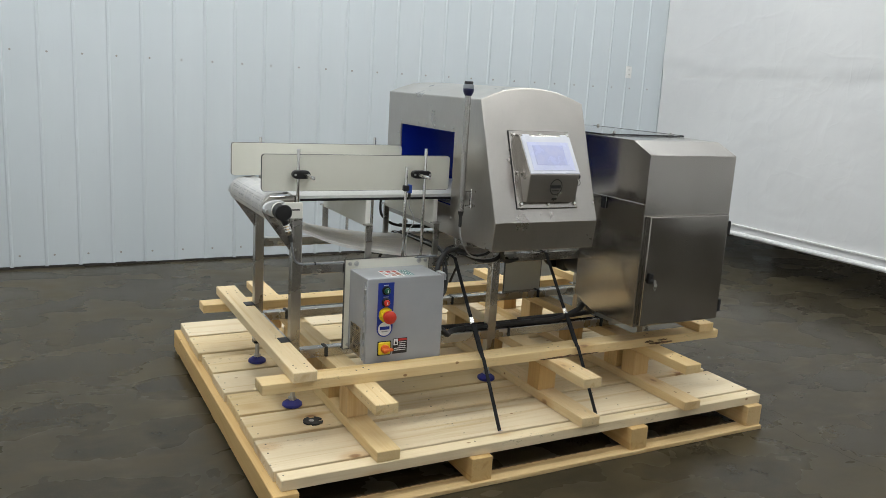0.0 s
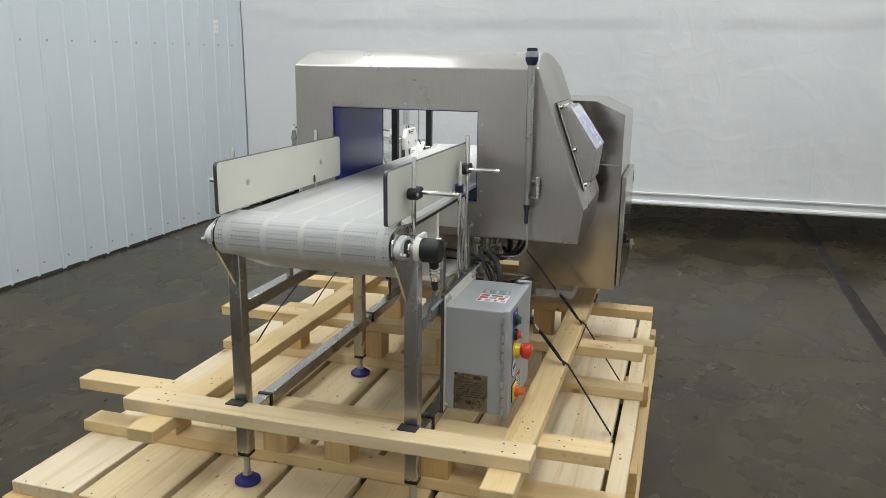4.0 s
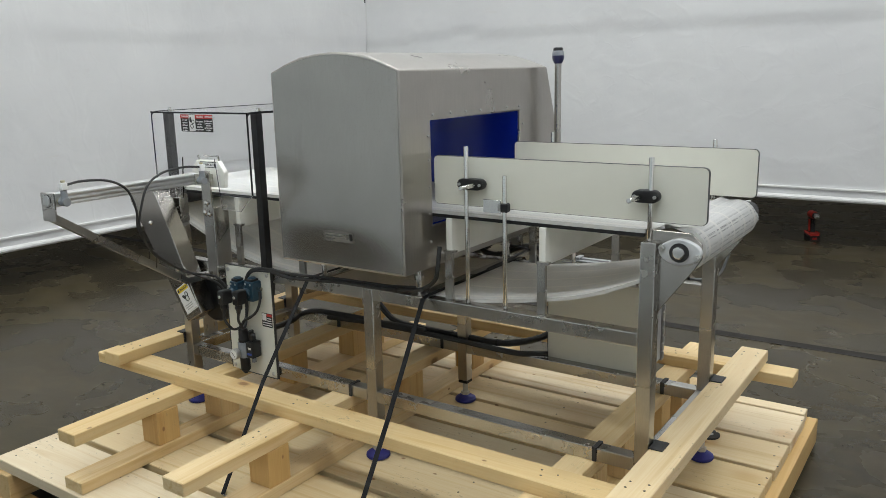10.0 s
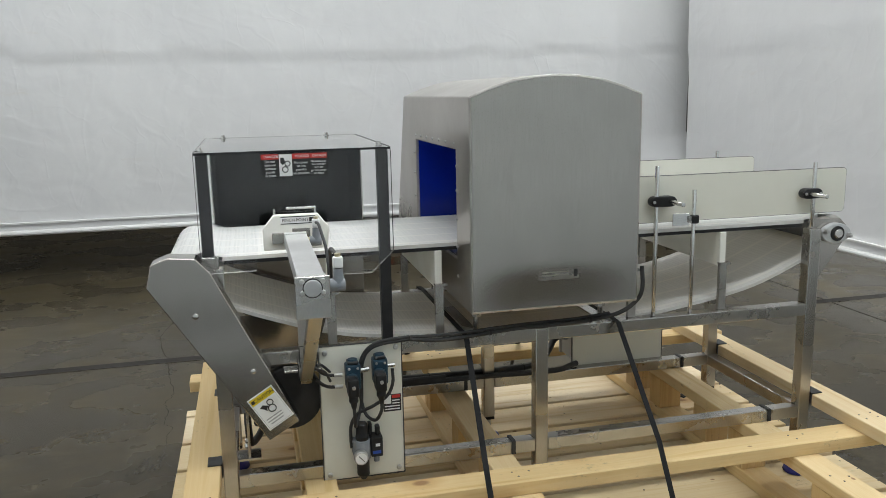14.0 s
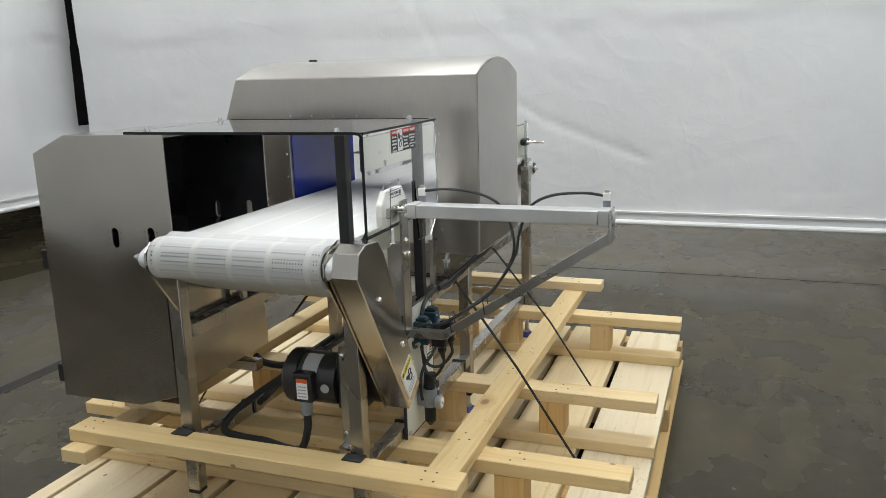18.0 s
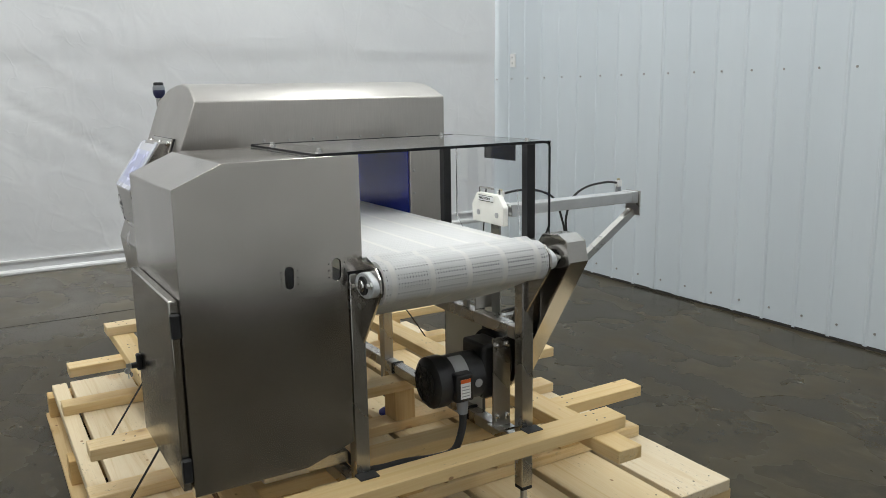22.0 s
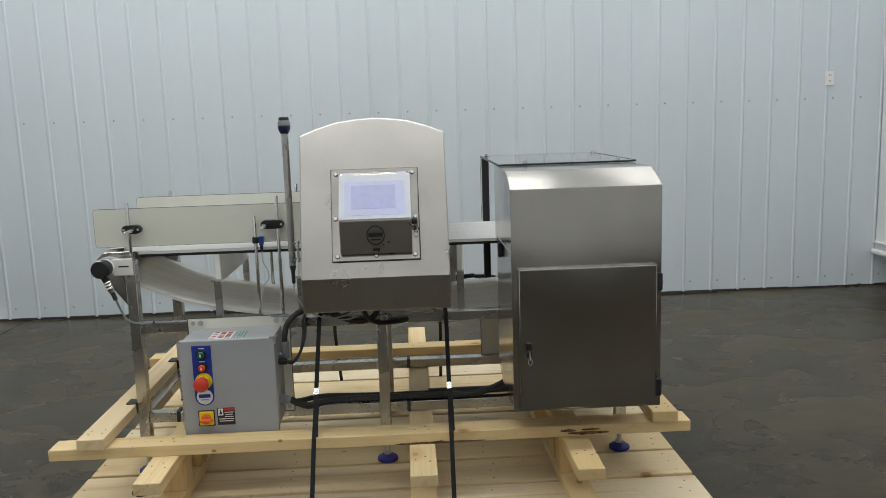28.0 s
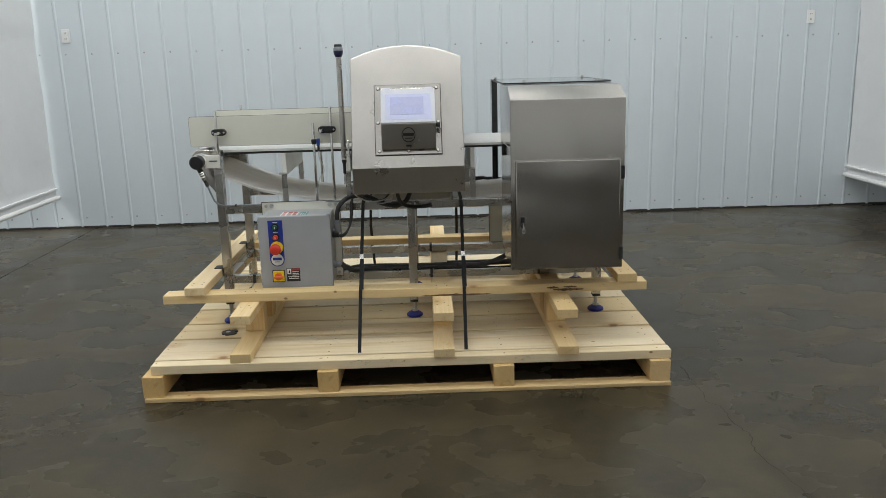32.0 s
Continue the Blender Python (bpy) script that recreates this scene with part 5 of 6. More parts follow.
        part("text_bar", box(a, c, fy - 0.0012, fy - 0.0008, z, z + 0.0026), "label_white", lb)
    # paper label on the top
    tl = part("top_label", box(1.222, 1.296, 2.664, 2.752, 0.6772, 0.6775), "label_white", b, "white label with red and brown blocks")
    rows = [(1.2275, 1.2425, ((2.738, 2.750, "label_red"), (2.712, 2.728, "label_grey"), (2.692, 2.700, "label_red"), (2.668, 2.680, "label_grey"))),
            (1.2500, 1.2680, ((2.724, 2.749, "label_red"), (2.698, 2.718, "label_grey"), (2.674, 2.692, "label_rust"))),
            (1.2740, 1.2900, ((2.724, 2.749, "label_red"), (2.684, 2.718, "label_rust"), (2.667, 2.678, "label_grey")))]
    for xa, xb, cols in rows:
        for ya, yb, m in cols:
            part("label_block", box(xa, xb, ya, yb, 0.6775, 0.6778), m, tl)
    for ya in (2.672, 2.700, 2.728):
        tb = part("small_label", box(1.304, 1.338, ya, ya + 0.024, 0.6772, 0.6775), "label_teal", b, "teal label with white lines")
        for i in range(3):
            part("text_bar", box(1.308 + i * 0.010, 1.3115 + i * 0.010, ya + 0.003, ya + 0.021 - 0.004 * (i % 2), 0.6775, 0.6777), "label_white", tb)
    # etched plate on the hinge side
    ep = part("rating_plate", box(1.1362, 1.1370, 2.690, 2.790, 0.372, 0.482), "plate_bronze", b, "bronze-grey etched plate")
    for i in range(7):
        part("plate_bar", box(1.1359, 1.1362, 2.702 + 0.006 * (i % 2), 2.779 - 0.008 * (i % 3), 0.412 + i * 0.0072, 0.4138 + i * 0.0072), "plate_ink", ep)
    for y in (2.774, 2.721):
        part("plate_mark", prism([(y + 0.0125 * math.cos(t), 0.473 + 0.0060 * math.sin(t)) for t in [6.28319 * i / 18 for i in range(18)]], "x", 1.1358, 1.1362), "plate_ink", ep)
    for i in range(3):
        an = math.pi * i / 3
        part("plate_mark", prism([(2.744 + u * math.cos(an) * 0.011 - v * math.sin(an) * 0.0022, 0.394 + u * math.sin(an) * 0.0075 + v * math.cos(an) * 0.0022) for u, v in ((-1, -1), (1, -1), (1, 1), (-1, 1))], "x", 1.1357 - 0.0001 * i, 1.1362), "plate_ink", ep)
    # glands on the other side
    for y, z, n in ((2.735, 0.612, 1), (2.700, 0.444, 0)):
        way = (1, 0, 0) if not n else (0, 0, 1)
        if n:
            part("gland", merge(cyl((1.440, y, z - 0.02), (1.470, y, z - 0.02), 0.012, 12), cyl((1.462, y, z - 0.03), (1.462, y, z + 0.028), 0.0145, 12, bev=0.002)), "fitting_grey", b, "grey cable gland")
            part("gland", cyl((1.440, y - 0.02, z - 0.038), (1.470, y - 0.02, z - 0.038), 0.011, 12, bev=0.002), "black_plastic", b)
        else:
            part("gland", lathe([(0.017, 0), (0.017, 0.012), (0.014, 0.014), (0.015, 0.03), (0.010, 0.036)], (1.4405, y, z), way, 14), "fitting_grey", b, "grey cable gland")
    return b


def beacon():
    b = thing("signal_beacon", (1.516, 2.667, 0.88), "slim steel signal post with navy beacon head beside the detector", "beacon")
    x, y = 1.516, 2.667
    part("pole", cyl((x, y, 0.915), (x, y, 1.345), 0.0112, 16), "steel_tube", b)
    part("strain_relief", lathe([(0.004, 0), (0.006, 0.004), (0.0065, 0.04), (0.0105, 0.055), (0.0105, 0.062)], (x, y, 0.853), n=12), "black_rubber", b)
    part("lens", lathe([(0.013, 0), (0.019, 0.012), (0.0205, 0.022), (0.020, 0.026)], (x, y, 1.343), n=20), "beacon_navy", b, "navy lens")
    part("band", lathe([(0.0200, 0), (0.0198, 0.010), (0.016, 0.016)], (x, y, 1.3692), n=20), "fitting_grey", b, "smoky band")
    part("cap", lathe([(0.0165, 0), (0.0165, 0.006), (0.014, 0.010)], (x, y, 1.385), n=18), "black_plastic", b)
    for z in (0.99, 0.937):
        part("clamp_arm", box(x + 0.008, 1.5636, y - 0.022, y - 0.012, z - 0.003, z + 0.003), "steel_tube", b)
    part("clamp_bar", box(1.536, 1.544, y - 0.034, y - 0.022, 0.928, 1.0, 0.002), "steel_bright", b)
    return b


def guard():
    g = thing("safety_guard", (2.44, 3.40, 0.70), "clear plastic safety guard on black square posts over the outfeed", "guard", move=(0.006, -0.019, 0))
    x0, x1, z = 2.205, 2.674, 1.210
    top = part("top_sheet", box(x0, x1, 2.772, 3.440, z, z + 0.005), "clear_sheet", g, "clear top sheet")
    prof = [(x0, 1.2098), (x1, 1.2098), (x1, 0.945), (2.680, 0.925), (2.545, 0.925), (2.530, 1.065), (2.37, 1.065), (2.350, 0.902), (2.262, 0.900), (2.215, 0.945), (x0, 0.955)]
    back = part("back_sheet", prism(prof, "y", 3.4355, 3.4405), "clear_sheet", g, "clear back sheet")
    top.visible_shadow = back.visible_shadow = False
    # cut edges: thin dark strips that only show from the side, turning down at the bent corner
    for xe, zlow in ((x1 + 0.0001, 0.985), (x0 - 0.0011, 0.955)):
        out = [(2.772, z + 0.0062), (3.420, z + 0.0062), (3.434, z + 0.0022), (3.4408, z - 0.011), (3.4412, zlow)]
        back_ = [(3.4342, zlow), (3.4338, z - 0.009), (3.429, z - 0.0025), (3.418, z - 0.0008), (2.772, z - 0.0008)]
        if xe > x1:
            out += [(3.419, 0.940), (3.385, 0.934)]
            back_ = [(3.385, 0.940), (3.414, 0.946)] + back_
        part("edge", prism(out + back_, "x", xe, xe + 0.001), "smoke_edge", g, "dark cut edge")
    part("edge", tube([(x0, 2.7715, z + 0.0025), (x1, 2.7715, z + 0.0025)], 0, smooth=False, flat=(0.0055, 0.001, (0, 0, 1))), "smoke_edge", g, "dark cut edge")
    part("edge", tube([(x0, 3.4412, z + 0.0025), (x1, 3.4412, z + 0.0025)], 0, smooth=False, flat=(0.0055, 0.001, (0, 0, 1))), "smoke_edge", g, "dark cut edge")
    part("lower_edge", tube([(x1, 3.438, 0.944), (2.680, 3.438, 0.924), (2.545, 3.438, 0.924)], 0.0011, 5, smooth=False), "label_grey", g)
    part("lower_edge", tube([(2.350, 3.438, 0.901), (2.262, 3.438, 0.899), (2.215, 3.438, 0.944), (x0, 3.438, 0.954)], 0.0011, 5, smooth=False), "label_grey", g)
    for xa, zl in ((2.651, 0.955), (2.211, 0.7015)):
        ya = 3.366 if zl > 0.9 else 3.3725
        xa -= 0.006
        part("post", box(xa, xa + 0.028, ya, ya + 0.026, zl, 1.2096, 0.002), "black_plastic", g, "black square post")
    part("post_bracket", box(2.642, 2.676, 3.362, 3.393, 0.900, 0.9548, 0.002), "steel_tube", g)
    for x, y in ((2.30, 2.80), (2.62, 2.80), (2.664, 3.37), (2.224, 3.37)):
        part("bolt", lathe([(0.009, 0), (0.009, 0.003), (0.006, 0.0032), (0.006, 0.010)], (x, y, z + 0.0052), n=8), "steel_bright", g)
    # stickers: danger, pictogram, danger in Spanish, danger
    yy = 3.4409
    base = part("sticker", box(2.361, 2.519, yy - 0.0003, yy, 1.151, 1.207), "label_black", g, "black and red danger stickers")
    cells = [(2.519, 2.4775, "DANGER"), (2.4455, 2.4045, "PELIGRO"), (2.4035, 2.362, "DANGER")]
    bodies = ["Do not\noperate\nwithout\nguards\nin place", "No opere\nsin los\nguardas\nen posicion", "Ne faites pas\nfonctionner\nsans les\ngardes-corps\nen place"]
    for (xa, xb, word), body in zip(cells, bodies):
        part("sticker_header", box(xb, xa, yy, yy + 0.0003, 1.194, 1.2065), "label_red", base)
        cx = (xa + xb) / 2
        letters(word, 0.0085, facing((cx - 0.003, yy + 0.0006, 1.2), (-1, 0, 0), (0, 0, 1)), "label_white", base)
        letters(body, 0.0085 if len(body) < 45 else 0.0072, facing((cx, yy + 0.0004, 1.172), (-1, 0, 0), (0, 0, 1)), "label_white", base)
    part("pictogram", box(2.4462, 2.4768, yy, yy + 0.0003, 1.153, 1.2055), "label_white", base)
    for cx, cz, r in ((2.457, 1.183, 0.0062), (2.463, 1.169, 0.0068)):
        part("pictogram_roller", tube([(cx + r * math.cos(t), yy + 0.0006, cz + r * math.sin(t)) for t in [6.28319 * i / 14 for i in range(15)]], 0.0012, 5, steps=1), "label_black", base)
    part("pictogram_arrow", prism([(2.473, 1.197), (2.466, 1.198), (2.462, 1.186), (2.468, 1.180), (2.474, 1.186)], "y", yy + 0.0003, yy + 0.0006), "label_black", base)
    return g


def pusher():
    p = thing("reject_pusher", (2.45, 3.40, 0.70), "pneumatic reject pusher with aluminium cylinder and white pad", "pusher")
    cx, cz = 2.455, 1.000
    part("cylinder_body", soften(carve(box(cx - 0.026, cx + 0.026, 3.462, 3.918, cz - 0.0165, cz + 0.0165), [box(cx - 0.03, cx - 0.0215, 3.4, 4.0, cz + dz - 0.0026, cz + dz + 0.0026) for dz in (-0.0065, 0.0065)]), 0.0022, 30, 2), "aluminium", p, "satin aluminium cylinder with two grooves")
    for y0, y1 in ((3.438, 3.4615), (3.9185, 3.944)):
        cap = part("end_cap", box(cx - 0.027, cx + 0.027, y0, y1, cz - 0.0185, cz + 0.0185, 0.002, 2), "aluminium", p)
        out = 1 if y0 > 3.6 else -1
        for sx in (-1, 1):
            for sz in (-1, 1):
                part("tie_bolt", lathe([(0.006, 0), (0.006, 0.006), (0.004, 0.008)], (cx + sx * 0.019, y1 if out > 0 else y0, cz + sz * 0.011), (0, out, 0), 8), "zinc", cap)
    part("end_plate", box(cx - 0.032, cx + 0.032, 3.9445, 3.9505, 0.940, 1.020, 0.001), "steel_tube", p)
    part("round_cap", lathe([(0.0165, 0), (0.0165, 0.002), (0.0150, 0.003)], (cx, 3.9512, cz - 0.002), (0, 1, 0), 24), "aluminium", p)
    part("cap_ring", cyl((cx, 3.9505, cz - 0.002), (cx, 3.9511, cz - 0.002), 0.0185, 24), "label_black", p)
    part("piston_rod", cyl((cx, 3.392, cz), (cx, 3.438, cz), 0.009, 14), "steel_bright", p)
    pad = [(2.372, 0.966), (2.531, 0.966), (2.531, 1.020), (2.503, 1.054), (2.394, 1.054), (2.367, 1.018)]
    pd = part("pusher_pad", soften(prism(pad, "y", 3.372, 3.390), 0.003, 30, 2), "uhmw", p, "white plastic pusher pad")
    part("pad_block", box(cx - 0.030, cx + 0.054, 3.3902, 3.402, 0.984, 1.010, 0.001), "steel_tube", p)
    lab = part("pinch_label", box(2.400, 2.487, 3.3902, 3.3906, 1.029, 1.050), "label_white", pd, "white pinch point label")
    for z in (1.0303, 1.0475):
        part("label_line", box(2.401, 2.486, 3.3906, 3.3909, z, z + 0.0022), "label_black", lab)
    letters("PINCH POINT", 0.0105, facing((2.450, 3.3909, 1.0400), (-1, 0, 0), (0, 0, 1)), "label_black", lab)
    part("label_sign", box(2.404, 2.416, 3.3906, 3.3909, 1.0345, 1.0455), "label_black", lab)
    for x in (2.400, 2.500):
        part("guide_wire", cyl((x, 3.381, 1.0545), (x, 3.381, 1.069), 0.003, 8), "steel_bright", pd)
    part("guide_wire", cyl((2.400, 3.381, 1.069), (2.47, 3.381, 1.069), 0.003, 8), "steel_bright", pd)
    for x in (2.405, 2.499):
        part("pad_bolt", cyl((x, 3.3718, 0.995), (x, 3.3695, 0.995), 0.008, 12), "label_grey", pd)
    lb2 = part("pinch_label", box(2.405, 2.482, 3.3712, 3.3718, 1.030, 1.048), "label_white", pd)
    for z in (1.0302, 1.0458):
        part("label_line", box(2.406, 2.481, 3.3708, 3.3712, z, z + 0.002), "label_black", lb2)
    letters("PINCH POINT", 0.0095, facing((2.437, 3.3708, 1.0390), (1, 0, 0), (0, 0, 1)), "label_black", lb2)
    # upright slotted plate and post
    pl = carve(box(2.417, 2.460, 3.408, 3.414, 0.662, 1.022), [prism([(x - 0.004, z - 0.012), (x + 0.004, z - 0.012), (x + 0.004, z + 0.012), (x - 0.004, z + 0.012)], "y", 3.39, 3.43) for x, z in ((2.428, 0.880), (2.449, 0.880), (2.438, 0.912))])
    part("upright_plate", pl, "steel_tube", p)
    for x, z in ((2.428, 0.878), (2.449, 0.882), (2.438, 0.915)):
        bolt(p, (x, 3.4142, z), (0, 1, 0), 0.0085, 0.007)
    part("upright_post", box(2.410, 2.4165, 3.350, 3.414, 0.70, 0.90, 0.001), "steel_tube", p)
    part("foot_plate", box(2.405, 2.50, 3.3845, 3.425, 0.655, 0.6615, 0.001), "steel_tube", p)
    # strut from the frame up to the outer end
    strut = [(2.452, 3.385, 0.668), (2.452, 3.52, 0.670), (2.452, 3.944, 0.950)]
    part("strut", tube(strut, 0, smooth=False, flat=(0.026, 0.022, (1, 0, 0))), "steel_tube", p, "bent steel strut")
    for y in (3.928, 3.452):
        part("fitting_nut", cyl((cx - 0.0272, y, cz - 0.004), (cx - 0.033, y, cz - 0.004), 0.0105, 6), "brass_pale", p)
        f = part("elbow", merge(cyl((cx - 0.033, y, cz - 0.004), (cx - 0.062, y, cz - 0.004), 0.0125, 14, bev=0.002), lathe([(0.0125, 0.0), (0.0120, 0.010), (0.0098, 0.020), (0.0088, 0.038)], (cx - 0.050, y, cz - 0.010), (0, 0, 1), 14)), "fitting_grey", p, "grey flow control")
        part("fitting_tip", box(cx - 0.0590, cx - 0.0410, y - 0.009, y + 0.009, cz + 0.0290, cz + 0.0500, 0.003, 2), "label_white", f, "white push-in fitting")
        part("fitting_knob", cyl((cx - 0.050, y, cz + 0.0502), (cx - 0.050, y, cz + 0.0560), 0.0058, 10), "brass_pale", f)
    hx = cx - 0.050
    part("air_hose", tube([(hx, 3.922, cz + 0.042), (hx, 3.87, cz + 0.047), (hx, 3.79, cz + 0.038), (hx - 0.005, 3.735, cz + 0.005), (hx - 0.005, 3.71, cz - 0.06), (hx + 0.01, 3.70, cz - 0.12), (2.43, 3.655, 0.805), (2.44, 3.60, 0.757), (2.44, 3.52, 0.700), (2.41, 3.44, 0.675), (2.385, 3.415, 0.645)], 0.0036, 8), "black_rubber", p, "black air hose")
    part("air_hose", tube([(hx, 3.458, cz + 0.042), (hx, 3.52, cz + 0.048), (hx, 3.60, cz + 0.040), (hx - 0.004, 3.66, cz + 0.01), (hx - 0.004, 3.69, cz - 0.05), (hx + 0.008, 3.695, cz - 0.12), (2.432, 3.648, 0.795), (2.445, 3.59, 0.747), (2.43, 3.50, 0.690), (2.40, 3.44, 0.655), (2.385, 3.415, 0.620)], 0.0036, 8), "black_rubber", p, "black air hose")
    for y, z in ((3.64, 0.762), (3.55, 0.705)):
        part("hose_tie", tube([(2.434, y - 0.004, z - 0.022), (2.434, y - 0.010, z + 0.026), (2.470, y - 0.010, z + 0.026), (2.470, y - 0.004, z - 0.022)], 0.0014, 5, smooth=False), "black_plastic", p)
    return p


def chain_guard():
    g = thing("chain_guard", (2.62, 3.44, 0.50), "folded stainless chain guard with a yellow caution label", "chain guard", move=(0, -0.016, 0))
    poly = [(2.806, 0.904), (2.793, 0.960), (2.755, 0.975), (2.691, 0.969), (2.660, 0.933), (2.470, 0.537), (2.546, 0.493)]
    part("casing", soften(prism(poly, "y", 3.404, 3.468), 0.002, 20, 1), "steel", g, smooth=12)
    part("lip", prism([(2.810, 0.903), (2.805, 0.906), (2.544, 0.496), (2.550, 0.490)], "y", 3.400, 3.4035), "steel_level", g)
    d = Vector((0.528, 0, 0.849))
    for x, z in ((2.700, 0.830), (2.575, 0.680)):
        bolt(g, (x, 3.4682, z), (0, 1, 0), 0.008, 0.006)
    right = Vector((-0.849, 0, 0.528))
    fr = facing((2.5395, 3.4684, 0.580), right, d)
    lab = part("caution_label", flat_box(0.072, 0.098, 0.0004), "label_white", g, "white and yellow caution label", matrix=fr)
    part("label_border", flat_box(0.066, 0.092, 0.0003), "label_grey", lab, matrix=fr @ Matrix.Translation(V((0, 0, 0.0004))))
    part("label_field", flat_box(0.064, 0.090, 0.0003), "label_white", lab, matrix=fr @ Matrix.Translation(V((0, 0, 0.0007))))
    part("label_header", flat_box(0.064, 0.017, 0.0003), "label_yellow", lab, matrix=fr @ Matrix.Translation(V((0, 0.0365, 0.0010))))
    letters("CAUTION", 0.0125, fr @ Matrix.Translation(V((0.005, 0.0365, 0.0016))), "label_black", lab)
    part("label_sign", flat_box(0.008, 0.009, 0.0003), "label_black", lab, matrix=fr @ Matrix.Translation(V((-0.026, 0.0365, 0.0013))))
    for px, py, r in ((0.008, 0.014, 0.0075), (0.004, -0.002, 0.0095)):
        part("pictogram_roller", tube([(r * math.cos(t), r * math.sin(t), 0) for t in [6.28319 * i / 14 for i in range(15)]], 0.0014, 5, steps=1), "label_black", lab, matrix=fr @ Matrix.Translation(V((px, py, 0.0018))))
    hand = prism([(-0.022, 0.014), (-0.012, 0.018), (-0.002, 0.010), (0.0, 0.004), (-0.006, 0.006), (-0.010, -0.002), (-0.014, 0.006)], "z", 0, 0.0004)
    part("pictogram_arrow", hand, "label_black", lab, matrix=fr @ Matrix.Translation(V((0, 0, 0.0011))))
    for i in range(3):
        part("text_bar", flat_box(0.044 - 0.008 * (i == 2), 0.0032, 0.0003), "label_grey", lab, matrix=fr @ Matrix.Translation(V((-0.004, -0.021 - 0.0075 * i, 0.0011))))
    # black sprocket housing behind the guard
    part("sprocket_cover", cyl((2.488, 3.358, 0.570), (2.488, 3.392, 0.570), 0.086, 32, bev=0.006), "black_plastic", g, "black sprocket cover")
    return g


def gear_motor():
    m = thing("gear_motor", (2.53, 3.2, 0.40), "black gear motor with orange and white label on a steel bracket", "motor")
    mx, mz = 2.532, 0.550
    part("fan_cover", lathe([(0.045, 0), (0.062, 0.003), (0.0725, 0.012), (0.0740, 0.025), (0.0740, 0.050)], (mx, 3.103, mz), (0, 1, 0), 32), "motor_paint", m)
    for r in (0.02, 0.035, 0.05):
        part("fan_grille_ring", tube([(mx + r * math.cos(t), 3.102, mz + r * math.sin(t)) for t in [6.28319 * i / 18 for i in range(19)]], 0.002, 5, steps=1), "black_plastic", m)
    for k in range(8):
        a = radians(45 * k)
        part("fan_grille_bar", cyl((mx + 0.012 * math.cos(a), 3.102, mz + 0.012 * math.sin(a)), (mx + 0.058 * math.cos(a + 0.5), 3.102, mz + 0.058 * math.sin(a + 0.5)), 0.0018, 6), "black_plastic", m)
    part("frame", lathe([(0.0685, 0), (0.0685, 0.110)], (mx, 3.1532, mz), (0, 1, 0), 32), "motor_paint", m)
    part("gear_case", soften(merge(box(mx - 0.060, mx + 0.052, 3.263, 3.340, mz - 0.066, mz + 0.094)), 0.010, 30, 3), "motor_paint", m)
    tb = part("terminal_box", box(mx + 0.046, mx + 0.088, 3.152, 3.210, mz - 0.042, mz + 0.038, 0.006, 2), "motor_paint", m)
    lb = part("terminal_label", box(mx + 0.0881, mx + 0.0886, 3.166, 3.198, mz - 0.032, mz + 0.024), "label_white", tb, "white and orange label")
    part("label_header", box(mx + 0.0886, mx + 0.0890, 3.166, 3.198, mz + 0.013, mz + 0.024), "label_orange", lb)
    for i in range(4):
        part("text_bar", box(mx + 0.0886, mx + 0.0889, 3.170, 3.194, mz - 0.026 + 0.009 * i, mz - 0.023 + 0.009 * i), "label_grey", lb)
    nx, nz = math.sin(radians(35)), math.cos(radians(35))
    arc = [(r * math.sin(radians(a)), r * math.cos(radians(a))) for r, seq in ((0.0694, range(10, 61, 10)), (0.0687, range(60, 9, -10))) for a in seq]
    part("nameplate", prism([(mx + u, mz + w) for u, w in arc], "y", 3.168, 3.212), "label_grey", m, "silver nameplate")
    part("round_tag", cyl((mx + 0.0680, 3.238, mz - 0.004), (mx + 0.0697, 3.238, mz - 0.004), 0.012, 18), "label_grey", m)
    pl = box(2.597, 2.603, 3.285, 3.344, 0.402, 0.666)
    slots = [box(2.58, 2.62, y - 0.003, y + 0.003, z - 0.012, z + 0.012) for y in (3.297, 3.331) for z in (0.642, 0.430)]
    part("motor_plate", carve(pl, slots), "steel_tube", m, "slotted steel motor plate")
    for y in (3.297, 3.331):
        for z in (0.645, 0.433):
            bolt(m, (2.6032, y, z), (1, 0, 0), 0.008, 0.008)
    part("plate_foot", box(2.57, 2.63, 3.285, 3.345, 0.396, 0.4018), "steel_tube", m)
    part("cable_gland", lathe([(0.014, 0), (0.016, 0.018), (0.016, 0.036), (0.013, 0.038)], (mx + 0.070, 3.182, mz - 0.080), n=14), "fitting_grey", m, "grey cable gland")
    part("power_cable", tube([(mx + 0.070, 3.182, mz - 0.079), (mx + 0.070, 3.180, 0.425), (mx + 0.066, 3.155, 0.365), (mx + 0.05, 3.10, 0.350), (mx + 0.03, 3.02, 0.3505), (mx + 0.03, 2.94, 0.3525), (mx + 0.03, 2.885, 0.366), (2.50, 2.872, 0.386), (2.40, 2.870, 0.392), (2.2, 2.868, 0.392), (1.95, 2.868, 0.392)], 0.0105, 10), "black_rubber", m, "thick black power cable")
    return m


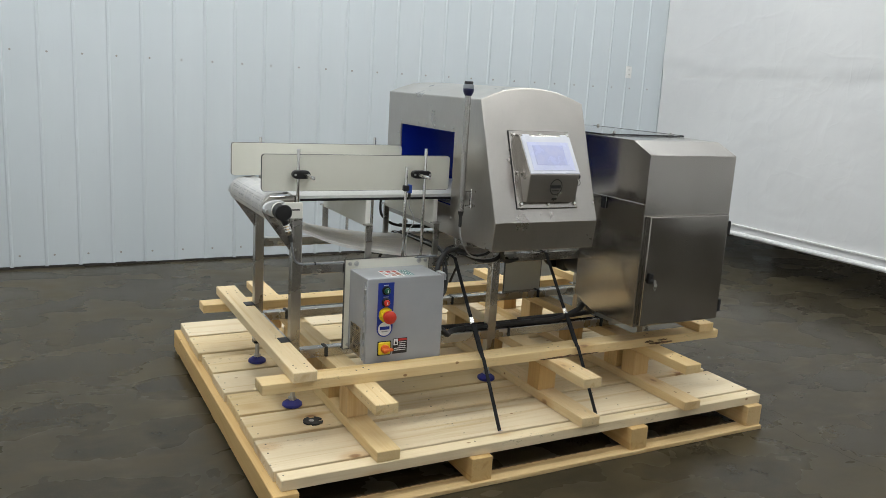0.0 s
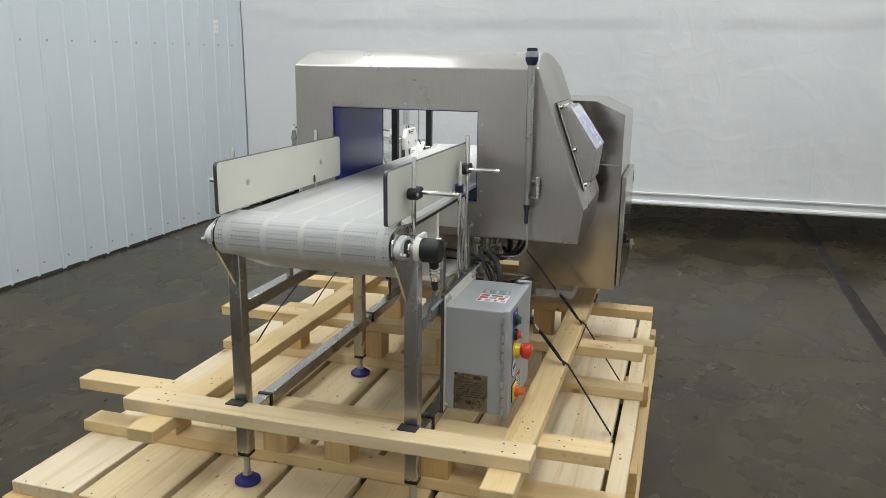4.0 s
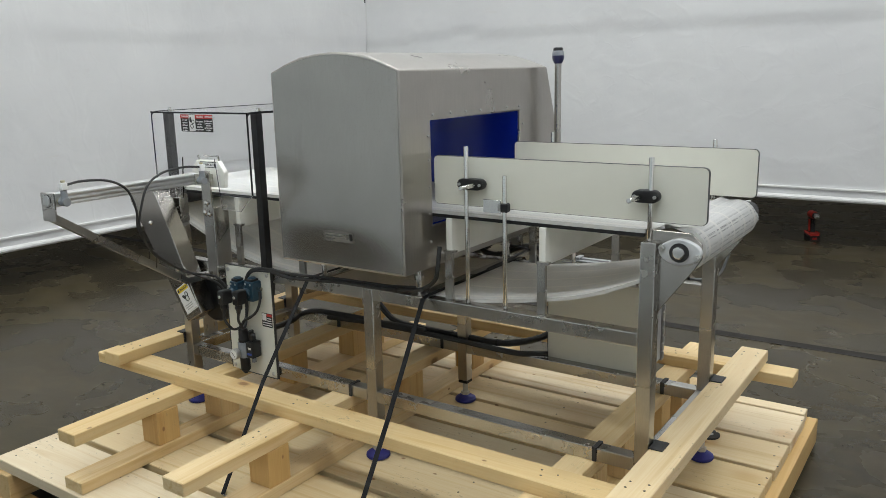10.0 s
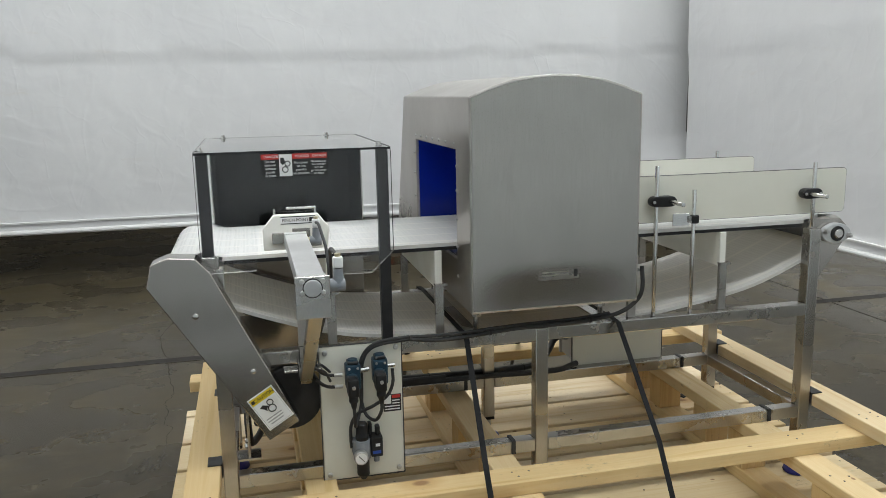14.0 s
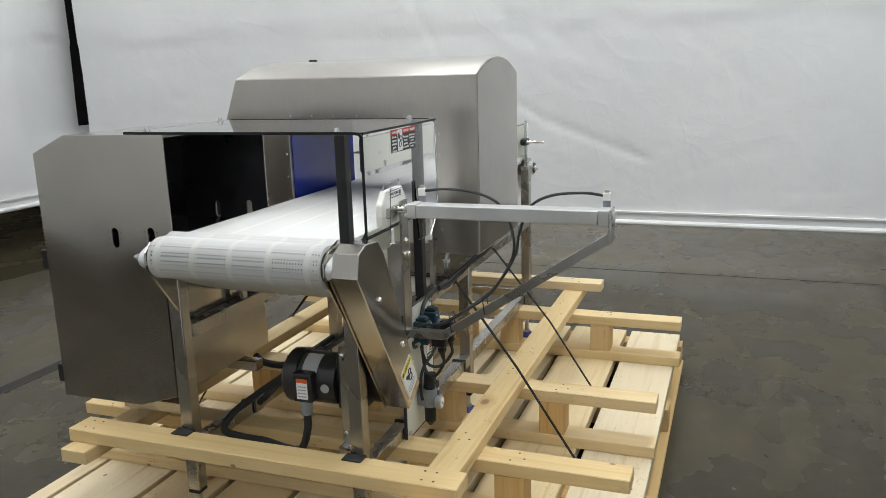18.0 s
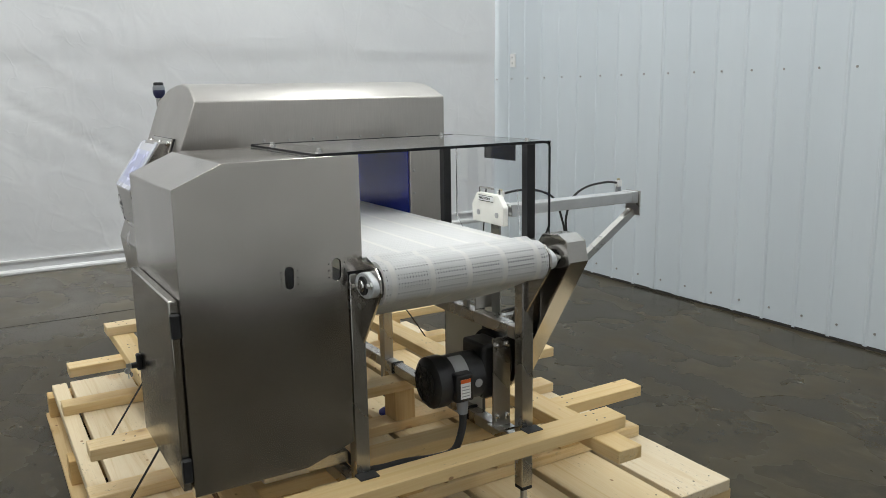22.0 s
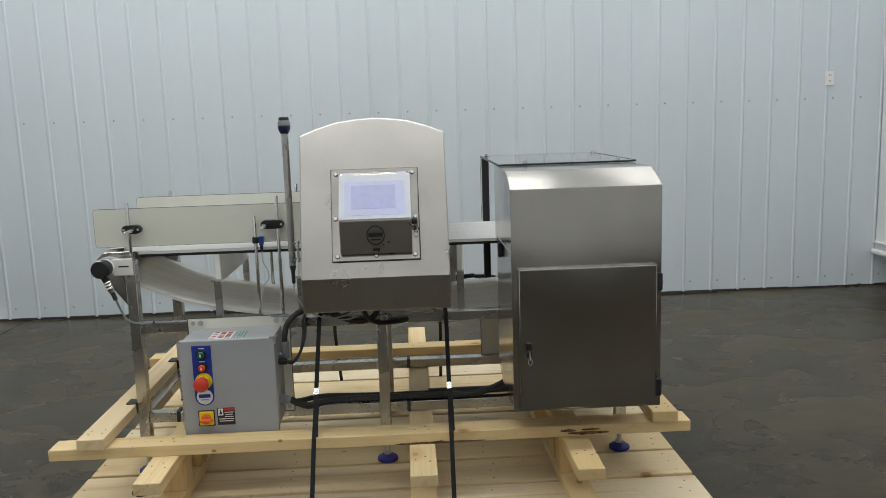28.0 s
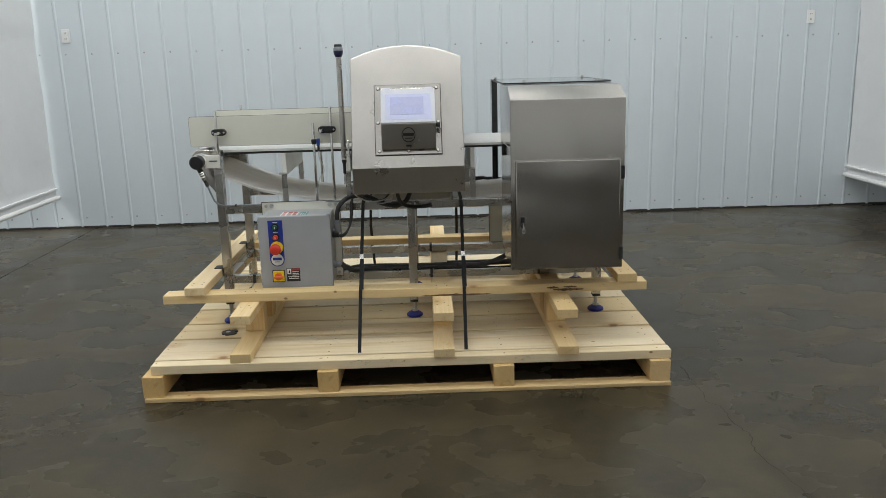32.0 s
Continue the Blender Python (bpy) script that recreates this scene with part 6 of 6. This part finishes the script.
def valve_panel():
    v = thing("valve_panel", (2.30, 3.39, 0.331), "cream panel with two teal air valves and a regulator", "valve panel", move=(0, -0.0078, 0))
    part("panel", box(2.193, 2.409, 3.3845, 3.3935, 0.331, 0.702, 0.002), "cream_sheet", v)
    part("panel_edge", tube([(2.1915, 3.389, 0.3295), (2.4105, 3.389, 0.3295), (2.4105, 3.389, 0.7035), (2.1915, 3.389, 0.7035), (2.1915, 3.389, 0.3295)], 0, smooth=False, flat=(0.0095, 0.002, (0, 1, 0))), "cream_edge", v, "black edge band")
    for x in (2.208, 2.394):
        for z in (0.346, 0.687):
            part("screw", lathe([(0.0072, 0), (0.0072, 0.003), (0.004, 0.005)], (x, 3.3936, z), (0, 1, 0), 10), "zinc", v)
    for x, z in ((2.329, 0.626), (2.258, 0.634)):
        b = part("valve_body", merge(box(x - 0.022, x + 0.016, 3.3938, 3.436, z - 0.032, z + 0.034, 0.004, 2), cyl((x - 0.003, 3.416, z + 0.030), (x - 0.003, 3.416, z + 0.047), 0.013, 12, bev=0.002), cyl((x + 0.002, 3.434, z), (x + 0.002, 3.446, z - 0.004), 0.017, 14, bev=0.002)), "valve_teal", v, "teal valve body")
        part("valve_cap", box(x - 0.017, x + 0.011, 3.400, 3.432, z + 0.0345, z + 0.043, 0.002), "black_plastic", b)
        for sx in (-0.014, 0.008):
            bolt(b, (x + sx, 3.4362, z + 0.026), (0, 1, 0), 0.0035, 0.003, mat="zinc")
        part("coil_plug", box(x - 0.010, x + 0.018, 3.4465, 3.490, z - 0.034, z + 0.014, 0.006, 2), "black_plastic", b, "black coil plug")
        part("plug_screw", lathe([(0.005, 0), (0.005, 0.003), (0.003, 0.004)], (x + 0.004, 3.4902, z - 0.006), (0, 1, 0), 8), "zinc", b)
        part("plug_gland", lathe([(0.012, 0), (0.0125, 0.012), (0.0085, 0.018), (0.0055, 0.032)], (x + 0.004, 3.474, z - 0.0342), (0, 0.12, -1), 12), "black_plastic", b, "tapered black cable gland")
    part("pipe_nipple", cyl((2.283, 3.414, 0.641), (2.317, 3.414, 0.637), 0.0072, 10), "steel_bright", v)
    part("pipe_nipple", cyl((2.215, 3.414, 0.645), (2.241, 3.414, 0.645), 0.006, 10), "steel_bright", v)
    for z in (0.600, 0.632):
        part("pipe_nipple", cyl((2.353, 3.414, z), (2.374, 3.414, z), 0.006, 10), "zinc", v)
        part("air_hose", tube([(2.374, 3.414, z), (2.390, 3.416, z + 0.003), (2.405, 3.42, z + 0.012), (2.42, 3.425, z + 0.028)], 0.0045, 8), "black_rubber", v)
    part("signal_lead", tube([(2.333, 3.478, 0.564), (2.332, 3.478, 0.540), (2.328, 3.45, 0.500), (2.318, 3.42, 0.505), (2.305, 3.405, 0.545), (2.302, 3.402, 0.60), (2.300, 3.402, 0.645), (2.285, 3.402, 0.682), (2.25, 3.402, 0.700), (2.17, 3.40, 0.706)], 0.0045, 8), "black_rubber", v)
    part("signal_lead", tube([(2.262, 3.478, 0.572), (2.264, 3.478, 0.546), (2.276, 3.45, 0.512), (2.296, 3.42, 0.518), (2.306, 3.404, 0.56), (2.306, 3.402, 0.61), (2.304, 3.402, 0.655), (2.282, 3.402, 0.692), (2.24, 3.402, 0.709), (2.17, 3.40, 0.713)], 0.0045, 8), "black_rubber", v)
    part("air_hose", tube([(2.222, 3.416, 0.636), (2.222, 3.420, 0.600), (2.238, 3.424, 0.566), (2.275, 3.420, 0.540), (2.315, 3.412, 0.520), (2.334, 3.408, 0.490), (2.337, 3.408, 0.450), (2.336, 3.412, 0.425)], 0.0045, 8), "black_rubber", v)
    # filter regulator with gauge and lockout valve
    r = part("regulator", merge(cyl((2.309, 3.424, 0.398), (2.309, 3.424, 0.452), 0.021, 16, bev=0.003), box(2.285, 2.334, 3.394, 3.424, 0.405, 0.448, 0.003)), "fitting_grey", v, "grey filter regulator")
    part("regulator_knob", lathe([(0.017, 0), (0.018, 0.010), (0.0165, 0.012), (0.0155, 0.042), (0.012, 0.046)], (2.309, 3.424, 0.4522), n=14), "black_plastic", r)
    part("filter_bowl", lathe([(0.006, 0), (0.013, 0.010), (0.0165, 0.014), (0.017, 0.058)], (2.309, 3.424, 0.340), n=14), "black_plastic", r)
    part("gauge", lathe([(0.014, 0), (0.0185, 0.004), (0.0185, 0.018), (0.017, 0.020)], (2.318, 3.445, 0.416), (0, 1, 0), 22), "zinc", v, "round pressure gauge")
    part("gauge_face", cyl((2.318, 3.4651, 0.416), (2.318, 3.4656, 0.416), 0.0150, 22), "label_white", v)
    part("gauge_needle", cyl((2.310, 3.4660, 0.407), (2.325, 3.4660, 0.424), 0.0009, 5), "label_black", v)
    k = part("lockout_valve", merge(box(2.256, 2.288, 3.396, 3.436, 0.402, 0.458, 0.004, 2), box(2.262, 2.274, 3.410, 3.428, 0.4582, 0.486, 0.003), box(2.282, 2.291, 3.400, 3.420, 0.455, 0.492, 0.002)), "black_plastic", v, "black lockout valve")
    part("valve_stripe", box(2.262, 2.284, 3.4362, 3.4368, 0.412, 0.420), "sensor_blue", k)
    part("valve_stripe", box(2.264, 2.276, 3.4362, 3.4368, 0.432, 0.440), "label_white", k)
    part("muffler", cyl((2.272, 3.418, 0.384), (2.272, 3.418, 0.4018), 0.008, 10), "fitting_grey", k)
    lb = part("warning_label", box(2.197, 2.245, 3.3936, 3.3940, 0.508, 0.556), "label_black", v, "black warning label")
    part("label_picture", box(2.224, 2.243, 3.3940, 3.3943, 0.530, 0.554), "label_white", lb)
    part("label_header", box(2.199, 2.222, 3.3940, 3.3943, 0.545, 0.554), "label_red", lb)
    for i in range(4):
        part("text_bar", box(2.201, 2.221 if i < 2 else 2.241, 3.3940, 3.3943, 0.537 - 0.008 * i, 0.540 - 0.008 * i), "label_white", lb)
    return v


def encoder():
    e = thing("shaft_encoder", (0.88, 2.79, 0.87), "black shaft encoder on a white bracket with a braided connector", "encoder")
    part("bracket", merge(box(0.880, 0.946, 2.812, 2.8235, 0.876, 0.934, 0.002), box(0.846, 0.880, 2.812, 2.818, 0.885, 0.930, 0.002)), "uhmw", e, "white plastic bracket")
    part("slot", box(0.900, 0.935, 2.8112, 2.8121, 0.905, 0.910), "label_black", e)
    part("coupling", cyl((0.858, 2.806, 0.908), (0.858, 2.835, 0.908), 0.012, 14), "zinc", e)
    part("flange", cyl((0.858, 2.797, 0.908), (0.858, 2.8118, 0.908), 0.029, 24), "uhmw", e)
    part("body", lathe([(0.027, 0), (0.030, 0.003), (0.030, 0.044), (0.027, 0.048)], (0.858, 2.7965, 0.908), (0, -1, 0), 26), "black_plastic", e, "black round encoder body")
    part("tag", box(0.851, 0.865, 2.7495, 2.760, 0.9372, 0.9395), "label_white", e)
    part("socket", cyl((0.862, 2.770, 0.884), (0.872, 2.770, 0.864), 0.012, 12), "black_plastic", e)
    part("connector", lathe([(0.011, 0), (0.0135, 0.005), (0.0115, 0.010), (0.0135, 0.015), (0.0115, 0.021), (0.0135, 0.026), (0.0115, 0.032), (0.0105, 0.042)], (0.872, 2.770, 0.866), (0.35, 0.06, -0.93), 14), "steel_bright", e, "ribbed metal connector")
    part("boot", cyl((0.8855, 2.7725, 0.8275), (0.894, 2.774, 0.800), 0.0078, 10), "black_rubber", e)
    part("lead", tube([(0.894, 2.774, 0.801), (0.902, 2.786, 0.765), (0.918, 2.800, 0.722), (0.955, 2.818, 0.704), (1.05, 2.822, 0.703), (1.2, 2.822, 0.704), (1.36, 2.822, 0.706), (1.50, 2.81, 0.712)], 0.004, 7), "fitting_grey", e, "grey lead along the rail")
    for x in (1.0, 1.17, 1.34):
        part("lead_tie", cyl((x - 0.003, 2.822, 0.7035), (x + 0.003, 2.822, 0.7035), 0.006, 8), "black_plastic", e)
    return e


def photo_eye():
    s = thing("photo_eye", (1.366, 2.845, 0.70), "small blue photo sensor clamped on a steel rod", "sensor")
    part("rod", cyl((1.366, 2.845, 0.6995), (1.366, 2.845, 1.061), 0.0062, 12, bev=0.001), "steel_bright", s)
    part("clamp", box(1.356, 1.378, 2.836, 2.856, 0.966, 0.989, 0.003), "black_plastic", s)
    b = part("sensor_body", box(1.378, 1.392, 2.840, 2.864, 0.958, 0.990, 0.002), "sensor_blue", s, "blue sensor body")
    part("sensor_plug", cyl((1.385, 2.850, 0.936), (1.385, 2.850, 0.958), 0.0055, 10), "black_rubber", b)
    part("lead", tube([(1.385, 2.850, 0.936), (1.387, 2.846, 0.90), (1.402, 2.842, 0.87), (1.404, 2.840, 0.84), (1.382, 2.838, 0.81), (1.374, 2.837, 0.76), (1.376, 2.834, 0.715), (1.42, 2.824, 0.706)], 0.0022, 6), "label_grey", s, "pale thin lead")
    r = thing("reflector_bracket", (1.328, 3.357, 0.70), "bright steel reflector plate clamped on a rod", "reflector")
    part("rod", cyl((1.328, 3.357, 0.6995), (1.328, 3.357, 1.059), 0.0062, 12, bev=0.001), "steel_bright", r)
    part("clamp", box(1.315, 1.337, 3.348, 3.368, 0.963, 0.987, 0.003), "black_plastic", r)
    part("plate", box(1.340, 1.394, 3.355, 3.3575, 0.957, 0.993, 0.001), "steel_bright", r, "square steel plate")
    part("plate_arm", box(1.334, 1.346, 3.3576, 3.363, 0.966, 0.984), "steel_tube", r)
    return s


def tie_down(x, xb):
    t = thing("tie_down_strap", (x, 2.37, DECK), "tensioned black plastic strap holding the machine to the pallet", "strap", "tie-down straps")
    pts = [(x - 0.004, 2.364, DECK + 0.001), (x, 2.519, 0.374), (x, 2.548, 0.392), (x + 0.006, 2.80, 0.7005), (x + 0.006, 2.845, 0.7045), (x + 0.004, 3.365, 0.7045), (x + 0.002, 3.395, 0.7005), (xb, 3.60, 0.430), (xb, 3.785, DECK + 0.001)]
    path = [Vector(p) for p in pts]
    part("webbing", tube(pts, 0, smooth=False, flat=(0.0145, 0.0016, (1, 0, 0))), "strap_black", t)
    a, b = path[2], path[3]
    m = a.lerp(b, 0.32)
    d = (b - a).normalized()
    part("seal", tube([m - d * 0.013, m + d * 0.013], 0, smooth=False, flat=(0.0165, 0.004, (1, 0, 0))), "steel_bright", t, "crimped metal seal")
    m2 = a.lerp(b, 0.18)
    part("tail", tube([a.lerp(b, 0.30) + Vector((0.002, -0.003, 0)), m2 + Vector((0.003, -0.006, 0)), a + Vector((0.004, -0.016, -0.02)), a + Vector((0.006, -0.020, -0.06))], 0, flat=(0.016, 0.0014, (1, 0, 0))), "strap_black", t)
    for y in (2.364, 3.785):
        part("staple", box(x - 0.008, x + 0.008, y - 0.002, y + 0.002, DECK + 0.0018, DECK + 0.0028), "zinc", t)
    return t


def small_things():
    d = thing("rubber_disc", (0.958, 2.676, DECK), "loose black round plate with a slot on the deck", "disc")
    disc = carve(cyl((0.958, 2.676, DECK + 0.0004), (0.958, 2.676, DECK + 0.006), 0.036, 28), [box(0.952, 0.972, 2.70, 2.72, 0.1, 0.2), box(0.9785, 1.0, 2.664, 2.682, 0.1, 0.2), box(0.93, 0.944, 2.640, 2.652, 0.1, 0.2)])
    part("plate", disc, "black_rubber", d)
    part("washer", cyl((0.952, 2.676, DECK + 0.0061), (0.952, 2.676, DECK + 0.0072), 0.010, 14), "label_grey", d)
    # cables round the control box and below the detector
    cable("control_cable", [(1.462, 2.735, 0.638), (1.464, 2.735, 0.665), (1.475, 2.74, 0.700), (1.505, 2.76, 0.728), (1.545, 2.79, 0.736), (1.60, 2.80, 0.728), (1.66, 2.79, 0.700), (1.715, 2.775, 0.690), (1.765, 2.77, 0.703), (1.79, 2.775, 0.745), (1.795, 2.78, 0.785)], 0.0105, "thick black cable from the control box to the detector")
    cable("control_cable", [(1.470, 2.715, 0.572), (1.490, 2.72, 0.575), (1.513, 2.74, 0.600), (1.527, 2.77, 0.650), (1.528, 2.80, 0.710), (1.522, 2.86, 0.742), (1.505, 2.95, 0.752), (1.49, 3.06, 0.752), (1.50, 3.16, 0.745)], 0.0048, "thin black cable looping under the belt")
    cable("control_cable", [(1.470, 2.715, 0.570), (1.487, 2.722, 0.566), (1.508, 2.745, 0.588), (1.520, 2.775, 0.645), (1.521, 2.80, 0.700), (1.545, 2.82, 0.735), (1.60, 2.84, 0.745)], 0.004, "thin black cable beside the control box")
    cable("power_cable", [(1.476, 2.700, 0.444), (1.495, 2.705, 0.430), (1.53, 2.740, 0.404), (1.58, 2.800, 0.394), (1.66, 2.835, 0.3875), (1.85, 2.838, 0.3870), (2.0, 2.836, 0.3872), (2.12, 2.825, 0.392), (2.2075, 2.80, 0.43), (2.24, 2.79, 0.463)], 0.012, "thick black cable tied along the lower rail", ties=(4, 6))
    cable("rail_cable", [(2.17, 3.402, 0.709), (2.10, 3.402, 0.700), (2.03, 3.398, 0.700), (1.95, 3.398, 0.706), (1.87, 3.398, 0.711), (1.75, 3.398, 0.712), (1.66, 3.398, 0.716), (1.575, 3.400, 0.730), (1.525, 3.405, 0.762), (1.510, 3.410, 0.80), (1.508, 3.40, 0.86)], 0.0062, "black cable bundle clipped along the back rail", ties=(3, 6))
    cable("rail_cable", [(2.17, 3.402, 0.716), (2.09, 3.402, 0.712), (2.02, 3.398, 0.713), (1.93, 3.398, 0.718), (1.85, 3.396, 0.7205), (1.70, 3.392, 0.722), (1.60, 3.392, 0.730)], 0.0045, "thin black cable along the back rail")
    cable("rail_cable", [(1.46, 2.840, 0.3845), (1.50, 2.86, 0.384), (1.54, 2.885, 0.384), (1.62, 2.888, 0.384), (1.80, 2.875, 0.3835), (2.0, 2.872, 0.384), (2.2, 2.873, 0.384), (2.40, 2.90, 0.3835)], 0.010, "black cable lying along the inner rail")
    cable("sensor_lead", [(1.516, 2.667, 0.854), (1.520, 2.664, 0.815), (1.545, 2.670, 0.770), (1.585, 2.690, 0.735), (1.635, 2.705, 0.722), (1.690, 2.700, 0.735), (1.712, 2.695, 0.765), (1.715, 2.695, 0.787)], 0.0028, "thin pale grey lead looping up under the detector", mat="label_grey")
    cable("sensor_lead", [(1.60, 2.79, 0.722), (1.63, 2.745, 0.712), (1.675, 2.715, 0.712), (1.715, 2.70, 0.730), (1.728, 2.70, 0.787)], 0.0022, "thin pale lead below the detector", mat="label_grey")
    cable("detector_cable", [(1.735, 2.705, 0.787), (1.738, 2.705, 0.750), (1.750, 2.720, 0.715), (1.785, 2.750, 0.688), (1.835, 2.790, 0.678), (1.885, 2.815, 0.679)], 0.0085, "thick black cable hanging from the detector to the rail")
    cable("detector_cable", [(1.700, 2.72, 0.787), (1.700, 2.72, 0.755), (1.680, 2.73, 0.728), (1.640, 2.755, 0.716), (1.595, 2.785, 0.722), (1.565, 2.815, 0.735)], 0.0055, "black cable curling below the detector")
    j = thing("cross_braces", (1.795, 3.11, 0.70), "pair of flat steel braces between the upper rails", "brace")
    for x in (1.60, 1.99):
        part("cross_angle", box(x - 0.015, x + 0.015, 2.865, 3.345, 0.6995, 0.7045), "steel_tube", j)


def cordless_drill(x, y):
    d = thing("cordless_drill", (x, y, 0), "red and black cordless drill standing on its battery on the concrete", "drill")
    w = Vector((-0.5, 0.87, 0)).normalized()          # the way the bit points
    s = Vector((w.y, -w.x, 0))
    at = lambda a, z, c=0.0: Vector((x, y, z)) + w * a + s * c

    def block(a0, a1, hw, z0, z1, lean=0.0, bev=0.006):
        bm = box(0, 1, -1, 1, 0, 1)
        base = V((1, 1, 1)).x
        for v in bm.verts:
            a, c, z = v.co.x / base, v.co.y / base, v.co.z / base
            p = at(a0 + (a1 - a0) * a + lean * z, z0 + (z1 - z0) * z, c * hw)
            v.co = p * base
        soften(bm, bev * base, 20, 2)
        return bm
    battery = part("battery", block(-0.055, 0.055, 0.036, 0.0, 0.038), "black_plastic", d, "black battery pack")
    part("battery_latch", block(0.0555, 0.059, 0.014, 0.012, 0.026, 0, 0.001), "drill_red", battery)
    part("foot", block(-0.052, 0.05, 0.034, 0.0385, 0.058), "drill_red", d, "red plastic foot")
    part("grip", block(-0.030, 0.008, 0.017, 0.0585, 0.165, -0.012), "black_plastic", d, "black rubber grip")
    part("grip_panel", block(-0.026, 0.003, 0.0195, 0.070, 0.150, -0.010, 0.003), "drill_red", d)
    part("trigger", block(0.009, 0.019, 0.008, 0.130, 0.160, -0.010, 0.003), "black_plastic", d)
    part("motor_housing", lathe([(0.0, 0), (0.022, 0.001), (0.029, 0.012), (0.030, 0.075), (0.026, 0.098), (0.0, 0.0985)], at(-0.062, 0.192), w, 18), "drill_red", d, "red motor housing")
    part("clutch_ring", lathe([(0.0, 0), (0.0245, 0), (0.0245, 0.018), (0.0, 0.0182)], at(0.037, 0.192), w, 18), "black_plastic", d)
    chuck = part("chuck", lathe([(0.0, 0), (0.020, 0), (0.020, 0.022), (0.009, 0.036), (0.0, 0.0362)], at(0.0555, 0.192), w, 16), "zinc", d, "metal chuck")
    part("bit", cyl(at(0.0915, 0.192), at(0.120, 0.192), 0.0032, 8), "zinc", chuck)


control_box()
beacon()
guard()
pusher()
chain_guard()
gear_motor()
valve_panel()
cordless_drill(1.355, -1.40)
encoder()
photo_eye()
tie_down(1.571, 1.548)
tie_down(2.014, 2.026)
small_things()
